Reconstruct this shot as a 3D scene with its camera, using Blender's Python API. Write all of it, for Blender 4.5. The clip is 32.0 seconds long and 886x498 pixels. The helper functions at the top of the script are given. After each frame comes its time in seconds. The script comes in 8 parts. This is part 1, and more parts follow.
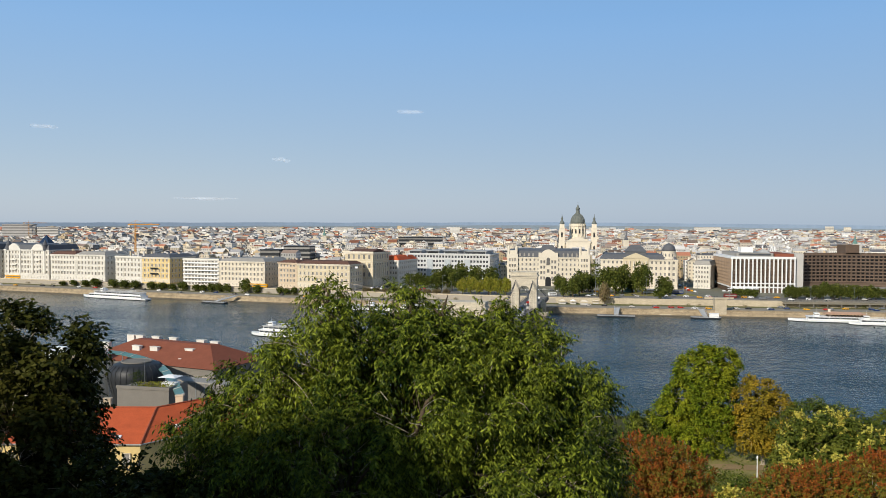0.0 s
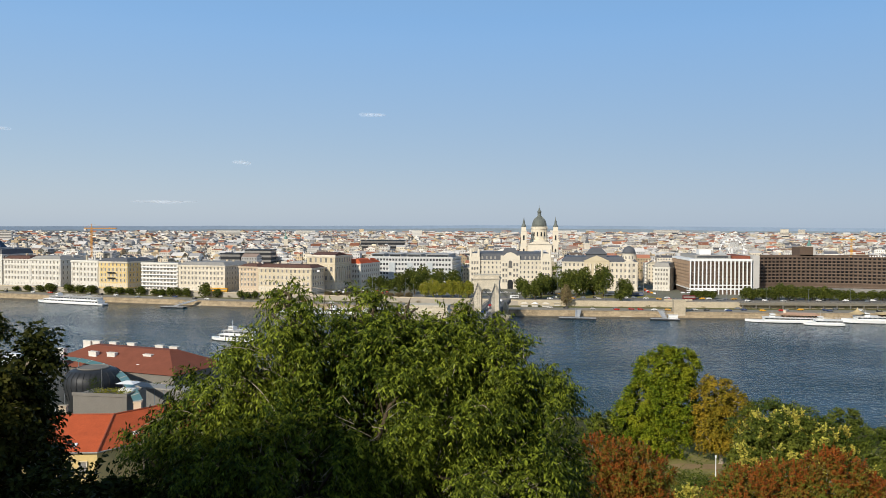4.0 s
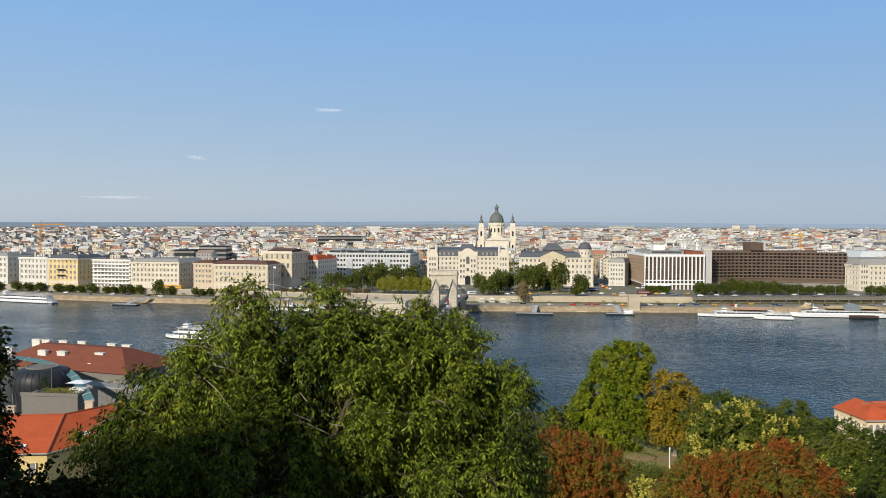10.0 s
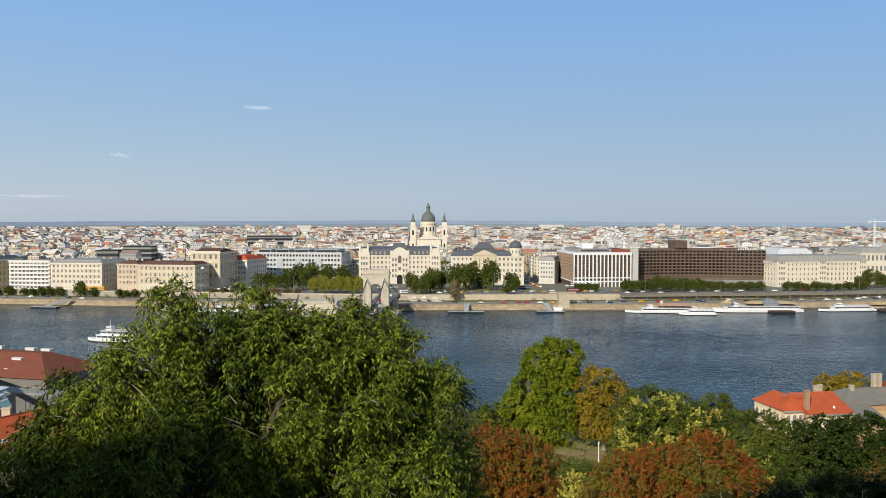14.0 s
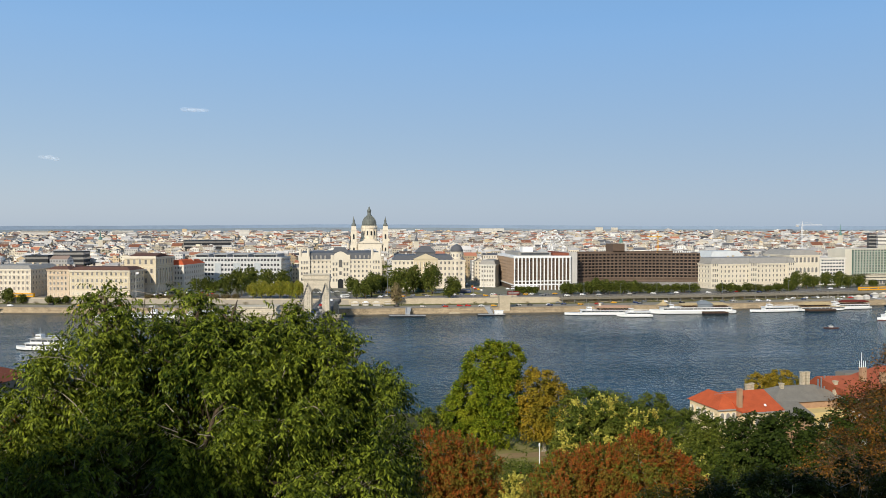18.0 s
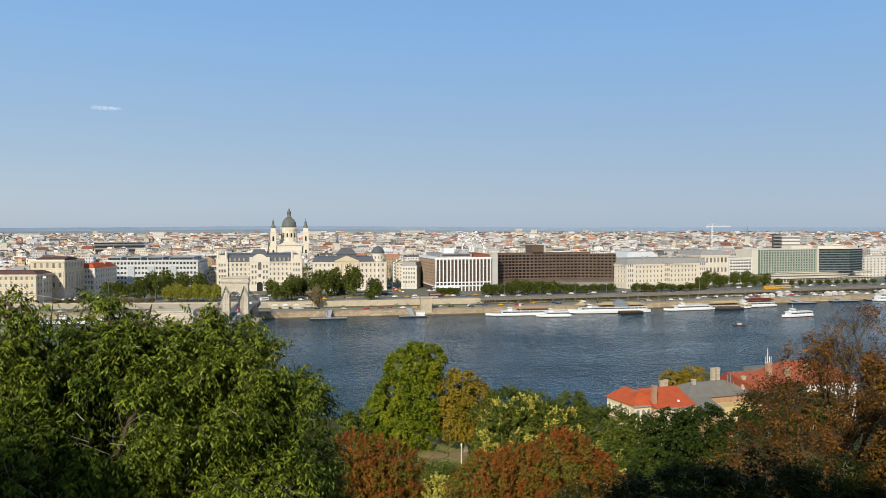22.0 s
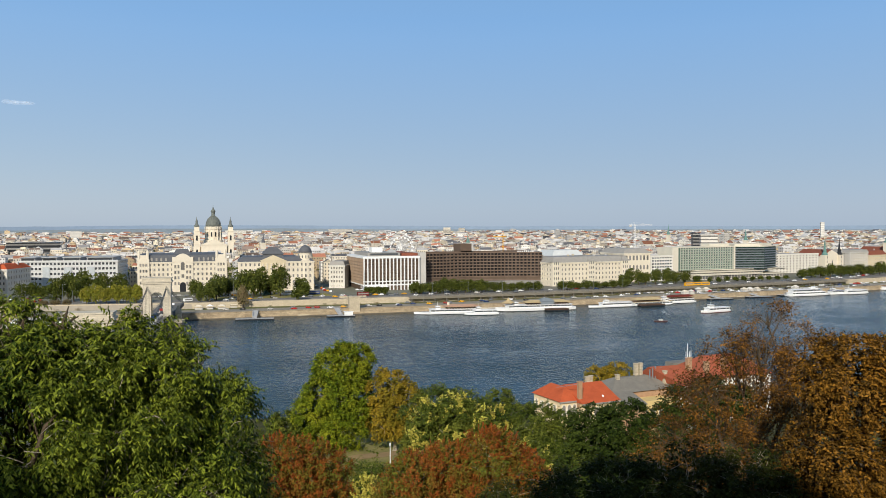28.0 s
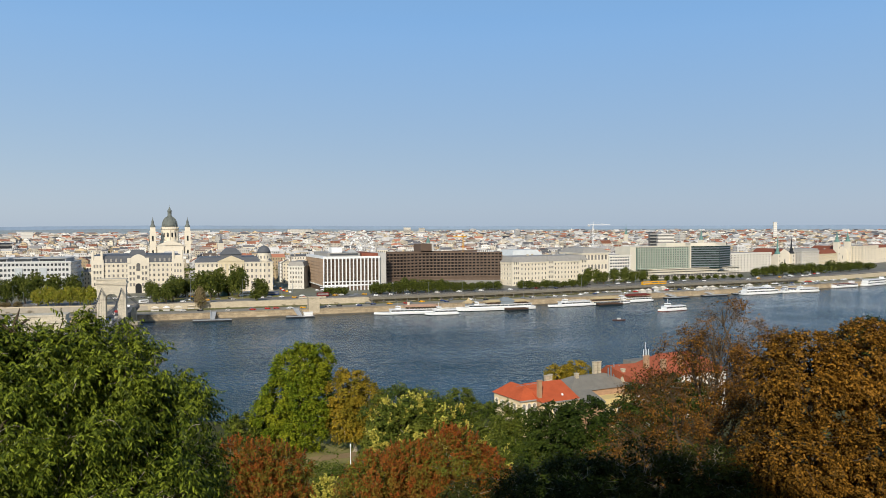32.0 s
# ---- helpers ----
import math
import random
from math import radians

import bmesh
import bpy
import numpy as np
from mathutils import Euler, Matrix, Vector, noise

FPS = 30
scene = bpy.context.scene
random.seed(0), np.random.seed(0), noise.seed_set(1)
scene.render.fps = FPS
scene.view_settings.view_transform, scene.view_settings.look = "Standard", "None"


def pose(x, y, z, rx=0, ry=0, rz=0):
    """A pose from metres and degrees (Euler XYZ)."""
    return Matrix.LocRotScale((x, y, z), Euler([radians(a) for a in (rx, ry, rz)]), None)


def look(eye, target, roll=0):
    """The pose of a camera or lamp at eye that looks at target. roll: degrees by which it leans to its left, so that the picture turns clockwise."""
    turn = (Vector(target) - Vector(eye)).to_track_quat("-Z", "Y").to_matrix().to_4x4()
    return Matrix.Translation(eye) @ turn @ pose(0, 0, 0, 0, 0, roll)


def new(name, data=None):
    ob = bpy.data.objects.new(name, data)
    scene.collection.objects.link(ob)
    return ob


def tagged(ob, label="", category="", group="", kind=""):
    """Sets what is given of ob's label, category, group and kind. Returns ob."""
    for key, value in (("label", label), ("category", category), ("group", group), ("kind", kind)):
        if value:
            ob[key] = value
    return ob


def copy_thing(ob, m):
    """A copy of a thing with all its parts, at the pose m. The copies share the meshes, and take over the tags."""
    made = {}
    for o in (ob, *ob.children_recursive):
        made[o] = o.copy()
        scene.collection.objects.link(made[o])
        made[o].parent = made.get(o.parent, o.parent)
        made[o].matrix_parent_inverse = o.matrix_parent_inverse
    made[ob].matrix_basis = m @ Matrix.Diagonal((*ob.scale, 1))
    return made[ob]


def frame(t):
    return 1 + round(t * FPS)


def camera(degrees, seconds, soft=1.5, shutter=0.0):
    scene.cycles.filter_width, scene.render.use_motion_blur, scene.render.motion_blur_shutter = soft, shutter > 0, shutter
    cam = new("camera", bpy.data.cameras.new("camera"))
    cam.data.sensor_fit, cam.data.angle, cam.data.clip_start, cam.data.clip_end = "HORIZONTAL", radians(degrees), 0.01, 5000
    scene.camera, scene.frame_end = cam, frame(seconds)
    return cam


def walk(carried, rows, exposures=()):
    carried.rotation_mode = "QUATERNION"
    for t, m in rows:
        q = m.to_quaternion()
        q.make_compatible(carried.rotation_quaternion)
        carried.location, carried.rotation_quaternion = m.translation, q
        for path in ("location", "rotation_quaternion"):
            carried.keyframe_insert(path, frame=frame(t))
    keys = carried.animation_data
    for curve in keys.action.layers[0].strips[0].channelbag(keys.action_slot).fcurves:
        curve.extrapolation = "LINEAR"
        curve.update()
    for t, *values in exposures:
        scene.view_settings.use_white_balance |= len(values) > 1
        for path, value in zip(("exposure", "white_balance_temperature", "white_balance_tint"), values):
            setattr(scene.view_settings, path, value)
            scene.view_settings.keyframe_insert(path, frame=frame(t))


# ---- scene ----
EYE = (0.0, 0.0, 66.0)
cam = camera(56.51, 32.0, soft=0.45)
# seconds, yaw, pitch, roll
TURNS = [
    (0, -0.00, -1.80, -0.24), (0.5, -0.24, -1.79, -0.23), (1, -0.49, -1.74, -0.22), (1.5, -0.78, -1.72, -0.21), (2, -1.08, -1.69, -0.20),
    (2.5, -1.44, -1.64, -0.19), (3, -1.86, -1.60, -0.18), (3.5, -2.28, -1.58, -0.16), (5.5, -3.42, -1.58, -0.15), (6, -3.75, -1.59, -0.14),
    (6.5, -4.05, -1.57, -0.13), (7, -4.31, -1.56, -0.13), (7.5, -4.55, -1.60, -0.13), (8, -4.82, -1.65, -0.13), (8.5, -5.06, -1.71, -0.13),
    (9, -5.14, -1.65, -0.14), (9.5, -5.21, -1.76, -0.15), (10, -5.56, -1.84, -0.15), (10.5, -6.38, -1.89, -0.14), (11, -6.92, -1.90, -0.14),
    (11.5, -7.40, -1.92, -0.13), (12, -7.92, -1.91, -0.11), (12.5, -8.46, -1.91, -0.10), (13, -9.18, -1.92, -0.08),
    (13.5, -9.78, -1.91, -0.07), (14, -10.30, -1.90, -0.05), (14.5, -10.71, -1.88, -0.02), (16.5, -12.59, -1.81, 0.01),
    (17, -13.28, -1.70, 0.03), (17.5, -13.85, -1.63, 0.04), (18, -14.39, -1.63, 0.05), (18.5, -15.08, -1.59, 0.06),
    (19, -15.84, -1.54, 0.06), (19.5, -16.63, -1.52, 0.07), (20, -17.27, -1.52, 0.08), (20.5, -17.90, -1.52, 0.09),
    (21, -18.73, -1.53, 0.10), (21.5, -19.34, -1.53, 0.11), (22, -19.85, -1.52, 0.12), (22.5, -20.35, -1.53, 0.13),
    (23, -20.75, -1.51, 0.14), (23.5, -21.22, -1.52, 0.14), (24, -21.54, -1.54, 0.14), (24.5, -21.77, -1.56, 0.13),
    (25, -21.98, -1.61, 0.12), (25.5, -22.08, -1.68, 0.13), (27.5, -24.29, -1.62, 0.15), (28, -24.84, -1.61, 0.18),
    (28.5, -25.31, -1.61, 0.20), (29, -25.66, -1.61, 0.21), (29.5, -25.98, -1.62, 0.22), (30, -26.32, -1.63, 0.22),
    (30.5, -26.61, -1.64, 0.21), (31, -26.96, -1.65, 0.22), (31.5, -27.28, -1.64, 0.23), (32, -27.61, -1.62, 0.24),
]
walk(cam, [(t, pose(*EYE, 90 + p, r, y)) for t, y, p, r in TURNS])

# ---- light: low afternoon sun from behind the viewer's left shoulder, clear sky ----
SUN_DIR = Vector((-0.56, -0.73, 0.47)).normalized()
sun = new("sun", bpy.data.lights.new("sun", "SUN"))
sun.data.energy, sun.data.angle, sun.data.color = 4.5, radians(0.6), (1.0, 0.92, 0.79)
sun.matrix_world = look((0, 0, 400), Vector((0, 0, 400)) - SUN_DIR)
world = bpy.data.worlds.new("sky")
scene.world = world
world.use_nodes = True
wn, wl = world.node_tree.nodes, world.node_tree.links
sky = wn.new("ShaderNodeTexSky")
sky.sky_type, sky.sun_disc = "NISHITA", False
sky.sun_elevation = math.asin(SUN_DIR.z)
sky.sun_rotation = -math.atan2(SUN_DIR.x, SUN_DIR.y)
sky.altitude, sky.air_density, sky.dust_density, sky.ozone_density = 160, 0.60, 0.8, 1.0
tone = wn.new("ShaderNodeVectorMath")
# haze over the whole sky, thinner towards the zenith
tone.operation, tone.inputs[1].default_value = "MULTIPLY_ADD", (0.25, 0.15, 0.05)
thin = wn.new("ShaderNodeVectorMath")
thin.operation = "SCALE"
height, fall, way = wn.new("ShaderNodeSeparateXYZ"), wn.new("ShaderNodeMapRange"), wn.new("ShaderNodeTexCoord")
fall.inputs[1].default_value, fall.inputs[2].default_value, fall.inputs[3].default_value, fall.inputs[4].default_value = 0.22, 1.0, 1.0, 0.25
wl.new(way.outputs["Generated"], height.inputs[0])
wl.new(height.outputs[2], fall.inputs[0])
wl.new(fall.outputs[0], thin.inputs["Scale"])
# greyer near the horizon, bluer above
veil, grade = wn.new("ShaderNodeMix"), wn.new("ShaderNodeMapRange")
veil.data_type = "RGBA"
veil.inputs["A"].default_value, veil.inputs["B"].default_value = (2.00, 2.86, 3.92, 1), (1.24, 2.68, 5.0, 1)
grade.inputs[1].default_value, grade.inputs[2].default_value = 0.0, 0.24
wl.new(height.outputs[2], grade.inputs[0])
wl.new(grade.outputs[0], veil.inputs["Factor"])
wl.new(veil.outputs["Result"], thin.inputs[0])
wl.new(thin.outputs[0], tone.inputs[2])
wl.new(sky.outputs[0], tone.inputs[0])
wl.new(tone.outputs[0], wn["Background"].inputs[0])
wn["Background"].inputs[1].default_value = 0.147
scene.view_settings.exposure = 0.0

# ---- building blocks ----
class Geo:
    """Collects boxes, prisms and tubes, and links them as one mesh object."""

    def __init__(self):
        self.v, self.f, self.m, self.t = [], [], [], Matrix()

    def add(self, verts, faces, m=0):
        n = len(self.v)
        self.v += [tuple(self.t @ Vector(p)) for p in verts]
        self.f += [tuple(i + n for i in f) for f in faces]
        self.m += [m] * len(faces)
        return self

    def box(self, x0, y0, z0, x1, y1, z1, m=0):
        return self.add([(x0, y0, z0), (x1, y0, z0), (x1, y1, z0), (x0, y1, z0), (x0, y0, z1), (x1, y0, z1), (x1, y1, z1), (x0, y1, z1)],
                        [(3, 2, 1, 0), (4, 5, 6, 7), (0, 1, 5, 4), (1, 2, 6, 5), (2, 3, 7, 6), (3, 0, 4, 7)], m)

    def prism(self, poly, z0, z1, m=0, top=None):
        n, top = len(poly), top or poly
        return self.add([(x, y, z0) for x, y in poly] + [(x, y, z1) for x, y in top],
                        [tuple(range(n))[::-1], tuple(range(n, 2 * n))] + [(i, (i + 1) % n, n + (i + 1) % n, n + i) for i in range(n)], m)

    def hip(self, x0, y0, x1, y1, z0, z1, inset, m=0, flat=0.0):
        """A hipped roof: the ridge, or a flat of that half width, lies inset from the ends."""
        a, b = (x1 - x0) / 2, (y1 - y0) / 2
        cx, cy = x0 + a, y0 + b
        rx, ry = max(a - inset, flat, 0.05), max(b - inset, flat, 0.05)
        return self.prism([(x0, y0), (x1, y0), (x1, y1), (x0, y1)], z0, z1, m, [(cx - rx, cy - ry), (cx + rx, cy - ry), (cx + rx, cy + ry), (cx - rx, cy + ry)])

    def gable(self, x0, y0, x1, y1, z0, z1, m=0, along="x"):
        if along == "x":
            c = (y0 + y1) / 2
            v = [(x0, y0, z0), (x1, y0, z0), (x1, y1, z0), (x0, y1, z0), (x0, c, z1), (x1, c, z1)]
            return self.add(v, [(3, 2, 1, 0), (0, 1, 5, 4), (2, 3, 4, 5), (1, 2, 5), (3, 0, 4)], m)
        c = (x0 + x1) / 2
        v = [(x0, y0, z0), (x1, y0, z0), (x1, y1, z0), (x0, y1, z0), (c, y0, z1), (c, y1, z1)]
        return self.add(v, [(3, 2, 1, 0), (1, 2, 5, 4), (3, 0, 4, 5), (0, 1, 4), (2, 3, 5)], m)

    def lathe(self, cx, cy, profile, n=16, m=0, turn=0.0):
        """profile: rows of radius and height, from below upwards."""
        v, f = [], []
        for r, z in profile:
            v += [(cx + r * math.cos(turn + 2 * math.pi * i / n), cy + r * math.sin(turn + 2 * math.pi * i / n), z) for i in range(n)]
        for k in range(len(profile) - 1):
            f += [(k * n + i, k * n + (i + 1) % n, k * n + n + (i + 1) % n, k * n + n + i) for i in range(n)]
        f += [tuple(range(n))[::-1], tuple(range(len(v) - n, len(v)))]
        return self.add(v, f, m)

    def tube(self, pts, radii, n=6, m=0):
        v, f = [], []
        pts = [Vector(p) for p in pts]
        for k, p in enumerate(pts):
            d = (pts[min(k + 1, len(pts) - 1)] - pts[max(k - 1, 0)]).normalized()
            a = d.orthogonal().normalized()
            if k and a.dot(last) < 0.9:
                a = (last - d * last.dot(d)).normalized()
            last, b = a, d.cross(a)
            v += [p + (a * math.cos(2 * math.pi * i / n) + b * math.sin(2 * math.pi * i / n)) * radii[k] for i in range(n)]
        for k in range(len(pts) - 1):
            f += [(k * n + i, k * n + (i + 1) % n, k * n + n + (i + 1) % n, k * n + n + i) for i in range(n)]
        f += [tuple(range(n))[::-1], tuple(range(len(v) - n, len(v)))]
        return self.add(v, f, m)

    def mesh(self, name, mats, smooth=False):
        me = bpy.data.meshes.new(name)
        me.from_pydata(self.v, [], self.f)
        for mt in mats if isinstance(mats, (list, tuple)) else [mats]:
            me.materials.append(mt)
        if len(me.materials) > 1:
            me.polygons.foreach_set("material_index", self.m)
        if smooth:
            me.polygons.foreach_set("use_smooth", [True] * len(self.f))
        return me

    def obj(self, name, mats, parent=None, label="", smooth=False):
        return put(name, self.mesh(name, mats, smooth), parent, label)


def put(name, me, parent=None, label="", m=None):
    ob = new(name, me)
    ob.parent = parent
    if m is not None:
        ob.matrix_basis = m
    return tagged(ob, label)


def thing(name, label, category, m, group="", kind=""):
    """An Empty at the base of a thing that has parts."""
    ob = new(name)
    ob.matrix_basis, ob.empty_display_size = m, 0.5
    return tagged(ob, label, category, group, kind)


def front(a, b, z):
    """The pose of a building whose front runs from a to b: x along it, y inwards."""
    return pose(a[0], a[1], z, 0, 0, math.degrees(math.atan2(b[1] - a[1], b[0] - a[0])))


def quads(name, pts, mat):
    """One mesh out of an array of quads, n x 4 x 3."""
    n = len(pts)
    me = bpy.data.meshes.new(name)
    me.vertices.add(4 * n)
    me.vertices.foreach_set("co", np.asarray(pts, np.float32).reshape(-1))
    me.loops.add(4 * n)
    me.loops.foreach_set("vertex_index", np.arange(4 * n, dtype=np.int32))
    me.polygons.add(n)
    me.polygons.foreach_set("loop_start", np.arange(0, 4 * n, 4, dtype=np.int32))
    me.polygons.foreach_set("loop_total", np.full(n, 4, np.int32))
    me.update(calc_edges=True)
    me.materials.append(mat)
    return me


def unit(v):
    return v / np.maximum(np.linalg.norm(v, axis=-1, keepdims=True), 1e-9)


# ---- materials ----
def mat(name, col, rough=0.75, metal=0.0, vary=0.12, scale=0.6, bump=0.0, bump_scale=6.0, island=0.0, per_object=0.0, spec=0.12, tint=None, see=0.0, courses=None, speckle=0.5, patchy=2.6):
    """A painted or mineral surface: its colour drifts at two scales, and may differ from piece to piece."""
    mt = bpy.data.materials.new(name)
    mt.use_nodes = True
    nt = mt.node_tree
    N, K = nt.nodes.new, nt.links.new
    bs = nt.nodes["Principled BSDF"]
    bs.inputs["Roughness"].default_value, bs.inputs["Metallic"].default_value = rough, metal
    bs.inputs["Specular IOR Level"].default_value = spec
    co = N("ShaderNodeTexCoord")
    big, fine = N("ShaderNodeTexNoise"), N("ShaderNodeTexNoise")
    big.inputs["Scale"].default_value, fine.inputs["Scale"].default_value = scale, scale * 9
    big.inputs["Detail"].default_value = fine.inputs["Detail"].default_value = 4
    for n in (big, fine):
        K(co.outputs["Object"], n.inputs["Vector"])
    add = N("ShaderNodeMath")
    add.operation = "ADD"
    K(big.outputs[0], add.inputs[0]), K(fine.outputs[0], add.inputs[1])
    val = add.outputs[0]
    for amount, node, sock in ((island, "ShaderNodeNewGeometry", "Random Per Island"), (per_object, "ShaderNodeObjectInfo", "Random")):
        if amount:
            src, mul, sm = N(node), N("ShaderNodeMath"), N("ShaderNodeMath")
            mul.operation, sm.operation = "MULTIPLY_ADD", "ADD"
            mul.inputs[1].default_value, mul.inputs[2].default_value = amount / max(vary, 0.01) * 2, -amount / max(vary, 0.01)
            K(src.outputs[sock], mul.inputs[0]), K(mul.outputs[0], sm.inputs[0]), K(val, sm.inputs[1])
            val = sm.outputs[0]
    rng = N("ShaderNodeMapRange")
    rng.clamp = False
    rng.inputs[1].default_value, rng.inputs[2].default_value = 0.5, 1.5
    rng.inputs[3].default_value, rng.inputs[4].default_value = 1 - vary, 1 + vary
    K(val, rng.inputs[0])
    mix = N("ShaderNodeVectorMath")
    mix.operation = "SCALE"
    mix.inputs[0].default_value = col[:3]
    if tint:
        ramp = N("ShaderNodeMix")
        ramp.data_type = "RGBA"
        ramp.inputs["A"].default_value, ramp.inputs["B"].default_value = (*col, 1), (*tint, 1)
        src = N("ShaderNodeNewGeometry")
        if island:
            patch, half = N("ShaderNodeMath"), N("ShaderNodeMath")
            patch.operation, half.operation = "MULTIPLY_ADD", "MULTIPLY_ADD"
            patch.inputs[1].default_value, patch.inputs[2].default_value = patchy, 0.25 - 0.5 * patchy + 0.5 * (0.5 - speckle)
            K(big.outputs[0], patch.inputs[0])
            half.inputs[1].default_value, half.use_clamp = speckle, True
            K(src.outputs["Random Per Island"], half.inputs[0]), K(patch.outputs[0], half.inputs[2]), K(half.outputs[0], ramp.inputs["Factor"])
        else:
            K(big.outputs[0], ramp.inputs["Factor"])
        K(ramp.outputs["Result"], mix.inputs[0])
    if courses:
        # mortar joints between dressed blocks
        br, sp, cb, sg = N("ShaderNodeTexBrick"), N("ShaderNodeSeparateXYZ"), N("ShaderNodeCombineXYZ"), N("ShaderNodeMath")
        sg.operation = "ADD"
        K(co.outputs["Object"], sp.inputs[0]), K(sp.outputs[0], sg.inputs[0]), K(sp.outputs[1], sg.inputs[1])
        K(sg.outputs[0], cb.inputs[0]), K(sp.outputs[2], cb.inputs[1]), K(cb.outputs[0], br.inputs["Vector"])
        br.inputs["Scale"].default_value, br.inputs["Brick Width"].default_value, br.inputs["Row Height"].default_value, br.inputs["Mortar Size"].default_value = 1.0, courses[0], courses[1], 0.05
        br.inputs["Color1"].default_value, br.inputs["Color2"].default_value, br.inputs["Mortar"].default_value = (1, 1, 1, 1), (0.86, 0.86, 0.86, 1), (0.68, 0.68, 0.68, 1)
        pr = N("ShaderNodeMath")
        pr.operation = "MULTIPLY"
        K(br.outputs["Color"], pr.inputs[0]), K(rng.outputs[0], pr.inputs[1])
        K(pr.outputs[0], mix.inputs["Scale"])
    else:
        K(rng.outputs[0], mix.inputs["Scale"])
    K(mix.outputs[0], bs.inputs["Base Color"])
    if bump:
        bn, bp = N("ShaderNodeTexNoise"), N("ShaderNodeBump")
        bn.inputs["Scale"].default_value, bn.inputs["Detail"].default_value = bump_scale, 5
        bp.inputs["Strength"].default_value, bp.inputs["Distance"].default_value = bump, 0.1
        K(co.outputs["Object"], bn.inputs["Vector"]), K(bn.outputs[0], bp.inputs["Height"]), K(bp.outputs[0], bs.inputs["Normal"])
    if see:
        tr, sh, out = N("ShaderNodeBsdfTranslucent"), N("ShaderNodeMixShader"), nt.nodes["Material Output"]
        K(mix.outputs[0], tr.inputs[0])
        sh.inputs[0].default_value = see
        K(bs.outputs[0], sh.inputs[1]), K(tr.outputs[0], sh.inputs[2]), K(sh.outputs[0], out.inputs[0])
    return mt


def glass(name, col=(0.21, 0.20, 0.185), rough=0.16):
    return mat(name, col, rough, vary=0.3, scale=0.3, per_object=0.2, spec=0.6)


PLASTER = {
    "white": mat("white_plaster", (0.67, 0.64, 0.57), 0.9, vary=0.14, scale=0.12),
    "cream": mat("cream_plaster", (0.68, 0.615, 0.495), 0.9, vary=0.10, scale=0.12),
    "sand": mat("sand_stone", (0.59, 0.505, 0.345), 0.9, vary=0.13, scale=0.12),
    "yellow": mat("yellow_plaster", (0.66, 0.50, 0.22), 0.9, vary=0.10, scale=0.12),
    "pink": mat("pinkish_plaster", (0.60, 0.485, 0.35), 0.9, vary=0.10, scale=0.12),
    "grey": mat("grey_plaster", (0.52, 0.50, 0.46), 0.9, vary=0.12, scale=0.12),
    "pale": mat("pale_stone", (0.70, 0.63, 0.50), 0.9, vary=0.13, scale=0.15),
}
STONE = mat("limestone", (0.54, 0.46, 0.33), 0.9, vary=0.18, scale=0.22, bump=0.4, bump_scale=3, courses=(1.9, 0.8))
QUAY_STONE = mat("quay_stone", (0.36, 0.285, 0.185), 0.92, vary=0.6, scale=0.25, bump=0.8, bump_scale=1.0, per_object=0.05, courses=(2.6, 0.9))
WET_STONE = mat("wet_stone", (0.13, 0.11, 0.08), 0.6, vary=0.3, scale=0.3)
ASPHALT = mat("asphalt", (0.19, 0.18, 0.165), 0.9, vary=0.2, scale=0.2)
PAVING = mat("paving", (0.36, 0.32, 0.26), 0.9, vary=0.15, scale=0.3)
SLATE = mat("slate_roof", (0.11, 0.115, 0.125), 0.55, vary=0.2, scale=0.4)
ZINC = mat("zinc_roof", (0.31, 0.295, 0.265), 0.6, metal=0.0, vary=0.2, scale=0.3)
BROWN_WOOD = mat("dark_brown_wood", (0.085, 0.055, 0.038), 0.85, vary=0.3, scale=0.6)
PALE_METAL = mat("pale_galvanised_metal", (0.42, 0.42, 0.41), 0.6, vary=0.2, scale=0.5)
RED_TILE = mat("red_roof_tiles", (0.48, 0.10, 0.038), 0.8, vary=0.22, scale=0.5, bump=0.6, bump_scale=5)
DARK_TILE = mat("dark_brown_tiles", (0.13, 0.072, 0.055), 0.8, vary=0.22, scale=0.4, bump=0.4, bump_scale=4)
BROWN_TILE = mat("brown_roof_tiles", (0.22, 0.075, 0.045), 0.8, vary=0.2, scale=0.4, bump=0.4, bump_scale=4)
COPPER = mat("green_copper", (0.13, 0.24, 0.21), 0.6, vary=0.25, scale=0.5)
GLASS = glass("window_glass")
DARK_GLASS = glass("dark_window_glass", (0.06, 0.065, 0.07), 0.15)
GREEN_GLASS = glass("green_glass", (0.075, 0.125, 0.105), 0.14)
WHITE = mat("white_paint", (0.80, 0.80, 0.78), 0.45, vary=0.06, scale=0.8)
CREAM_FRAME = mat("stone_trim", (0.72, 0.66, 0.54), 0.85, vary=0.08, scale=0.5)
BROWN_PANEL = mat("brown_cladding", (0.125, 0.088, 0.064), 0.6, vary=0.18, scale=0.15)
DARK = mat("dark_metal", (0.035, 0.037, 0.04), 0.5, metal=0.5, vary=0.2, scale=1)
STEEL = mat("grey_steel", (0.24, 0.26, 0.28), 0.5, metal=0.6, vary=0.15, scale=1)
BRICKRED_TILE = mat("brick_red_tiles", (0.34, 0.095, 0.05), 0.8, vary=0.22, scale=0.5, bump=0.5, bump_scale=5)
DARK_RENDER = mat("dark_render", (0.20, 0.185, 0.16), 0.9, vary=0.15, scale=0.3)
BARK = mat("bark", (0.10, 0.075, 0.05), 0.95, vary=0.3, scale=3, bump=0.7, bump_scale=18)
DRY_TWIG = mat("dry_twigs", (0.115, 0.075, 0.042), 0.95, vary=0.3, scale=3)
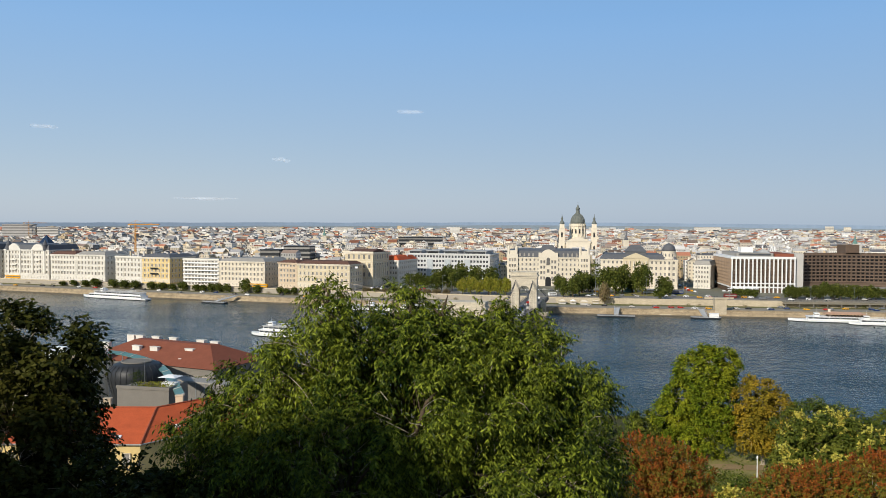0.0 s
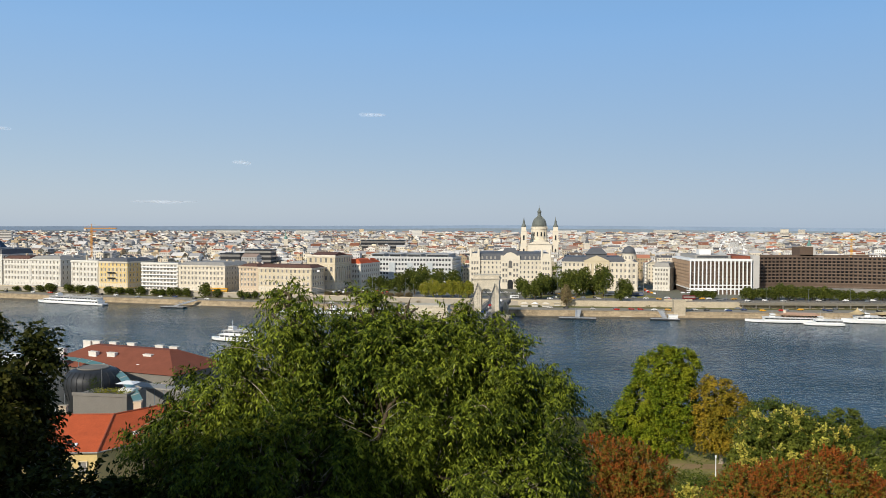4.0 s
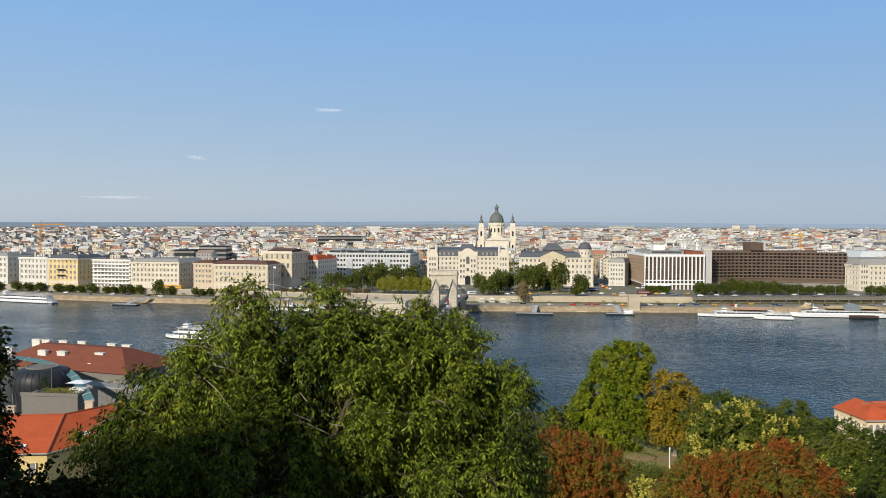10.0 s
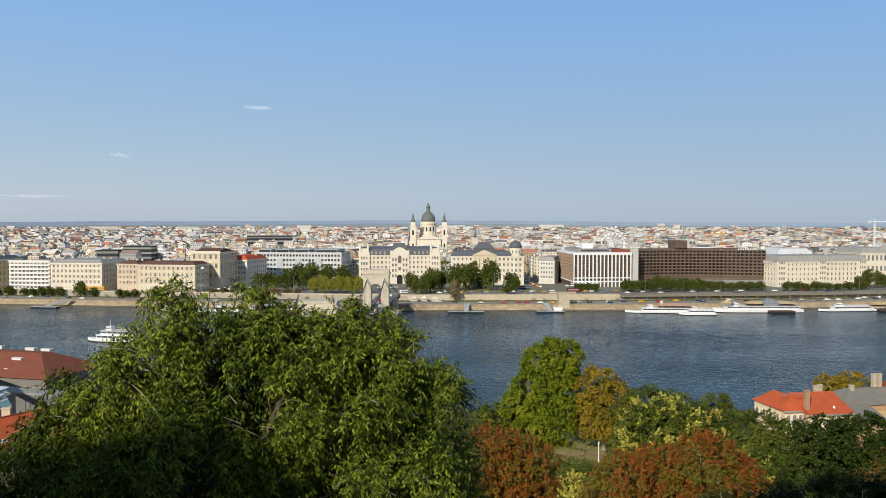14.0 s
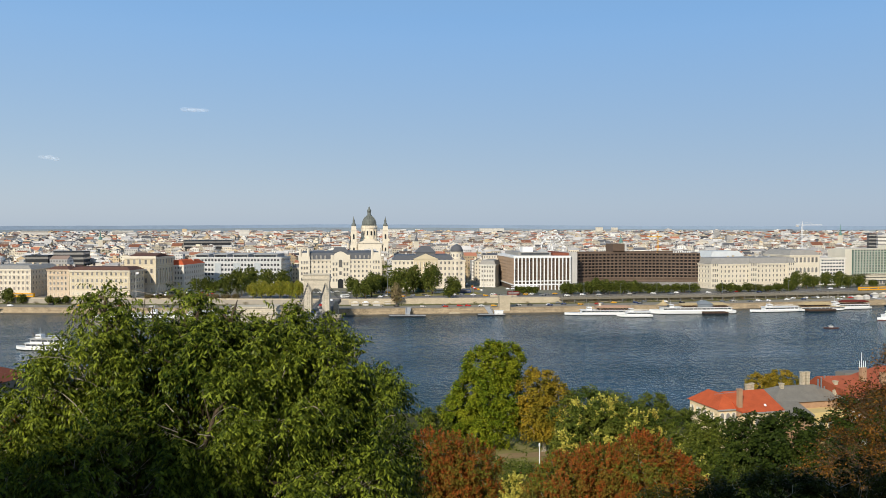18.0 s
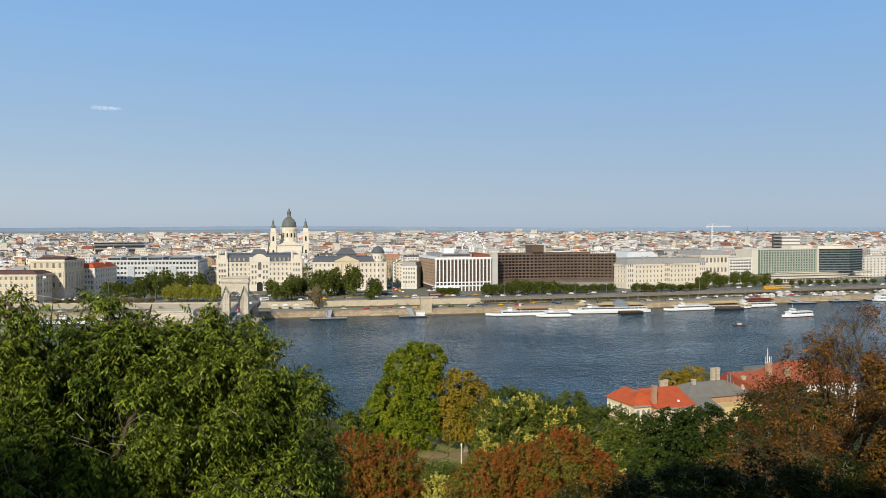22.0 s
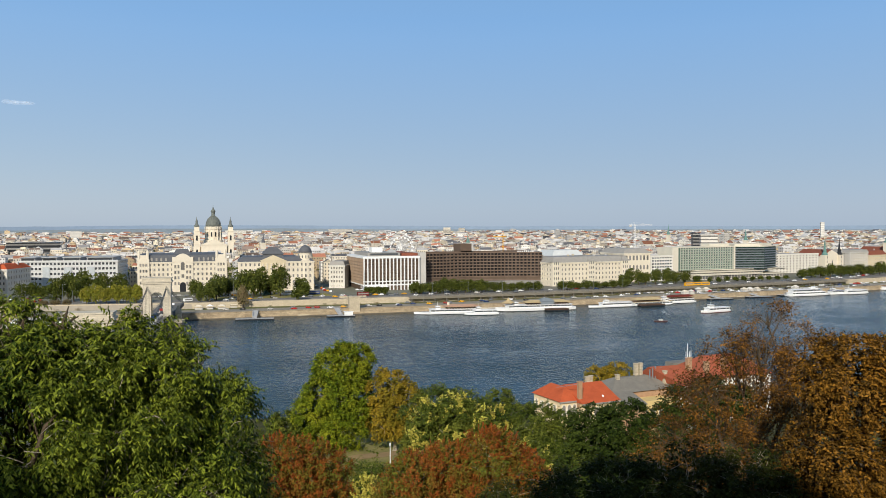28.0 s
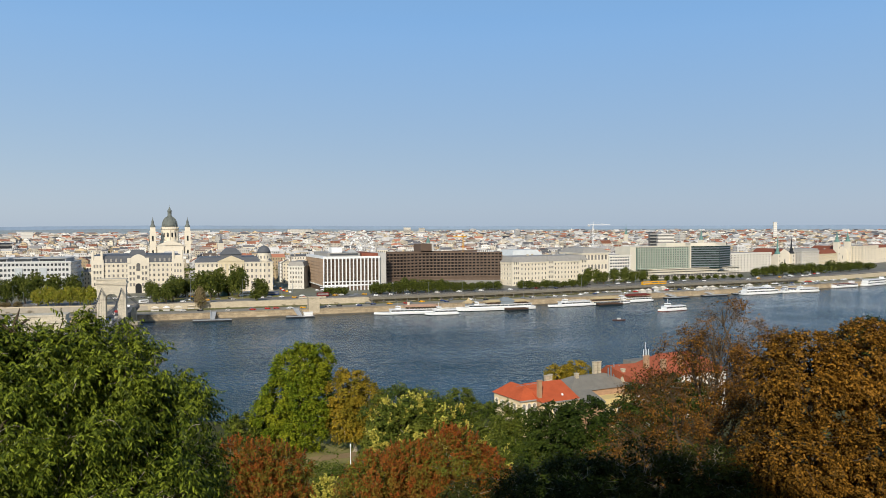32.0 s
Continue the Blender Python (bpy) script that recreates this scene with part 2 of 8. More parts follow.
PALE_BARK = mat("pale_bark", (0.36, 0.31, 0.24), 0.95, vary=0.25, scale=4, bump=0.5, bump_scale=22)
GRASS = mat("grass", (0.17, 0.19, 0.05), 0.95, vary=0.35, scale=0.3, tint=(0.30, 0.23, 0.10))
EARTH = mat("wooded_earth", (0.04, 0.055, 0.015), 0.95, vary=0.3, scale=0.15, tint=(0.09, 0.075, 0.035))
YELLOW = mat("yellow_paint", (0.75, 0.38, 0.02), 0.4, vary=0.08)
RED = mat("red_paint", (0.45, 0.03, 0.02), 0.4, vary=0.1)
BLUE = mat("blue_paint", (0.025, 0.05, 0.14), 0.4, vary=0.1)
BLACK = mat("black_rubber", (0.02, 0.02, 0.02), 0.8, vary=0.1)


def leaf(name, col, tint, see=0.13, rough=0.48, vary=0.40, spec=0.06, speckle=0.5, patchy=2.6):
    return mat(name, col, rough, vary=vary, scale=0.4, island=0.18, tint=tint, see=see, spec=spec, speckle=speckle, patchy=patchy)


LEAF = {
    # wide tone range puts highlights and shaded gaps into the leaf colour
    "hackberry": leaf("hackberry_leaves", (0.015, 0.040, 0.005), (0.178, 0.210, 0.020), 0.09, 0.45, 0.40, 0.09, 0.8, 1.8),
    "dark": leaf("dark_green_leaves", (0.018, 0.036, 0.007), (0.045, 0.062, 0.010)),
    # olive leaf colour darkened to deepen the castle shade on these crowns
    "dusk": leaf("shade_dark_leaves", (0.020, 0.033, 0.006), (0.060, 0.055, 0.010)),
    "plane": leaf("plane_tree_leaves", (0.088, 0.140, 0.009), (0.21, 0.220, 0.014)),
    "gold": leaf("golden_leaves", (0.16, 0.140, 0.014), (0.31, 0.205, 0.020)),
    "rust": leaf("rust_leaves", (0.32, 0.070, 0.016), (0.24, 0.095, 0.018)),
    "russet": leaf("russet_green_leaves", (0.25, 0.092, 0.017), (0.100, 0.125, 0.017), speckle=0.7, patchy=2.0),
    "brown": leaf("brown_autumn_leaves", (0.050, 0.030, 0.007), (0.25, 0.118, 0.016), speckle=0.8, patchy=1.8),
    "dry_brown": leaf("dry_brown_leaves", (0.055, 0.030, 0.008), (0.225, 0.100, 0.017), speckle=0.8, patchy=1.8),
    "mid": leaf("mid_green_leaves", (0.048, 0.082, 0.013), (0.125, 0.135, 0.020)),
    "pods": leaf("yellow_seed_pods", (0.53, 0.43, 0.075), (0.40, 0.39, 0.075)),
    "far": leaf("far_tree_leaves", (0.048, 0.072, 0.014), (0.125, 0.135, 0.024)),
    "far_light": leaf("far_light_leaves", (0.19, 0.225, 0.028), (0.29, 0.245, 0.03)),
    "far_dry": leaf("far_dry_leaves", (0.25, 0.18, 0.10), (0.15, 0.13, 0.05)),
}

# ---- leaves, crowns and trees ----
def spray_leaves(rng, roots, dirs, per, length, droop, L, W, fold=0.5, hang=0.0):
    """Leaves in two rows along drooping twigs; an array of quads."""
    n = len(roots)
    up = np.array([0, 0, 1.0])
    side = unit(np.cross(dirs, up) + rng.normal(0, 0.15, (n, 3)))
    ln = length * rng.uniform(0.6, 1.25, (n, 1))
    out = []
    for j in range(per):
        t = (j + 0.6) / per
        p = roots + dirs * ln * t - up * droop * ln * t * t
        sg = 1 if j % 2 else -1
        d = unit(dirs * 0.55 + side * (0.75 * sg) - up * (0.25 + droop * 0.8 + hang) + rng.normal(0, 0.28 - 0.1 * min(hang, 1), (n, 3)))
        nr = unit(up * 0.45 + dirs * 0.45 + rng.normal(0, 0.5, (n, 3)))
        b = unit(np.cross(d, nr))
        nr = np.cross(b, d)
        s = rng.uniform(0.65, 1.2, (n, 1))
        l, w = L * s, W * s / 2
        tip = p + d * l - nr * l * 0.15
        mid = p + d * l * 0.42 - nr * l * 0.05 * fold
        out.append(np.stack([p, mid + b * w, tip, mid - b * w], 1))
    return np.concatenate(out)


def crown_points(rng, blobs, n, shell, gaps, seed, clump=0.0, bunch=34):
    """Places near the outside of a lumpy crown, with the outward way at each."""
    bl = np.array(blobs, float)
    area = (bl[:, 3] * bl[:, 4] + bl[:, 4] * bl[:, 5] + bl[:, 3] * bl[:, 5])
    pick = rng.choice(len(bl), n * 2, p=area / area.sum())
    d = unit(rng.normal(0, 1, (n * 2, 3)))
    r = 1 - shell * rng.random((n * 2, 1)) ** 1.6
    lump = np.array([noise.noise(Vector(v) * 2.3 + Vector((k * 3.1, seed, 0))) for v, k in zip(d, pick)])[:, None]
    pts = bl[pick, :3] + d * bl[pick, 3:] * r * (1 + 0.22 * lump)
    sc = 1.6 / float(np.mean(bl[:, 3:]))
    keep = np.array([noise.noise(Vector(p) * sc + Vector((0, seed * 1.7, 0))) for p in pts]) > gaps
    out = unit(d / bl[pick, 3:])
    if clump:
        # sprays gather round boughs, with shaded hollows between
        m = max(8, n // bunch)
        bough = pts[rng.choice(len(pts), m)]
        near = np.empty(len(pts), int)
        for a in range(0, len(pts), 2000):
            near[a:a + 2000] = np.argmin(((pts[a:a + 2000, None] - bough[None]) ** 2).sum(2), 1)
        pts = pts + (bough[near] - pts) * clump * rng.uniform(0.5, 1.0, (len(pts), 1))
    return pts[keep][:n], out[keep][:n], pick[keep][:n]


def tree(name, label, base, blobs, sprays, per, length, L, W, leafmat, droop=0.5, bark=BARK, trunk=0.25, shell=0.55, gaps=-0.25, seed=1, twigs=0.06, extra=None, limbs=3, group="", twig_bark=None, clump=0.48, bunch=60, arching=0, hang=0.0):
    """A tapered trunk, limbs to every mass of the crown, twigs, and leaves one by one."""
    rng = np.random.default_rng(seed)
    rnd = random.Random(seed)
    ob = thing(name, label, "tree", pose(*base), group)
    o = Vector(base)
    pts, out, pick = crown_points(rng, blobs, sprays, shell, gaps, seed, clump, bunch)
    dirs = unit(out * 0.8 + rng.normal(0, 0.45, out.shape) + np.array([0, 0, 0.12]))
    q = spray_leaves(rng, pts, dirs, per, length, droop, L, W, 0.5, hang) - np.array(base)
    tagged(put("crown", quads("crown", q, leafmat), ob), kind="stuff")
    if extra:
        emat, en, eL, eW, elen = extra
        rank = np.array([0.8 * noise.noise(Vector(p) * 1.5 + Vector((seed, 0, 0))) for p in pts]) + 0.4 * out[:, 2] - 0.25 * out[:, 1] + rng.normal(0, 0.2, len(pts))
        sel = np.argsort(-rank)[:en]
        sel = sel[out[sel][:, 2] > -0.1]
        e = spray_leaves(rng, pts[sel] + out[sel] * length * 0.35, unit(out[sel] + np.array([0, 0, 0.8])), 14, elen, 0.1, eL, eW) - np.array(base)
        tagged(put("seed_pod", quads("seed_pod", e, emat), ob), kind="stuff")
    g = Geo()
    cz = min(b[2] - 0.4 * b[5] for b in blobs)
    c0 = Vector((sum(b[0] for b in blobs) / len(blobs), sum(b[1] for b in blobs) / len(blobs), cz)) - o
    fork = Vector((c0.x * 0.6, c0.y * 0.6, max(c0.z * 0.75, 0.5)))
    k = 6
    stem = [fork * (i / k) + Vector((rnd.uniform(-1, 1), rnd.uniform(-1, 1), 0)) * trunk * 0.5 * (0 < i < k) for i in range(k + 1)]
    g.tube([Vector((0, 0, -1.5))] + stem, [trunk * 1.5, trunk * 1.15] + [trunk * (1 - 0.35 * i / k) for i in range(1, k + 1)], 9)
    put("trunk", g.mesh("trunk", bark, True), ob)
    lg = Geo()
    for bi, b in enumerate(blobs):
        c = Vector(b[:3]) - o
        way = []
        for i in range(7):
            t = i / 6
            p = fork.lerp(c, t) + Vector((0, 0, math.sin(math.pi * t) * 0.12 * (c - fork).length))
            way.append(p + Vector((rnd.uniform(-1, 1), rnd.uniform(-1, 1), rnd.uniform(-1, 1))) * 0.04 * (c - fork).length * (0 < i))
        lg.tube(way, [trunk * (0.6 - 0.45 * i / 6) for i in range(7)], 6)
        for _ in range(limbs):
            d = Vector((rnd.gauss(0, 1), rnd.gauss(0, 1), rnd.gauss(0.3, 0.8))).normalized()
            e = c + Vector((d.x * b[3], d.y * b[4], d.z * b[5])) * 0.84
            s = way[rnd.choice([3, 4, 5, 6])]
            m = s.lerp(e, 0.5) + Vector((rnd.uniform(-1, 1), rnd.uniform(-1, 1), rnd.uniform(0, 1))) * 0.12 * (e - s).length
            lg.tube([s, m, e], [trunk * 0.2, trunk * 0.12, trunk * 0.03], 5)
    tagged(put("branchwork", lg.mesh("branchwork", bark, True), ob), kind="stuff")
    if twigs:
        tg = Geo()
        for i in range(0, len(pts), max(1, int(1 / twigs))):
            c = Vector(blobs[pick[i]][:3]) - o
            p, d = Vector(pts[i]) - o, Vector(dirs[i])
            q3 = Vector((rnd.uniform(-1, 1) * blobs[pick[i]][3], rnd.uniform(-1, 1) * blobs[pick[i]][4], rnd.uniform(-1, 0.5) * blobs[pick[i]][5])) * 0.6
            s = p.lerp(c + q3, 0.42)
            tg.tube([s, s.lerp(p, 0.55) + Vector((rnd.uniform(-1, 1), rnd.uniform(-1, 1), rnd.uniform(0, 1))) * 0.3 * length, p, p + d * length * 0.8 - Vector((0, 0, droop * length * 0.6))], [L * 0.09, L * 0.07, L * 0.05, L * 0.015], 4)
        # long arching shoots that show between the leaves
        for i in range(arching):
            j = rnd.randrange(len(pts))
            p, d = Vector(pts[j]) - o, Vector(out[j])
            e = Vector((rnd.gauss(0, 1), rnd.gauss(0, 0.5), rnd.gauss(0.2, 0.6))).normalized()
            n2 = rnd.uniform(0.5, 1.0)
            way = [p - d * 0.25 + e * (k / 6 - 0.4) * n2 + Vector((0, 0, 0.22 * n2 * math.sin(math.pi * k / 6))) + d * 0.32 * k / 6 for k in range(7)]
            tg.tube(way, [0.011 - 0.0014 * k for k in range(7)], 4)
        tagged(put("twigwork", tg.mesh("twigwork", twig_bark or PALE_BARK), ob), kind="stuff")
    return ob



# ---- the land: castle hill, river, Pest bank, plain ----
QX = [-5000, -900, -419, -230, -108, 84, 242, 370, 512, 616, 719, 849, 1000, 1500, 5000]
QY = [2500, 955, 778, 703, 660, 600, 577, 567, 564, 562, 562, 572, 596, 720, 1600]


def quay(x):
    """y of the Pest water's edge at x."""
    return float(np.interp(x, QX, QY))


def along(x, s):
    """The place s metres inland of the water's edge."""
    d = (quay(x + 8) - quay(x - 8)) / 16
    n = Vector((-d, 1)).normalized()
    return x + n.x * s, quay(x) + n.y * s


def rise(x, y):
    r = math.hypot(x, y)
    k = min(max((r - 2100) / 2700, 0), 1)
    return 8 * k * k * (3 - 2 * k)


def hill(b, x=0.0):
    k = min(max((-x - 10) / 50, 0), 1)
    return float(np.interp(b - 45 * k, [60, 85, 163, 227, 255, 268, 275], [8, 9, 33, 43.5, 49, 51, 52]))


def ground_sheet():
    xs = sorted({*range(-4800, -800, 250), *range(-800, 1500, 20), *range(1500, 5000, 250)})
    rows = [(-1500, 52), (-900, 52)] + [(-350 - b, None) for b in range(290, 60, -10)] + [(-411, 8), (-362, 8), (-361.5, 4), (-352, 4), (-350, -4), (0, -4), (1, -3), (6.5, 4.2), (38, 4.2), (38.2, 7.95)]
    rows += [(s, 7.95) for s in (60, 110, 180, 260, 400, 600, 850, 1100, 1400, 1700, 2000, 2300, 2600, 2900, 3200, 3500, 3800, 4150)]
    v, f, m = [], [], []
    for s, z in rows:
        for x in xs:
            y = quay(x) + s
            zz = hill(-350 - s, x) + 1.2 * noise.noise((x / 18, y / 18, 0)) if z is None else z + (rise(x, y) if s > 200 else 0)
            v.append((x, y, zz))
    n = len(xs)
    for j in range(len(rows) - 1):
        for i in range(n - 1):
            f.append((j * n + i, j * n + i + 1, (j + 1) * n + i + 1, (j + 1) * n + i))
            s = rows[j][0]
            m.append(0 if s < -362 else 1 if s < 60 else 2)
    me = bpy.data.meshes.new("ground")
    me.from_pydata(v, [], f)
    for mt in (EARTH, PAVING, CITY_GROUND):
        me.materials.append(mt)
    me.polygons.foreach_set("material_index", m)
    return tagged(new("ground", me), "wooded castle slope, quays and the wide city plain", "ground", kind="structure")


CITY_GROUND = mat("city_ground", (0.33, 0.30, 0.25), 0.95, vary=0.3, scale=0.01, tint=(0.07, 0.09, 0.05))
ground = ground_sheet()


def strip(name, x0, x1, step, rows, material, label, category="", kind="structure"):
    """A band along the quay; rows: metres inland and height, across the band."""
    xs = [x0 + step * i for i in range(int((x1 - x0) / step) + 1)]
    g, n = Geo(), len(rows)
    v = [(*along(x, s), z) for x in xs for s, z in rows]
    g.add(v, [(i * n + j, (i + 1) * n + j, (i + 1) * n + j + 1, i * n + j + 1) for i in range(len(xs) - 1) for j in range(n - 1)])
    return tagged(g.obj(name, material), label, category or name.replace("_", " "), kind=kind)


def water_material():
    mt = bpy.data.materials.new("river_water")
    mt.use_nodes = True
    nt = mt.node_tree
    N, K = nt.nodes.new, nt.links.new
    bs = nt.nodes["Principled BSDF"]
    bs.inputs["Base Color"].default_value = (0.003, 0.030, 0.038, 1)
    bs.inputs["Roughness"].default_value, bs.inputs["IOR"].default_value = 0.16, 1.285
    co = N("ShaderNodeTexCoord")
    mp = N("ShaderNodeMapping")
    mp.inputs["Rotation"].default_value, mp.inputs["Scale"].default_value = (0, 0, radians(12)), (0.8, 1.0, 1)
    K(co.outputs["Object"], mp.inputs["Vector"])
    a, b, c = N("ShaderNodeTexNoise"), N("ShaderNodeTexNoise"), N("ShaderNodeTexNoise")
    for n, s, d in ((a, 0.42, 7), (b, 0.11, 4), (c, 0.012, 3)):
        n.inputs["Scale"].default_value, n.inputs["Detail"].default_value = s, d
        K(mp.outputs[0], n.inputs["Vector"])
    add = N("ShaderNodeMath")
    add.operation, add.inputs[1].default_value = "MULTIPLY_ADD", 0.9
    K(b.outputs[0], add.inputs[0]), K(a.outputs[0], add.inputs[2])
    bp = N("ShaderNodeBump")
    bp.inputs["Distance"].default_value, bp.inputs["Strength"].default_value = 1.0, 0.85
    K(add.outputs[0], bp.inputs["Height"]), K(bp.outputs[0], bs.inputs["Normal"])
    # calmer and windier patches
    calm = N("ShaderNodeMapRange")
    calm.inputs[1].default_value, calm.inputs[2].default_value, calm.inputs[3].default_value, calm.inputs[4].default_value = 0.36, 0.62, 0.42, 0.92
    K(c.outputs[0], calm.inputs[0]), K(calm.outputs[0], bp.inputs["Strength"])
    rg = N("ShaderNodeMapRange")
    rg.inputs[1].default_value, rg.inputs[2].default_value, rg.inputs[3].default_value, rg.inputs[4].default_value = 0.35, 0.65, 0.11, 0.20
    K(c.outputs[0], rg.inputs[0]), K(rg.outputs[0], bs.inputs["Roughness"])
    return mt


WATER = water_material()
river = Geo()
rxs = list(range(-2600, 3400, 50))
river.add([(x, quay(x) + s, 0) for x in rxs for s in (-356, 2)], [(2 * i, 2 * i + 2, 2 * i + 3, 2 * i + 1) for i in range(len(rxs) - 1)])
tagged(river.obj("water", WATER), "wide dark blue river with small ripples", "river", kind="structure")

strip("quay_slope", -900, 1480, 12, [(0.5, -1.2), (1.2, 0.35), (2.9, 0.7), (3.4, 2.4), (4.1, 2.5), (4.6, 4.0), (4.35, 4.05), (4.4, 4.55), (5.8, 4.6), (9.8, 4.22)], QUAY_STONE, "sloping sand-coloured stone river embankment", "embankment")
strip("quay_foot", -900, 1480, 12, [(-0.6, -0.5), (-0.4, 0.22), (1.6, 0.5)], WET_STONE, "dark wet stones along the waterline", "embankment")
strip("lower_road", -900, 1480, 12, [(12, 4.23), (28, 4.23)], mat("worn_asphalt", (0.29, 0.26, 0.205), 0.92, vary=0.25, scale=0.15), "asphalt road on the lower quay", "road")
strip("quay_verge", -900, 1480, 12, [(28.2, 4.26), (37.4, 4.5)], mat("dry_verge", (0.20, 0.17, 0.09), 0.95, vary=0.35, scale=0.1, tint=(0.11, 0.13, 0.04)), "dry grassy strip below the quay wall", "verge")
strip("retaining_wall", -900, 1480, 12, [(37.4, 4.1), (37.5, 9.0), (38.4, 9.0), (38.5, 7.9)], STONE, "pale stone wall between lower quay and promenade", "wall")
strip("upper_road", -900, 1480, 12, [(58, 8.0), (78, 8.0)], ASPHALT, "asphalt street along the waterfront", "road")
strip("tram_track", -900, 1480, 12, [(45, 8.03), (51, 8.03)], mat("ballast", (0.13, 0.11, 0.09), 0.95, vary=0.3, scale=0.6), "gravel tram track on the promenade", "tram track")


# distant hills that close the plain
def hills(r, drop, material, name, seed):
    """A ridge round the plain; it rises behind the basilica and sinks to both sides."""
    g, n = Geo(), 260
    v = []
    for i in range(n + 1):
        deg = -48 + 123 * i / n
        az = radians(deg)
        top = float(np.interp(deg, [-48, -28, -16, -8, 2, 9, 15, 22, 30, 75], [59, 61, 64, 67, 71, 75, 71, 65, 62, 58])) - drop
        top += 2.6 * noise.noise((i * 0.11, seed, 0)) + 1.6 * noise.noise((i * 0.37, seed, 3))
        v += [(math.sin(az) * r, math.cos(az) * r, 12), (math.sin(az) * (r + 20), math.cos(az) * (r + 20), top)]
    g.add(v, [(2 * i, 2 * i + 1, 2 * i + 3, 2 * i + 2) for i in range(n)])
    return tagged(g.obj(name, material, smooth=True), "far wooded hills painted haze blue-grey on the horizon", "hills", kind="structure")


# distance haze is put into these blue-grey base colours
HILL = mat("hazed_hills", (0.21, 0.275, 0.36), 1.0, vary=0.12, scale=0.004)
HILL2 = mat("hazed_woods", (0.185, 0.225, 0.255), 1.0, vary=0.2, scale=0.01)
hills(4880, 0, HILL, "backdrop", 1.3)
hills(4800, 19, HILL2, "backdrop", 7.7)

# castle terrace under the viewer; unseen palace behind it, stepped to shape the shadow
terrace = thing("terrace_wall", "stone castle terrace with a low parapet", "terrace", pose(0, 0, 0, 0, 0, -14), kind="structure")
Geo().box(-60, -60, 44, 60, 0.6, 64.4).obj("terrace_floor", STONE, terrace)
Geo().box(-60, 0.6, 44, 60, 0.95, 65.3).obj("parapet", STONE, terrace)
palace = thing("palace", "unseen pale stone palace with a slate roof, added to cast shadow", "palace", pose(0, 0, 64.4), kind="structure")
for x0, x1, top in ((-110, -31, 20.8), (-31, -27.3, 20.1), (-27.3, -25.7, 20.1), (-25.7, -25.0, 19.5), (-25.0, -24.3, 18.8), (-24.3, -19.6, 15.5), (-19.6, -15.2, 20.3), (-15.2, -12.6, 18.8), (-12.6, 8, 12)):
    Geo().box(x0, -48, 0, x1, -22, top).obj("wall", PLASTER["pale"], palace)
    Geo().hip(x0, -47, x1, -26, top, top + 1.2, 4).obj("roof", SLATE, palace)

# unseen rear block, added to cut skylight from behind
Geo().box(-110, -100, 0, 70, -76, 38).obj("unseen_sky_block", PLASTER["pale"], palace)
# unseen block and dome, added to shade the tree far to the right
Geo().box(0, -46, 0, 15, -24, 30).obj("unseen_shade_block", PLASTER["pale"], palace)
Geo().lathe(7.5, -35, [(9.5, 30), (9.5, 33), (8.6, 37), (6.2, 41), (2.5, 43.5), (2.0, 47), (0.2, 49)], 24).obj("dome", COPPER, palace, smooth=True)

# ---- houses of the Pest waterfront ----
WINDOW_MESH = {}


def window_mesh(w, h, style, frame_mat, pane_mat=None):
    """A window standing on its sill at the origin, facing -y: a moulded frame drawn in to a dark pane, one piece."""
    key = (w, h, style, frame_mat.name, pane_mat.name if pane_mat else "")
    if key not in WINDOW_MESH:
        t = 0.1 if style == "plain" else 0.24
        inner, outer = [(-w / 2, 0), (w / 2, 0)], [(-w / 2 - t, -0.22), (w / 2 + t, -0.22)]
        if style == "arch":
            for i in range(7):
                c, s = math.cos(math.pi * i / 6), math.sin(math.pi * i / 6)
                inner.append((w / 2 * c, h - w / 2 + w / 2 * s)), outer.append(((w / 2 + t) * c, h - w / 2 + (w / 2 + t) * s))
        else:
            inner += [(w / 2, h), (0, h), (-w / 2, h)]
            outer += [(w / 2 + t, h + t), (0, h + t + (0.55 if style == "gable" else 0)), (-w / 2 - t, h + t)]
        proud = [0.30, 0.30] + [0.14 if style in ("plain", "arch") else 0.36] * (len(inner) - 2)
        n = len(inner)
        v = [(x, 0, z) for x, z in outer] + [(x, -p, z) for (x, z), p in zip(outer, proud)] + [(x, -0.12, z) for x, z in inner] + [(x, -0.03, z) for x, z in inner]
        g = Geo().add(v, [(k * n + i, k * n + (i + 1) % n, k * n + n + (i + 1) % n, k * n + n + i) for k in range(3) for i in range(n)])
        g.f.append(tuple(range(3 * n, 4 * n)))
        g.m.append(1)
        WINDOW_MESH[key] = g.mesh("window", [frame_mat, pane_mat or GLASS])
    return WINDOW_MESH[key]


def windows(house, side, length, depth, bays, floors, w, z_list, frame_mat, margin=1.5, styles=("hood",), pane=None, skip=()):
    """Rows of windows on one side of a house: front, right, left. z_list: sill height and window height of each storey."""
    for k, (z, h) in enumerate(z_list):
        style = styles[min(k, len(styles) - 1)]
        me = window_mesh(w, h, style, frame_mat, pane)
        for i in range(bays):
            if (k, i) in skip:
                continue
            a = margin + (length - 2 * margin) * (i + 0.5) / bays
            m = pose(a, 0, z) if side == "front" else pose(depth[0], a, z, 0, 0, 90) if side == "right" else pose(0, length - a, z, 0, 0, -90)
            put("window", me, house, "", m)


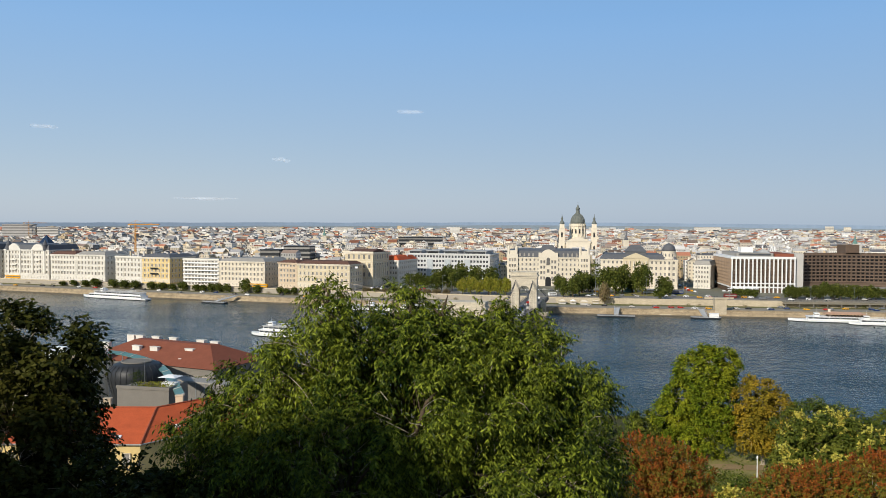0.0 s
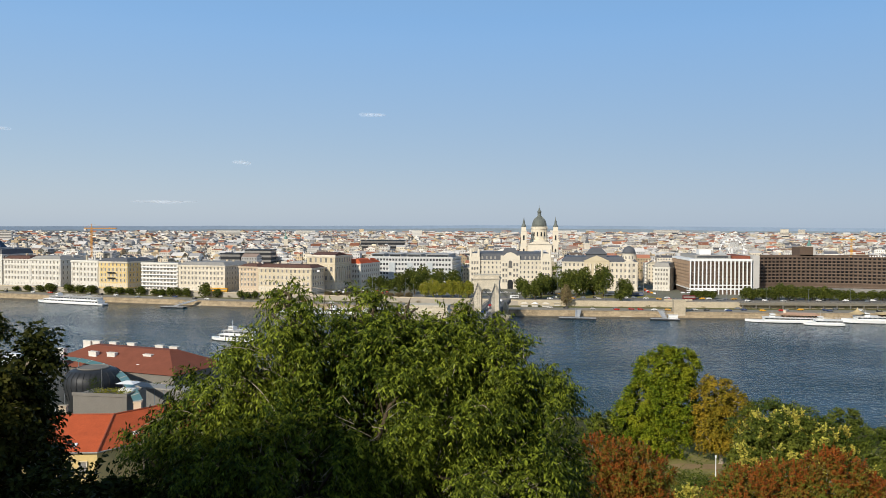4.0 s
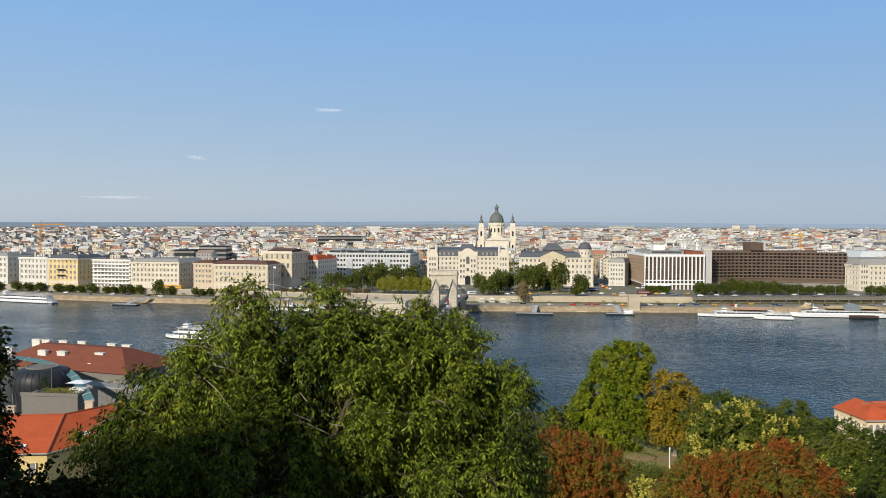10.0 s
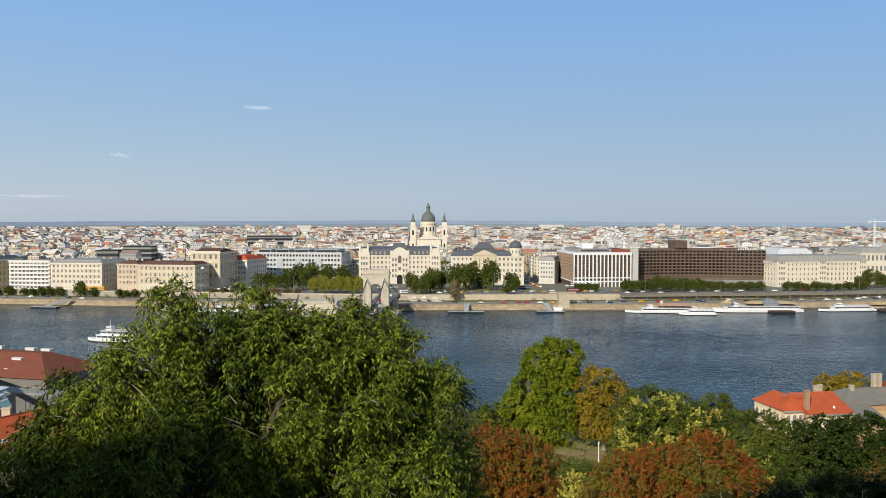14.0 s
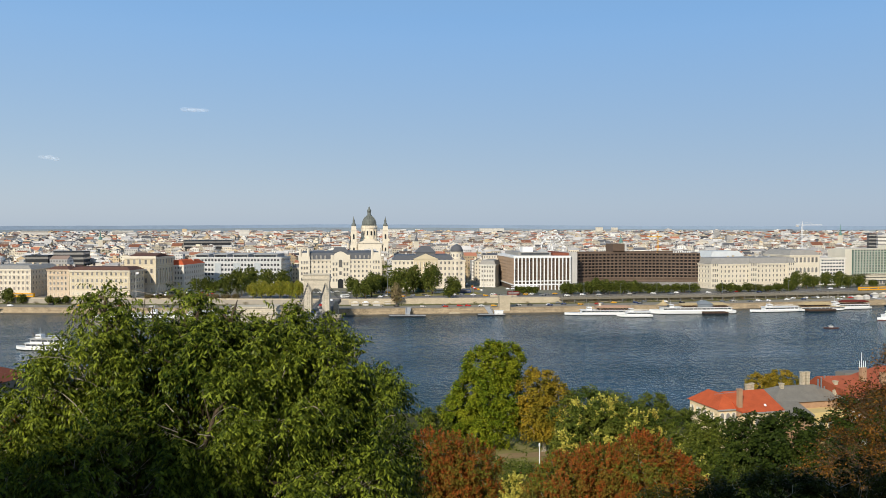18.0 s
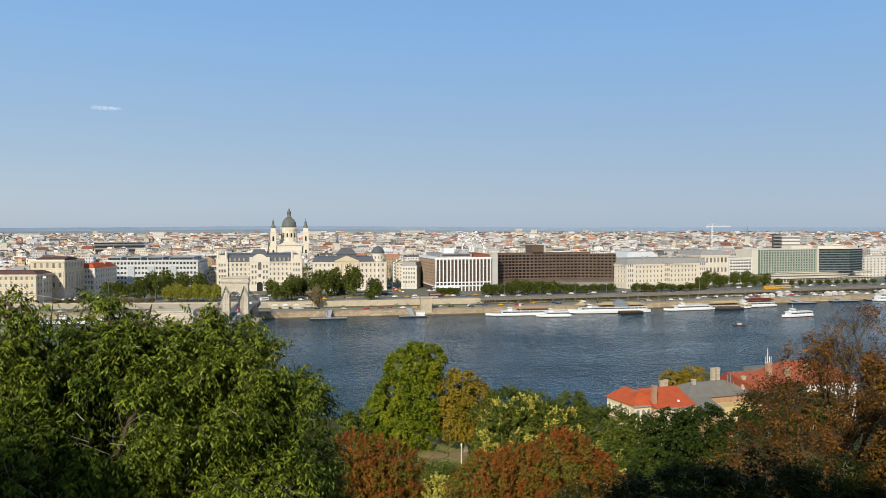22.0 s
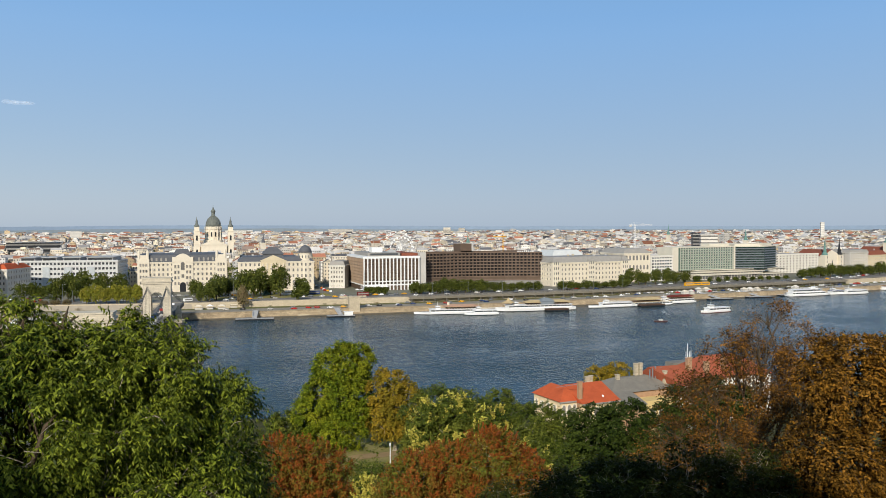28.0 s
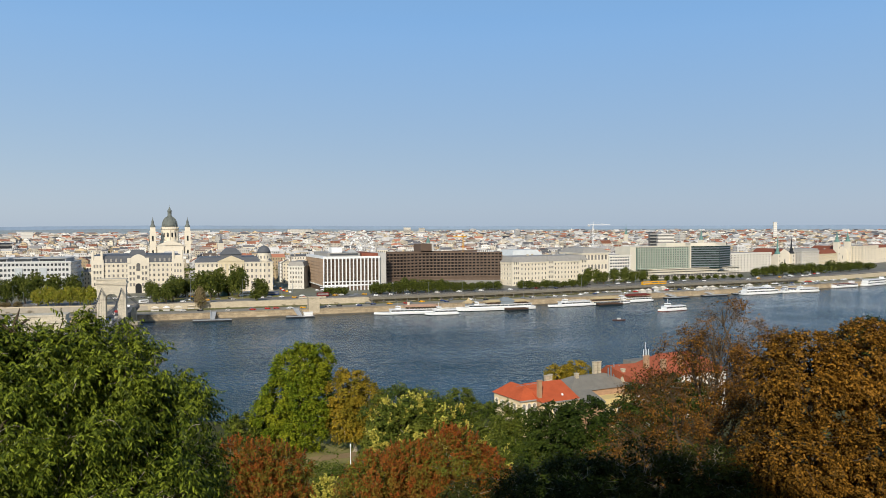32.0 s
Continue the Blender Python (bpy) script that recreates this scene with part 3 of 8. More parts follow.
def house(name, label, a, b, depth, top, wall, roof="hip", roof_mat=ZINC, roof_h=3.5, floors=5, bays=8, side_bays=6, left_bays=0, win_w=1.3, styles=("arch", "gable", "hood", "hood", "plain"),
          trim=None, base=None, category="building", z=8.0, chimneys=4, frame=None, inset=4.5, courses=True, pane=None):
    """A storeyed block with plinth, string courses, cornice, roof, chimneys and windows."""
    w = math.hypot(b[0] - a[0], b[1] - a[1])
    h = top - z
    ob = thing(name, label, category, front(a, b, z))
    trim, base = trim or wall, base or wall
    Geo().box(0, 0, 0, w, depth, h).obj("wall", wall, ob)
    fl = h / floors
    Geo().box(-0.25, -0.25, -0.6, w + 0.25, depth + 0.2, fl * 0.28).obj("plinth", base, ob)
    Geo().box(-0.7, -0.7, h - 0.5, w + 0.7, depth + 0.5, h + 0.25).box(-0.35, -0.35, h - 1.1, w + 0.35, depth + 0.3, h - 0.5).obj("cornice", trim, ob)
    if courses:
        for k in (1, floors - 1):
            Geo().box(-0.22, -0.22, fl * k - 0.2, w + 0.22, depth + 0.2, fl * k + 0.12).obj("string_course", trim, ob)
    if roof == "hip":
        top_part = Geo().hip(-0.5, -0.5, w + 0.5, depth + 0.4, h + 0.25, h + roof_h, inset).obj("roof", roof_mat, ob)
    elif roof == "mansard":
        g = Geo().hip(-0.3, -0.3, w + 0.3, depth + 0.3, h + 0.25, h + roof_h, 1.6)
        top_part = g.hip(1.3, 1.3, w - 1.3, depth - 1.3, h + roof_h, h + roof_h + 1.2, 6).obj("roof", roof_mat, ob)
    elif roof == "flat":
        top_part = Geo().box(0.5, 0.5, h + 0.2, w - 0.5, depth - 0.5, h + 0.45).obj("roof", roof_mat, ob)
        Geo().box(-0.3, -0.3, h + 0.25, w + 0.3, 0.3, h + 1.0).obj("parapet", trim, ob)
    rnd = random.Random(name + label)
    for i in range(chimneys):
        x, y = w * (i + 0.5 + rnd.uniform(-0.3, 0.3)) / chimneys, depth * rnd.uniform(0.35, 0.8)
        Geo().box(x - 0.9, y - 0.5, h + 0.3, x + 0.9, y + 0.5, h + roof_h + 1.2).box(x - 1.05, y - 0.65, h + roof_h + 1.2, x + 1.05, y + 0.65, h + roof_h + 1.45).obj("chimney", rnd.choice([PLASTER["grey"], PLASTER["pink"], STONE]), top_part)
    fr = frame or CREAM_FRAME
    zl = [(fl * k + fl * 0.28, fl * (0.5 if k else 0.45)) for k in range(floors)]
    windows(ob, "front", w, (w,), bays, floors, win_w, zl, fr, 1.2, styles, pane)
    if side_bays:
        windows(ob, "right", depth, (w,), side_bays, floors, win_w, zl, fr, 1.2, styles, pane)
    if left_bays:
        windows(ob, "left", depth, (w,), left_bays, floors, win_w, zl, fr, 1.2, styles, pane)
    if courses:
        # pilasters between the bays, sill courses, dentils and a rusticated ground floor
        g = Geo()
        sides = [(Matrix(), w, bays)] + ([(pose(w, 0, 0, 0, 0, 90), depth, side_bays)] if side_bays else []) + ([(pose(0, depth, 0, 0, 0, -90), depth, left_bays)] if left_bays else [])
        for m, run, nb in sides:
            g.t = m
            step = (run - 2.4) / nb
            for i in range(nb + 1):
                x = 1.2 + step * i
                p = 0.28 if i in (0, nb) else 0.16
                g.box(x - p, -p, fl * 1.04, x + p, 0, h - fl - 0.3)
                g.box(x - p - 0.08, -p - 0.1, h - fl - 0.75, x + p + 0.08, 0, h - fl - 0.25)
            for k in range(2, floors):
                g.box(0.3, -0.13, fl * k + fl * 0.16, run - 0.3, 0, fl * k + fl * 0.2)
            for i in range(int(run / 1.1)):
                g.box(0.4 + 1.1 * i, -0.62, h - 1.5, 0.85 + 1.1 * i, 0, h - 1.1)
            z = fl * 0.3
            while z < fl - 0.6:
                g.box(0.05, -0.09, z, run - 0.05, 0, z + 0.36)
                z += 0.52
        tagged(g.obj("moulding", trim, ob), kind="stuff")
    return ob


P = PLASTER


def cut(a, b, k):
    return a[0] + (b[0] - a[0]) * k, a[1] + (b[1] - a[1]) * k


# palace with two curved gables
palais = house("apartment_palace", "white ornate apartment palace with two curved gables", (-446, 838), (-392, 820), 40, 37.5, P["white"], "mansard", SLATE, 5, 6, 14, 9, styles=("arch", "hood", "hood", "gable", "plain", "arch"), chimneys=3, win_w=1.4)
for c in (13, 43.5):
    n, g = 12, Geo()
    arc = [(c - 8.5 + 17 * i / n, 29.3 + 6.5 * math.sin(math.pi * i / n) ** 0.7) for i in range(n + 1)]
    g.add([(x, -0.9, z) for x, z in arc] + [(x, 1.2, z) for x, z in arc], [tuple(range(n + 1))] + [(i, i + n + 1, i + n + 2, i + 1) for i in range(n)])
    g.box(c - 8.5, -0.9, 6, c - 6.5, 0, 29.3).box(c + 6.5, -0.9, 6, c + 8.5, 0, 29.3)
    g.obj("gable", P["white"], palais)
    Geo().lathe(c + (8 if c > 20 else -8), 0.5, [(2.2, 29), (2.2, 34), (2.6, 34.3), (1.6, 37), (0.1, 40)], 10).obj("turret", SLATE, palais)
    for k in range(3):
        put("balcony", Geo().box(c - 3, -1.6, 9 + 4.8 * k, c + 3, 0, 10.1 + 4.8 * k).mesh("balcony", P["white"]), palais)
house("apartment_palace", "older white corner palace with a pointed dark roof", (-520, 862), (-452, 840), 40, 37, P["white"], "mansard", SLATE, 6, 6, 14, 8, chimneys=3)

house("apartment_house", "white five-storey apartment house with a brown hipped roof", (-389, 817), cut((-389, 817), (-326, 795), 0.47), 34, 33.4, P["white"], "hip", DARK_TILE, 3.2, 5, 8, 0, styles=("plain", "hood", "hood", "hood", "plain"))
house("apartment_house", "white apartment house with a grey zinc roof", cut((-389, 817), (-326, 795), 0.475), (-326, 795), 34, 33.6, P["white"], "hip", ZINC, 3.2, 5, 8, 6, styles=("arch", "hood", "gable", "hood", "plain"))
house("apartment_house", "off-white apartment house with a grey roof and roof terrace", (-314, 790), cut((-314, 790), (-254, 766), 0.49), 36, 32.5, P["white"], "flat", ZINC, 3.4, 5, 7, 0, styles=("plain", "hood", "gable", "hood", "plain"))
yel = house("apartment_house", "yellow apartment house with a black hipped roof and balconies", cut((-314, 790), (-254, 766), 0.495), (-254, 766), 36, 32.6, P["yellow"], "hip", SLATE, 3.2, 5, 7, 7, styles=("arch", "gable", "hood", "hood", "plain"), trim=P["cream"])
for k in (9, 14):
    put("balcony", Geo().box(11, -1.5, k, 20, 0, k + 0.3).box(11, -1.5, k, 20, -1.35, k + 1.2).mesh("balcony", DARK), yel)
# modern infill with bands of balconies
inf = house("modern_apartment_house", "white modern apartment house with continuous balconies", (-240, 762), (-204, 750), 30, 31.6, P["white"], "flat", ZINC, 2, 7, 10, 0, win_w=2.3, styles=("plain",), chimneys=2, courses=False)
for k in range(1, 7):
    put("balcony", Geo().box(0.4, -1.3, 3.37 * k - 0.25, 37.5, 0, 3.37 * k).box(0.4, -1.3, 3.37 * k, 37.5, -1.2, 3.37 * k + 0.85).mesh("balcony", WHITE), inf)
house("apartment_house", "cream palace with regular windows and a grey roof", (-203.5, 750), (-159, 735), 44, 30.5, P["cream"], "hip", ZINC, 3.0, 5, 12, 9, styles=("arch", "gable", "hood", "gable", "plain"))
house("apartment_house", "narrow pinkish stone house beside the academy", (-146, 731), (-128.3, 724), 30, 30.2, P["pink"], "hip", DARK_TILE, 2.6, 5, 5, 0, styles=("arch", "hood", "hood", "hood", "plain"))
# academy: long wing and taller end pavilion
house("academy_wing", "sand-coloured stone academy wing with arched windows", (-128, 724), (-80, 707), 26, 29.7, P["sand"], "hip", DARK_TILE, 2.8, 4, 12, 5, win_w=1.7, styles=("arch", "arch", "arch", "plain"), trim=P["cream"], chimneys=2)
acad = house("academy_pavilion", "tall sand-coloured academy pavilion with columns and cornice", (-88, 742), (-62, 732), 34, 39.3, P["sand"], "flat", DARK_TILE, 3, 4, 5, 6, win_w=2.0, styles=("arch", "arch", "gable", "plain"), trim=P["cream"], chimneys=0)
for i in range(7):
    x = 28.4
    put("column", Geo().lathe(x, 4 + 4.6 * i, [(0.75, 9), (0.6, 10), (0.5, 19.5), (0.8, 20.2)], 8).mesh("column", P["cream"]), acad)
Geo().gable(2, 2, 25, 32, 31.8, 34.5, 0).obj("roof", DARK_TILE, acad)
house("apartment_house", "white palace with a bright red tiled roof", (-60, 768), (-41, 760), 42, 31.3, P["white"], "hip", RED_TILE, 4.0, 5, 7, 9, styles=("arch", "hood", "hood", "hood", "plain"))
# modern office with stepped top
OFFICE_PANEL = mat("pale_grey_panels", (0.56, 0.56, 0.54), 0.8, vary=0.12, scale=0.12)
off = house("office_building", "long white modern office with punched windows and glass bays", (-36, 826), (46, 805), 46, 35.0, OFFICE_PANEL, "flat", ZINC, 2, 6, 26, 12, pane=DARK_GLASS, win_w=2.05, styles=("plain",), frame=WHITE, chimneys=0, courses=False, trim=OFFICE_PANEL)
for x0, x1 in ((2, 14), (20, 32), (38, 52), (58, 80)):
    Geo().box(x0, 2.5, 27, x1, 40, 30.2).box(x0 - 1, 1.5, 30.2, x1 + 1, 42, 30.7).obj("penthouse", PALE_METAL, off)
    put("penthouse_glazing", Geo().box(x0 + 0.5, 2.35, 27.6, x1 - 0.5, 2.5, 29.7).mesh("penthouse_glazing", DARK_GLASS), off)
    put("glass_bay", Geo().box(x0 + 1, -0.9, 5, x0 + 7, 0, 22).mesh("glass_bay", mat("pale_glass", (0.44, 0.47, 0.48), 0.3, vary=0.2)), off)

# Art Nouveau palace at the bridge head
gres = house("grand_palace", "cream Art Nouveau palace with curved central gable and slate mansard", (60, 768), (136, 760), 48, 34.5, P["cream"], "mansard", SLATE, 6.2, 6, 20, 10, win_w=1.5, styles=("arch", "hood", "plain", "hood", "plain", "arch"), trim=P["cream"], chimneys=0)
n = 16
c, half, up, zb = 38, 9, 7.0, 27.0
arc = [(c - half + 2 * half * i / n, zb + up * math.sin(math.pi * i / n) ** 0.8) for i in range(n + 1)]
Geo().add([(x, -0.7, z) for x, z in arc] + [(x, 2.4, z) for x, z in arc], [tuple(range(n + 1)), tuple(range(n + 1, 2 * n + 2))[::-1]] + [(i, i + n + 1, i + n + 2, i + 1) for i in range(n)]).box(c - half, -0.6, 0, c + half, 0, zb).obj("gable", P["cream"], gres)
Geo().box(c - half, -1.1, 26.4, c - half + 2.4, 0, 31).obj("gable_pier", P["cream"], gres)
Geo().box(c + half - 2.4, -1.1, 26.4, c + half, 0, 31).obj("gable_pier", P["cream"], gres)
for k in range(4):
    for dx in (-6.4, -3.6, 3.6, 6.4):
        put("window", window_mesh(1.5, 2.6, "hood", CREAM_FRAME), gres, "", pose(c + dx, -0.62, 6.2 + 5.0 * k))
put("window", window_mesh(3.2, 7.0, "arch", CREAM_FRAME), gres, "tall arched central window", pose(c, -0.72, 19.5))
put("window", window_mesh(2.2, 3.0, "hood", CREAM_FRAME), gres, "", pose(c, -0.62, 12.5))
# flat dark face painted in for the shade of the entrance arch
put("archway", Geo().add([(x, -0.66, z) for x, z in [(c - 2.6, 0), (c + 2.6, 0)] + [(c + 2.6 * math.cos(math.pi * i / 8), 6 + 2.6 * math.sin(math.pi * i / 8)) for i in range(9)]], [tuple(range(11))]).mesh("archway", DARK), gres)
for c in (5, 71):
    Geo().box(c - 5, -1.6, 0, c + 5, 8, 29.5).box(c - 4, -0.8, 29.5, c + 4, 7, 33).lathe(c - 3.6, -0.4, [(1.2, 26), (1.2, 35), (0.9, 36.5), (0.1, 37.5)], 8).lathe(c + 3.6, -0.4, [(1.2, 26), (1.2, 35), (0.9, 36.5), (0.1, 37.5)], 8).obj("corner_tower", P["cream"], gres)
    for k in range(5):
        for dx in (-2.4, 0, 2.4):
            put("window", window_mesh(1.3, 2.4, "hood", CREAM_FRAME), gres, "", pose(c + dx, -1.62, 2.2 + 5.2 * k))
Geo().hip(27, 1.5, 49, 26, 27, 37.5, 6).obj("roof", SLATE, gres)
for i in range(14):
    x = 12 + 4 * i
    if not 26 < x < 50:
        put("dormer", Geo().box(x - 0.8, -0.2, 27.5, x + 0.8, 2.5, 29.8).gable(x - 1, -0.4, x + 1, 2.5, 29.8, 30.7, 0, "y").mesh("dormer", ZINC), gres)

# ministry with pediment and domes
mini = house("ministry", "cream ministry palace with a pediment and corner dome", (143, 746), (209, 733), 52, 34.0, P["cream"], "hip", SLATE, 4.5, 5, 17, 11, win_w=1.5, styles=("arch", "arch", "gable", "hood", "plain"), trim=P["cream"], chimneys=2)
Geo().box(20, -1.4, 0, 42, 10, 27).add([(19, -1.9, 27), (43, -1.9, 27), (31, -1.9, 32), (19, 8, 27), (43, 8, 27), (31, 8, 32)], [(0, 1, 2), (1, 4, 5, 2), (0, 2, 5, 3), (3, 5, 4)]).obj("pediment", P["sand"], mini)
for i in range(6):
    put("column", Geo().lathe(22 + 3.6 * i, -1.9, [(0.8, 11), (0.65, 12), (0.55, 23.5), (0.9, 24.5)], 8).mesh("column", P["cream"]), mini)
    put("window", window_mesh(1.4, 3.2, "arch", CREAM_FRAME), mini, "", pose(22 + 3.6 * i, -1.42, 3))
Geo().box(22, 4, 27, 40, 22, 33).hip(21, 3, 41, 23, 33, 39, 6).obj("roof", SLATE, mini)
Geo().lathe(60, 6, [(6.8, 0), (6.8, 26.4), (7.3, 26.6), (7.3, 27.2), (5.9, 27.4), (5.9, 33), (6.3, 33.2), (6.3, 33.8)], 24).obj("rotunda", P["cream"], mini)
for i in range(5):
    a = radians(-150 + 30 * i)
    for k in range(5):
        put("window", window_mesh(1.3, 2.6, "hood", CREAM_FRAME), mini, "", pose(60 + 6.82 * math.cos(a), 6 + 6.82 * math.sin(a), 1.6 + 5.1 * k, 0, 0, math.degrees(a) + 90))
    put("window", window_mesh(1.2, 2.6, "arch", CREAM_FRAME), mini, "", pose(60 + 5.92 * math.cos(a), 6 + 5.92 * math.sin(a), 29, 0, 0, math.degrees(a) + 90))
Geo().lathe(60, 6, [(6.1, 33.8), (5.8, 35.6), (4.9, 37.8), (3.4, 39.4), (1.6, 40.3), (0.4, 40.9)], 20).obj("dome", SLATE, mini, smooth=True)
house("corner_house", "small pale corner house with a grey mansard roof", (227, 745), (240, 738), 30, 29.0, P["white"], "mansard", ZINC, 4.0, 5, 5, 0, 0, styles=("arch", "hood", "plain", "plain", "plain"))

# hotel with white ribs
BRONZE_GLASS = glass("bronze_glass", (0.05, 0.036, 0.028), 0.2)
RUST_CLADDING = mat("rust_brown_cladding", (0.125, 0.088, 0.064), 0.6, vary=0.18, scale=0.15)


TAN_CLADDING = mat("tan_cladding", (0.30, 0.22, 0.155), 0.7, vary=0.2, scale=0.15)


def ribbed_hotel():
    a, b, z = (245, 699), (297, 693), 8.0
    w, h, d = 52.3, 30.6, 72
    ob = thing("hotel", "modern hotel with white ribs over dark window bays", "hotel", front(a, b, z))
    Geo().box(0.6, 0.9, 0, w - 0.2, d, h - 0.4).obj("wall", RUST_CLADDING, ob)
    Geo().box(-0.4, -0.4, h - 1.8, w + 0.2, d, h).obj("cornice", WHITE, ob)
    Geo().box(-0.3, -0.4, 4.2, w + 0.2, d, 5.4).obj("string_course", WHITE, ob)
    Geo().box(-0.3, -0.4, 7.6, w + 0.2, 2, 8.4).obj("string_course", WHITE, ob)
    nb = 15
    for i in range(nb + 1):
        x = (w - 1.1) * i / nb
        put("rib", Geo().box(x + 0.1, -0.5, 0, x + 1.0, 1, h - 1.5).mesh("rib", WHITE), ob)
    for i in range(18):
        y = 1 + (d - 2) * i / 17
        put("rib", Geo().box(-0.5, y - 0.3, 5, 0.7, y + 0.3, h - 1.5).mesh("rib", TAN_CLADDING), ob)
    for k in range(7):
        put("string_course", Geo().box(-0.2, 1, 7.75 + 2.85 * k, 0.6, d - 1, 8.45 + 2.85 * k).mesh("string_course", TAN_CLADDING), ob)
    step = (w - 1.1) / nb
    hw = (step - 1.5) / 2
    me = Geo().add([(0.1, 0, 0), (hw - 0.12, 0, 0), (hw - 0.12, 0, 1.45), (0.1, 0, 1.45), (hw + 0.12, 0, 0), (2 * hw - 0.1, 0, 0), (2 * hw - 0.1, 0, 1.45), (hw + 0.12, 0, 1.45)], [(0, 1, 2, 3), (4, 5, 6, 7)]).mesh("window", BRONZE_GLASS)
    head = Geo().add([(0, 0, 0), (0.4, 0, 0.65), (step - 1.9, 0, 0.65), (step - 1.5, 0, 0), (step - 1.5, 0, 0.9), (0, 0, 0.9)], [(0, 1, 2, 3, 4, 5)]).mesh("arched_head", WHITE)
    for i in range(nb):
        x = step * i + 1.3
        for k in range(7):
            put("window", me, ob, "", pose(x, 0.85, 8.7 + 2.85 * k))
        put("arched_head", head, ob, "", pose(x, 0.3, h - 2.6))
        put("window", me, ob, "", pose(x, -0.2, 5.6))
    side = Geo().add([(0, 0, 0), (2.9, 0, 0), (2.9, 0, 1.6), (0, 0, 1.6)], [(0, 1, 2, 3)]).mesh("window", glass("side_glass", (0.10, 0.10, 0.10), 0.15))
    for i in range(17):
        for k in range(8):
            put("window", side, ob, "", pose(0.55, d - 1.5 - 4 * i, 5.9 + 2.85 * k, 0, 0, -90))
    Geo().box(6, 8, h, w - 16, d - 6, h + 3).obj("penthouse", ZINC, ob)
    Geo().box(w - 15, 6, h, w, d - 10, h + 2.6).obj("penthouse", BROWN_TILE, ob)
    Geo().box(13, 22, h + 3, 23, 34, h + 7.6).obj("penthouse", WHITE, ob)
    Geo().hip(28, 20, 37, 30, h + 3, h + 6, 4.4).obj("skylight", PALE_METAL, ob)
    put("terrace_glazing", Geo().box(8, 7.8, h + 0.8, w - 18, 8, h + 2.5).mesh("terrace_glazing", DARK_GLASS), ob)
    Geo().box(-3, -4, 3.4, 22, -0.5, 3.9).obj("canopy", WHITE, ob)
    return ob


ribbed_hotel()


# curved brown hotel
UMBER_CLADDING = mat("umber_cladding", (0.165, 0.118, 0.088), 0.6, vary=0.2, scale=0.15)
BRONZE_DARK = glass("dark_bronze_glass", (0.018, 0.014, 0.012), 0.25)


def brown_hotel():
    pts = [Vector(p) for p in ((297.5, 703), (312, 712), (335, 716), (362, 713), (392, 704), (425, 688))]
    ob = thing("hotel", "long brown curved hotel with rows of dark recessed windows", "hotel", pose(0, 0, 8))
    top, back = 32.0, 26
    for k in range(len(pts) - 1):
        a, b = pts[k], pts[k + 1]
        e = (b - a).normalized()
        nrm = Vector((-e.y, e.x))
        Geo().prism([tuple(a), tuple(b), tuple(b + nrm * back), tuple(a + nrm * back)], 0, top).obj("wall", BROWN_PANEL, ob)
        for z in [6.2] + [9.4 + 2.9 * i for i in range(9)]:
            c0, c1 = a - nrm * 0.5, b - nrm * 0.5
            put("parapet_band", Geo().prism([tuple(c0), tuple(c1), tuple(b), tuple(a)], z - 1.15, z - 0.2).mesh("parapet_band", UMBER_CLADDING), ob)
        n = max(2, int((b - a).length / 3.4))
        ang = math.degrees(math.atan2(e.y, e.x))
        me = Geo().box(-1.15, -0.12, 0, 1.15, 0.1, 1.6).mesh("window", BRONZE_DARK)
        fin = Geo().box(-0.2, -0.55, 0, 0.2, 0.1, 23.5).mesh("fin", BROWN_PANEL)
        for i in range(n):
            p = a + (b - a) * ((i + 0.5) / n)
            q = a + (b - a) * (i / n)
            put("fin", fin, ob, "", pose(q.x, q.y, 8.3, 0, 0, ang))
            for f in range(8):
                put("window", me, ob, "", pose(p.x, p.y, 9.3 + 2.9 * f, 0, 0, ang))
        put("lobby_glazing", Geo().prism([tuple(a - nrm * 0.1), tuple(b - nrm * 0.1), tuple(b), tuple(a)], 0.8, 4.6).mesh("lobby_glazing", GLASS), ob)
    Geo().box(298.6, 695.5, 0, 304.6, 724, 33.5).obj("stair_tower", P["grey"], ob, "bare pale concrete stair tower")
    Geo().box(353, 722, 32, 365, 738, 40.5).obj("penthouse", BROWN_PANEL, ob)
    Geo().box(365, 722, 32, 367, 738, 40.5).obj("penthouse", P["grey"], ob)
    Geo().box(318, 722, 32, 424, 727, 33.2).obj("penthouse", BROWN_PANEL, ob)
    for i in range(8):
        put("sign_mark", Geo().box(403 + 1.9 * i, 698.0 - 0.85 * i, 32.3, 404.3 + 1.9 * i, 698.2 - 0.85 * i, 33.6).mesh("sign_mark", WHITE), ob)
    return ob


brown_hotel()

h1 = house("apartment_palace", "long pale stone palace with a grey mansard roof and corner pavilions", (424, 668), (514, 670), 40, 30.2, P["cream"], "hip", ZINC, 5.5, 5, 22, 0, 8, win_w=1.4, styles=("arch", "hood", "gable", "hood", "plain"), chimneys=5)
for c in (4, 45, 86):
    Geo().box(c - 4.5, -0.9, 0, c + 4.5, 1, 23.2).obj("pavilion", P["cream"], h1)
    Geo().hip(c - 4.9, -1.4, c + 4.9, 9, 22.8, 27.6, 3).obj("roof", ZINC, h1)
    for k in range(5):
        for dx in (-2.2, 0, 2.2):
            put("window", window_mesh(1.3, 2.3, "hood", CREAM_FRAME), h1, "", pose(c + dx, -0.92, 1.6 + 4.7 * k))
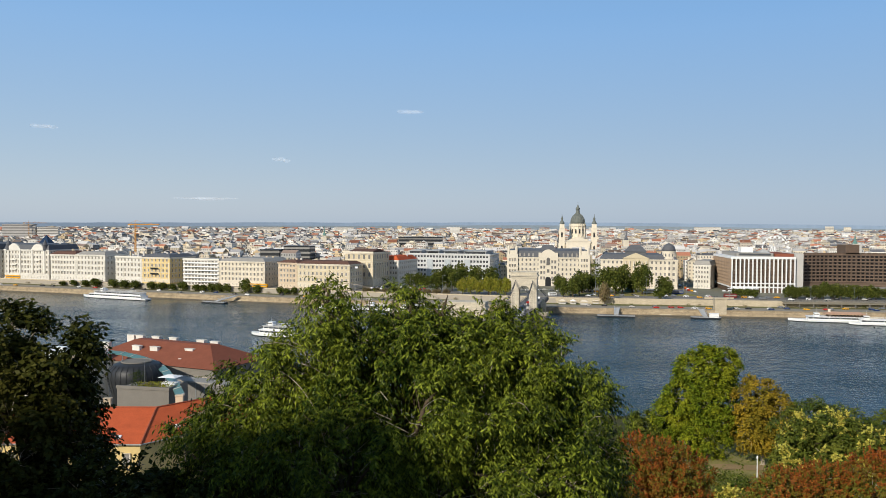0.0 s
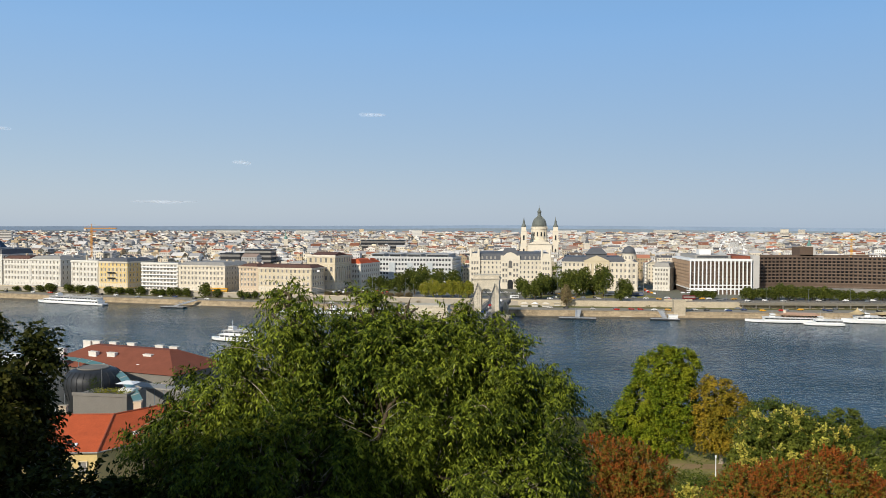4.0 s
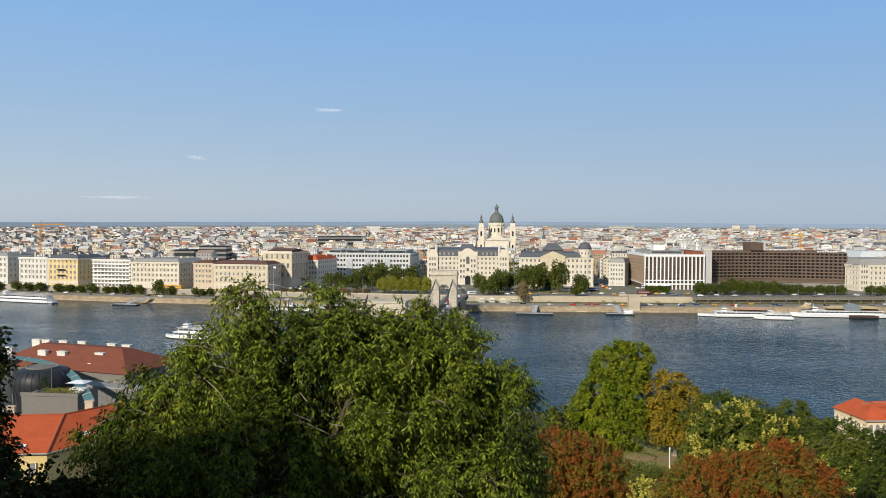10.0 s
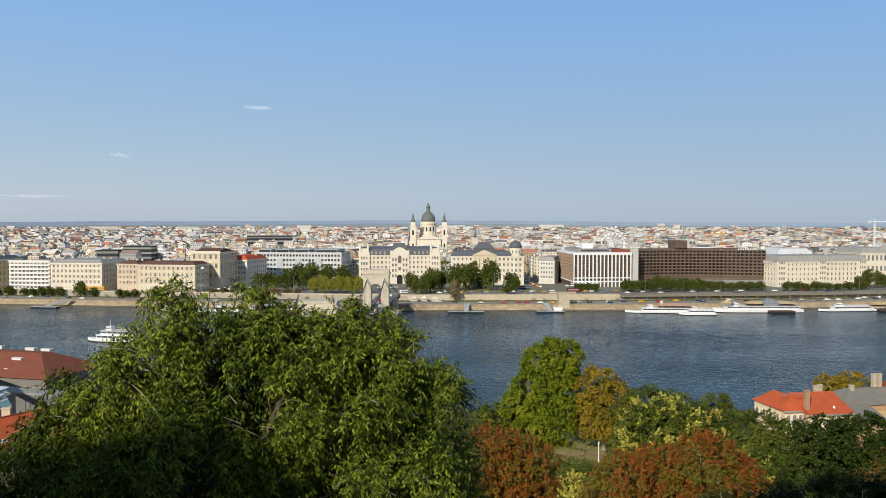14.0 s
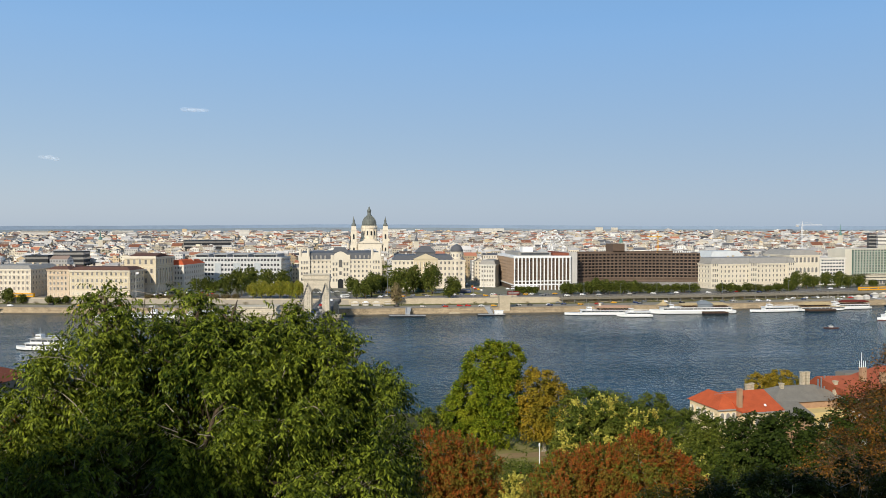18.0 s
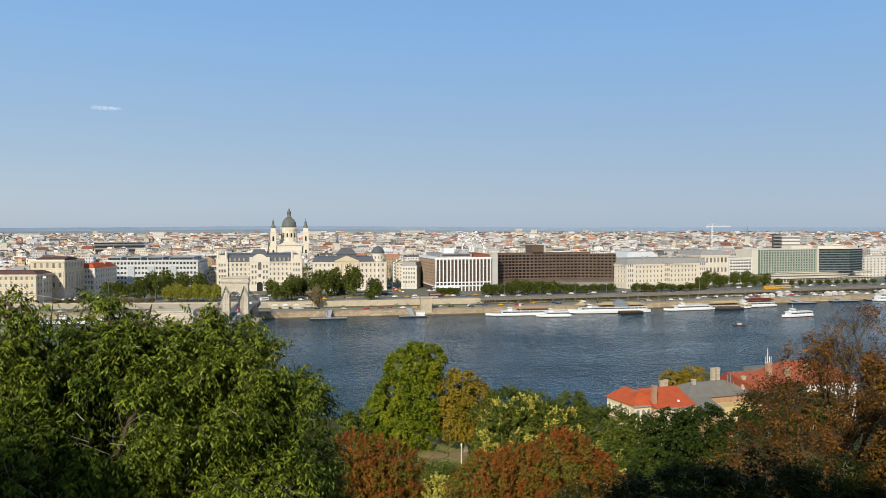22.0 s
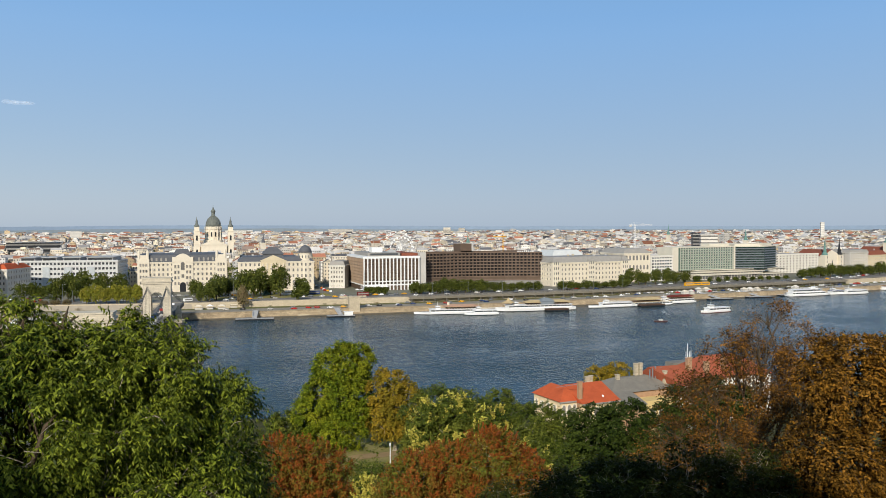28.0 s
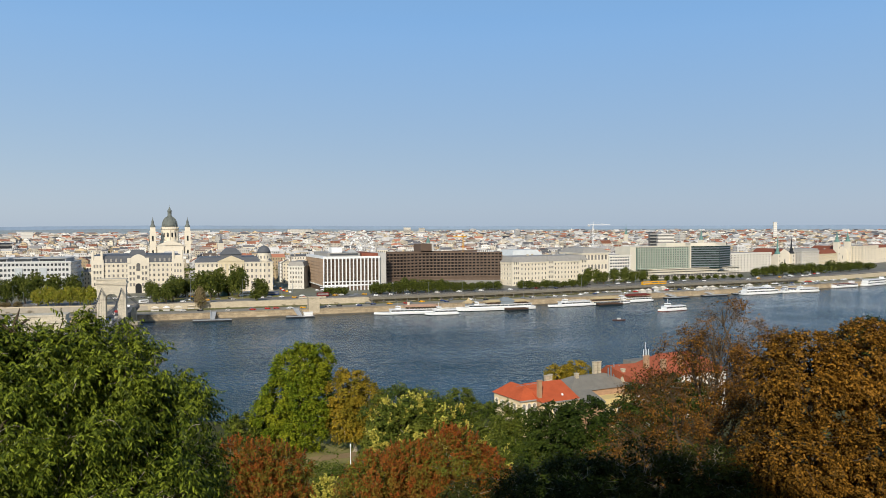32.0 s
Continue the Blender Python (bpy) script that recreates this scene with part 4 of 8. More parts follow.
house("banquet_hall", "pale hall with a whitish glazed hipped roof", (462, 728), (499, 726), 34, 33.5, P["white"], "hip", mat("whitish_glazed_roof", (0.56, 0.58, 0.57), 0.4, vary=0.12, scale=0.3), 6.5, 4, 9, 0, 0, styles=("plain",), chimneys=0, courses=False)
wheel = thing("observation_wheel", "thin white observation wheel rising behind the hotels", "ferris wheel", pose(373, 926, 40, 0, 0, -22))
Geo().tube([(13 * math.cos(2 * math.pi * i / 36), 0, 13 * math.sin(2 * math.pi * i / 36)) for i in range(37)], [0.28] * 37, 5).obj("rim", WHITE, wheel)
Geo().lathe(0, 0, [(0.1, -1.2), (1.0, -1.1), (1.0, 1.1), (0.1, 1.2)], 10).obj("hub", WHITE, wheel)
spoke = Geo().tube([(0, 0, 0.8), (0, 0, 13)], [0.1, 0.1], 4).mesh("spoke", WHITE)
cabin = Geo().box(-0.9, -0.8, -2.2, 0.9, 0.8, -0.3).mesh("gondola", WHITE)
for i in range(18):
    put("spoke", spoke, wheel, "", pose(0, 0, 0, 0, 20 * i, 0))
    put("gondola", cabin, wheel, "", pose(13.2 * math.sin(radians(20 * i)), 0, 13.2 * math.cos(radians(20 * i))))
for sx in (-7, 7):
    for sy in (-4, 4):
        Geo().tube([(0, sy * 0.3, 0), (sx, sy, -32)], [0.45, 0.6], 6).obj("leg", WHITE, wheel)
# concert hall with arched windows
house("concert_hall", "cream concert hall with tall arched windows", (521, 686), (553, 684), 44, 37.0, P["cream"], "hip", ZINC, 5.0, 3, 7, 0, 4, win_w=2.4, styles=("arch", "arch", "plain"), chimneys=0)
house("office_building", "white modern corner office with dark square windows", (553.5, 684), (581, 682), 36, 33.6, P["white"], "flat", ZINC, 2, 8, 8, 0, 0, pane=DARK_GLASS, win_w=2.3, styles=("plain",), frame=WHITE, chimneys=0, courses=False)


def glass_hotel():
    a, b = (586, 692), (672, 690)
    ob = thing("hotel", "glass-fronted hotel with green balcony bands on a white podium", "hotel", front(a, b, 8))
    w = 86
    Geo().box(10, 0, 9, w, 22, 33.6).obj("wall", GREEN_GLASS, ob)
    stone = mat("cream_hotel_stone", (0.62, 0.575, 0.47), 0.85, vary=0.12, scale=0.15)
    Geo().box(2, -1, 0, 10, 24, 34.2).obj("stair_tower", stone, ob)
    Geo().box(w - 0.4, -1.6, 9, w + 1.6, 20, 34.6).obj("pier", stone, ob)
    # three set-back tiers, each a glazed storey under a deep slab
    for x0, x1, y0, z0, z1 in ((22, w + 20, -16, 0, 4.3), (w + 20, w + 66, -11, 0, 3.6), (12, w + 34, -10, 4.9, 7.0), (30, w + 72, -5, 7.6, 9.0)):
        Geo().box(x0, y0 + 1.2, z0, x1, 30, z1).obj("podium", stone, ob)
        Geo().box(x0 - 1.2, y0 - 0.6, z1, x1 + 1.2, 30, z1 + 0.62).obj("podium_slab", stone, ob)
        n = int((x1 - x0) / 4)
        gl = Geo()
        for i in range(n):
            x = x0 + 0.4 + (x1 - x0) * i / n
            gl.box(x, y0 + 1.08, z0 + 0.6, x + 3.4, y0 + 1.2, z1 - 0.3)
        gl.obj("podium_glazing", GLASS, ob)
    rail = Geo().box(12, -1.3, 0, w, 0, 0.22).box(12, -1.35, 0.22, w, -1.25, 1.05).mesh("balcony", mat("balcony_glass", (0.40, 0.46, 0.37), 0.3, vary=0.15))
    for k in range(9):
        put("balcony", rail, ob, "", pose(0, 0, 10.2 + 2.62 * k))
    div = Geo().box(-0.15, -1.3, 9, 0.15, 0, 33.6).mesh("divider", P["grey"])
    for i in range(22):
        put("divider", div, ob, "", pose(13 + 3.4 * i, 0, 0))
    pane = Geo().box(0, -0.12, 0, 3.0, -0.02, 1.45).mesh("pane", glass("hotel_pane", (0.10, 0.15, 0.13), 0.14))
    for i in range(21):
        for k in range(9):
            put("pane", pane, ob, "", pose(13.2 + 3.4 * i, 0, 11.35 + 2.62 * k))
    Geo().box(8, -1.5, 33.6, w, 24, 34.5).box(56, 4, 34.5, 84, 18, 37.6).obj("cornice", stone, ob)
    # angled wing
    m = Matrix.Translation((w + 1, 2, 0)) @ Matrix.Rotation(radians(-18), 4, "Z")
    g = Geo()
    g.t = m
    g.box(0, 0, 9, 36, 26, 33.8).obj("wall", glass("dark_green_glass", (0.03, 0.06, 0.05), 0.1), ob)
    m2 = m @ Matrix.Translation((36, 0, 0)) @ Matrix.Rotation(radians(40), 4, "Z")
    g = Geo()
    g.t = m2
    g.box(0, 0, 9, 32, 24, 33.8).obj("wall", GREEN_GLASS, ob)
    wing_pane = Geo().box(0, -0.12, 0, 2.7, -0.02, 1.45).mesh("pane", glass("wing_pane", (0.05, 0.08, 0.07), 0.12))
    for k in range(9):
        for i in range(12):
            put("pane", wing_pane, ob, "", m @ pose(0.2 + 3 * i, 0, 11.35 + 2.62 * k))
    for k in range(9):
        for mm, ln in ((m, 36), (m2, 32)):
            put("balcony", Geo().box(0, -1.2, 0, ln, 0, 0.22).box(0, -1.25, 0.22, ln, -1.15, 1.0).mesh("balcony", STEEL), ob, "", mm @ pose(0, 0, 10.2 + 2.62 * k))
    for mm, ln in ((m, 36), (m2, 32)):
        g = Geo()
        g.t = mm
        g.box(-0.5, -1.4, 33.8, ln, 24, 34.7).box(4, 4, 34.7, ln - 2, 18, 37.2).obj("cornice", stone, ob)
    return ob


glass_hotel()
house("apartment_block", "cream flat-roofed block with balconies", (768, 722), (845, 726), 34, 30.2, P["white"], "flat", ZINC, 2, 7, 13, 0, 7, win_w=2.3, styles=("plain",), chimneys=0, courses=False)


def church(name, label, x, y, turn, w, tower_h, spire_h, shade_spire):
    ob = thing(name, label, "church", pose(x, y, 8, 0, 0, turn))
    Geo().box(-w / 2, 2, 0, w / 2, 45, 17).gable(-w / 2, 2, w / 2, 45, 17, 25, 0, "y").obj("nave", P["cream"], ob)
    Geo().gable(-w / 2 - 0.6, 4, w / 2 + 0.6, 46, 17.3, 25.8, 0, "y").obj("roof", BROWN_TILE, ob)
    for i, sx in enumerate((-1, 1)):
        c = sx * (w / 2 - 3)
        Geo().box(c - 3.6, -1, 0, c + 3.6, 6.2, tower_h).box(c - 4, -1.4, tower_h - 0.8, c + 4, 6.6, tower_h).box(c - 3.9, -1.3, tower_h * 0.6, c + 3.9, 6.5, tower_h * 0.6 + 0.7).obj("tower", P["cream"], ob)
        # the second spire's shade can be painted on as dark metal
        Geo().lathe(c, 2.6, [(3.9, tower_h), (3.4, tower_h + 2), (2.0, tower_h + 4), (2.3, tower_h + 6), (1.2, tower_h + 8), (0.9, tower_h + spire_h * 0.6), (0.1, tower_h + spire_h)], 10).obj("spire", COPPER if not (shade_spire and i == 1) else DARK, ob)
        for k in range(3):
            put("window", window_mesh(1.6, 3.0, "arch", CREAM_FRAME), ob, "", pose(c, -1.02, 4 + tower_h * 0.28 * k))
    put("window", window_mesh(2.6, 5, "arch", CREAM_FRAME), ob, "", pose(0, 1.98, 7))
    return ob


church("church", "cream twin-towered church with green copper spires, one coloured dark as shade", 903, 752, 3, 34, 19, 22, True)
church("church", "pale baroque parish church with two copper spires", 1086, 802, 8, 36, 32, 17, False)
house("apartment_block", "grey stone block beside the church", (938, 756), (975, 758), 30, 29.5, P["grey"], "mansard", ZINC, 3, 6, 10, 0, 6)
house("apartment_block", "brown-roofed block near the parish church", (985, 775), (1046, 784), 30, 24, P["sand"], "hip", BROWN_TILE, 6, 4, 12, 0, 6)
house("apartment_block", "tall cream apartment block with rows of balconies", (1110, 786), (1150, 792), 30, 33.0, P["cream"], "flat", ZINC, 2, 9, 9, 0, 6, styles=("plain",), chimneys=1)
house("apartment_block", "cream palace with a brown roof by the far bridgehead", (1152, 793), (1230, 806), 30, 30.0, P["cream"], "hip", BROWN_TILE, 4, 6, 14, 0, 6)

# ---- suspension bridge ----
TOWER_STONE = mat("pale_tower_stone", (0.60, 0.535, 0.415), 0.9, vary=0.2, scale=0.25, courses=(1.9, 0.8))
PIER_STONE = mat("weathered_pier_stone", (0.33, 0.285, 0.215), 0.9, vary=0.4, scale=0.25, courses=(2.2, 0.8))


def bridge():
    """x along the deck from the far tower towards the near bank, y across."""
    ang = math.degrees(math.atan2(-200, -43))
    ob = thing("suspension_bridge", "stone-towered chain suspension bridge with iron deck", "bridge", pose(51.5, 517, 0, 0, 0, ang))
    iron = mat("bridge_iron", (0.06, 0.07, 0.08), 0.6, metal=0.1, vary=0.15, scale=0.5)
    for tx in (0, 203):
        g = Geo()
        # two legs with an arch between, cornice and attic above
        for s in (-1, 1):
            g.box(tx - 3.6, s * 5.6 - 2.3, -4, tx + 3.6, s * 5.6 + 2.3, 32)
        n = 12
        arc = [(-3.3 * math.cos(math.pi * i / n), 24.0 + 3.3 * math.sin(math.pi * i / n)) for i in range(n + 1)]
        for x in (tx - 3.6, tx + 3.6):
            v = [(x, y, z) for y, z in arc] + [(x, y, 32) for y, z in arc]
            g.add(v, [(i, i + 1, n + 2 + i, n + 1 + i) for i in range(n)])
        g.add([(tx - 3.6, y, z) for y, z in arc] + [(tx + 3.6, y, z) for y, z in arc], [(i, i + 1, n + 2 + i, n + 1 + i) for i in range(n)])
        put("tower", g.mesh("tower", TOWER_STONE), ob, "pale stone river tower with an arch")
        put("cornice", Geo().box(tx - 4.0, -8.2, 32, tx + 4.0, 8.2, 33).box(tx - 4.5, -8.7, 33, tx + 4.5, 8.7, 33.9).mesh("cornice", TOWER_STONE), ob)
        put("attic", Geo().box(tx - 3.9, -8.1, 33.9, tx + 3.9, 8.1, 35.2).box(tx - 4.2, -8.4, 35.2, tx + 4.2, 8.4, 35.8).mesh("attic", TOWER_STONE), ob)
        put("string_course", Geo().box(tx - 3.9, -8.1, 24.0, tx + 3.9, -3.35, 24.6).box(tx - 3.9, 3.35, 24.0, tx + 3.9, 8.1, 24.6).mesh("string_course", TOWER_STONE), ob)
        low = [(tx + 5 * math.cos(a), -9 + 6 * math.sin(a)) for a in (-2.74, -2.24, -1.57, -0.9, -0.4)]
        poly = low + [(tx + 5, -9), (tx + 5, 9)] + [(tx + 5 * math.cos(a), 9 + 6 * math.sin(a)) for a in (0.4, 0.9, 1.57, 2.24, 2.74)] + [(tx - 5, 9), (tx - 5, -9)]
        put("pier", Geo().prism(poly, -4, 8.6).mesh("pier", PIER_STONE), ob, "weathered stone river pier")
        put("pier_cap", Geo().prism([(x + (x - tx) * 0.06, y * 1.03) for x, y in poly], 8.6, 10.2).mesh("pier_cap", STONE), ob)
    Geo().box(-90, -4, 11.4, 296, 4, 12.2).obj("roadway", ASPHALT, ob)
    for s in (-1, 1):
        Geo().box(-90, s * 5.6 - 1.6, 11.6, 296, s * 5.6 + 1.6, 12.5).obj("footway", ASPHALT, ob)
        Geo().box(-90, s * 7.3 - 0.2, 10.2, 296, s * 7.3 + 0.2, 12.4).obj("girder", iron, ob)
        rail = Geo().box(-90, s * 7.2 - 0.06, 13.4, 296, s * 7.2 + 0.06, 13.55)
        for i in range(120):
            x = -90 + 3.2 * i
            rail.box(x, s * 7.2 - 0.05, 12.4, x + 0.12, s * 7.2 + 0.05, 13.4)
        rail.obj("railing", iron, ob)
        # chains: two bands of links, one over the other
        for dz in (0, 1.4):
            for x0, x1, sag in ((0, 203, True), (-90, 0, False), (203, 293, False)):
                n = 28 if sag else 12
                pts = []
                for i in range(n + 1):
                    x = x0 + (x1 - x0) * i / n
                    if sag:
                        k = (x - 101.5) / 101.5
                        z = 15.0 + 15.0 * k * k
                    else:
                        k = abs(x if x0 < 0 else x - 203) / 90
                        z = 30.0 - 17.0 * k * (1.15 - 0.15 * k)
                    pts.append((x, s * 5.4, z + dz))
                Geo().tube(pts, [0.22] * len(pts), 4).obj("chain", iron, ob)
        hang = Geo().box(-0.06, -0.06, 0, 0.06, 0.06, 1).mesh("hanger", iron)
        for i in range(1, 34):
            x = 6 * i
            k = (x - 101.5) / 101.5
            put("hanger", hang, ob, "", pose(x, s * 5.4, 12.3) @ Matrix.Diagonal((1, 1, 2.7 + 15.0 * k * k, 1)))
    Geo().box(-60, -8.5, -2, -28, 8.5, 11.4).obj("abutment", QUAY_STONE, ob, "stone abutment on the quay")
    for s in (-1, 1):
        Geo().box(-32, s * 9.2 - 1.6, 8, -26, s * 9.2 + 1.6, 13.6).box(-31, s * 9.2 - 0.9, 13.6, -26.4, s * 9.2 + 0.9, 15.2).box(-27.8, s * 9.2 - 0.8, 15.2, -26.2, s * 9.2 + 0.8, 16.4).obj("lion_plinth", STONE, ob)
        for x in (-6, 60, 120, 180):
            put("lamp_post", Geo().tube([(x, s * 7.2, 12.4), (x, s * 7.2, 17)], [0.12, 0.08], 6).lathe(x, s * 7.2, [(0.1, 17), (0.35, 17.2), (0.3, 17.8), (0.05, 18)], 8).mesh("lamp_post", iron), ob)
    return ob


span = bridge()

# ---- basilica ----
def basilica():
    x, y, z = 190.8, 1166, 8
    ob = thing("basilica", "pale stone basilica with a grey central dome and two bell towers", "basilica", pose(x, y, z, 0, 0, -8))
    st, dm = P["pale"], mat("lead_dome", (0.15, 0.163, 0.145), 0.55, vary=0.2, scale=0.3)
    Geo().box(-27, -8, 0, 27, 40, 30).box(-17, -14, 0, 17, 40, 33).obj("nave", st, ob)
    Geo().add([(-18, -15, 33), (18, -15, 33), (0, -15, 40), (-18, 30, 33), (18, 30, 33), (0, 30, 40)], [(0, 1, 2), (1, 4, 5, 2), (0, 2, 5, 3), (3, 5, 4)]).obj("pediment", st, ob)
    for sx in (-1, 1):
        c = sx * 22.3
        Geo().box(c - 3.9, -11, 0, c + 3.9, -3.2, 52).box(c - 4.4, -11.5, 34, c + 4.4, -2.7, 35).box(c - 4.4, -11.5, 51.2, c + 4.4, -2.7, 52.4).box(c - 3.3, -10.4, 52.4, c + 3.3, -3.8, 57.5).obj("bell_tower", st, ob)
        Geo().lathe(c, -7.1, [(3.7, 57.5), (3.5, 58.6), (2.4, 61.0), (1.7, 62.0), (1.5, 64.4), (1.7, 64.8), (1.0, 66.6), (0.4, 69.0), (0.1, 71.5)], 12).obj("tower_cap", dm, ob, smooth=True)
        for zz, h in ((22, 5), (39, 7)):
            # dark pane stands in for the shaded hollow of the belfry
            put("belfry_opening", window_mesh(2.4, h, "arch", CREAM_FRAME, DARK), ob, "", pose(c, -11.05, zz))
    Geo().box(-14, 3, 30, 14, 31, 36).lathe(0, 17, [(13, 36), (13, 39), (10.6, 39.5), (10.6, 54.2), (12.0, 54.7), (12.0, 55.6), (11.2, 55.8), (11.2, 57.4), (10.4, 58)], 32).obj("drum", st, ob)
    for i in range(24):
        a = 2 * math.pi * i / 24
        put("attic_post", Geo().box(-0.35, -0.35, 55.6, 0.35, 0.35, 57.9).mesh("attic_post", st), ob, "", pose(11.5 * math.cos(a), 17 + 11.5 * math.sin(a), 0, 0, 0, math.degrees(a)))
    prof = [(10.2, 58)] + [(10.0 * math.cos(a * math.pi / 16) + 0.2, 58.6 + 14.2 * math.sin(a * math.pi / 16)) for a in range(1, 8)]
    Geo().lathe(0, 17, prof, 32).obj("dome", dm, ob, smooth=True)
    for i in range(16):
        a = 2 * math.pi * i / 16
        pts = [((r + 0.15) * math.cos(a), 17 + (r + 0.15) * math.sin(a), h) for r, h in prof]
        put("dome_rib", Geo().tube(pts, [0.32] * len(pts), 4).mesh("dome_rib", dm), ob)
    Geo().lathe(0, 17, [(3.6, 71.6), (3.6, 73), (2.6, 73.4), (2.6, 78.6), (3.3, 79), (2.6, 80.8), (1.5, 82), (1.2, 83.6), (0.5, 85), (0.12, 85.6), (0.12, 88.5)], 14).obj("lantern", dm, ob, smooth=True)
    for i in range(12):
        a = math.radians(-165 + 30 * i)
        put("drum_window", window_mesh(2.2, 6.4, "arch", CREAM_FRAME, DARK), ob, "", pose(10.65 * math.cos(a), 17 + 10.65 * math.sin(a), 44, 0, 0, math.degrees(a) + 90))
        b = a + math.radians(15)
        put("column", Geo().lathe(11.0 * math.cos(b), 17 + 11.0 * math.sin(b), [(0.7, 39.5), (0.6, 55.8)], 6).mesh("column", st), ob)
    return ob


basilica()


# ---- the town behind, roof beyond roof ----
def far_wall(name, col):
    """Plastered far house walls with rows of small dark windows."""
    mt = mat(name, col, 0.9, vary=0.14, scale=0.05, island=0.20)
    nt = mt.node_tree
    N, K = nt.nodes.new, nt.links.new
    bs = nt.nodes["Principled BSDF"]
    src = bs.inputs["Base Color"].links[0].from_socket
    uv, sp = N("ShaderNodeUVMap"), N("ShaderNodeSeparateXYZ")
    K(uv.outputs[0], sp.inputs[0])
    masks = []
    for sock, lo, hi in ((0, 0.32, 0.68), (1, 0.28, 0.72)):
        fr, a, b, m = N("ShaderNodeMath"), N("ShaderNodeMath"), N("ShaderNodeMath"), N("ShaderNodeMath")
        fr.operation, a.operation, b.operation, m.operation = "FRACT", "GREATER_THAN", "LESS_THAN", "MULTIPLY"
        K(sp.outputs[sock], fr.inputs[0]), K(fr.outputs[0], a.inputs[0]), K(fr.outputs[0], b.inputs[0])
        a.inputs[1].default_value, b.inputs[1].default_value = lo, hi
        K(a.outputs[0], m.inputs[0]), K(b.outputs[0], m.inputs[1])
        masks.append(m)
    both, mx = N("ShaderNodeMath"), N("ShaderNodeMix")
    both.operation, mx.data_type = "MULTIPLY", "RGBA"
    K(masks[0].outputs[0], both.inputs[0]), K(masks[1].outputs[0], both.inputs[1])
    mx.inputs["B"].default_value = (0.09, 0.09, 0.09, 1)
    K(both.outputs[0], mx.inputs["Factor"]), K(src, mx.inputs["A"]), K(mx.outputs["Result"], bs.inputs["Base Color"])
    return mt


# pale, muted colours stand in partly for haze over the distant town
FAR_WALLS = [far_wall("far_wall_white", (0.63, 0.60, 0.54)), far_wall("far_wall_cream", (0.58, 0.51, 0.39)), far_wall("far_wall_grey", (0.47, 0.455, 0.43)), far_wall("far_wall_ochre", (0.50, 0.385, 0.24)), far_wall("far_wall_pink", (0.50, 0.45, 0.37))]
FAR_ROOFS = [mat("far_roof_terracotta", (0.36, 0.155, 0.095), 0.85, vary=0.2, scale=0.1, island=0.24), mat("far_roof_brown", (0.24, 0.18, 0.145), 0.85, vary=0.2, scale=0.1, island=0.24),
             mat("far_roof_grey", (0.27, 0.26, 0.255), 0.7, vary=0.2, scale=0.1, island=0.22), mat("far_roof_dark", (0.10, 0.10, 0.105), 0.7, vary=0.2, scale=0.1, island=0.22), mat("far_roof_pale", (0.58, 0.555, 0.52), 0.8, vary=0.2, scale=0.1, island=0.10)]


def wall_quads(x0, y0, x1, y1, z0, z1, ca, sa, cx, cy):
    c = [(x0, y0), (x1, y0), (x1, y1), (x0, y1)]
    c = [(cx + ca * u - sa * v, cy + sa * u + ca * v) for u, v in c]
    return [[(*c[i], z0), (*c[(i + 1) % 4], z0), (*c[(i + 1) % 4], z1), (*c[i], z1)] for i in range(4)], c


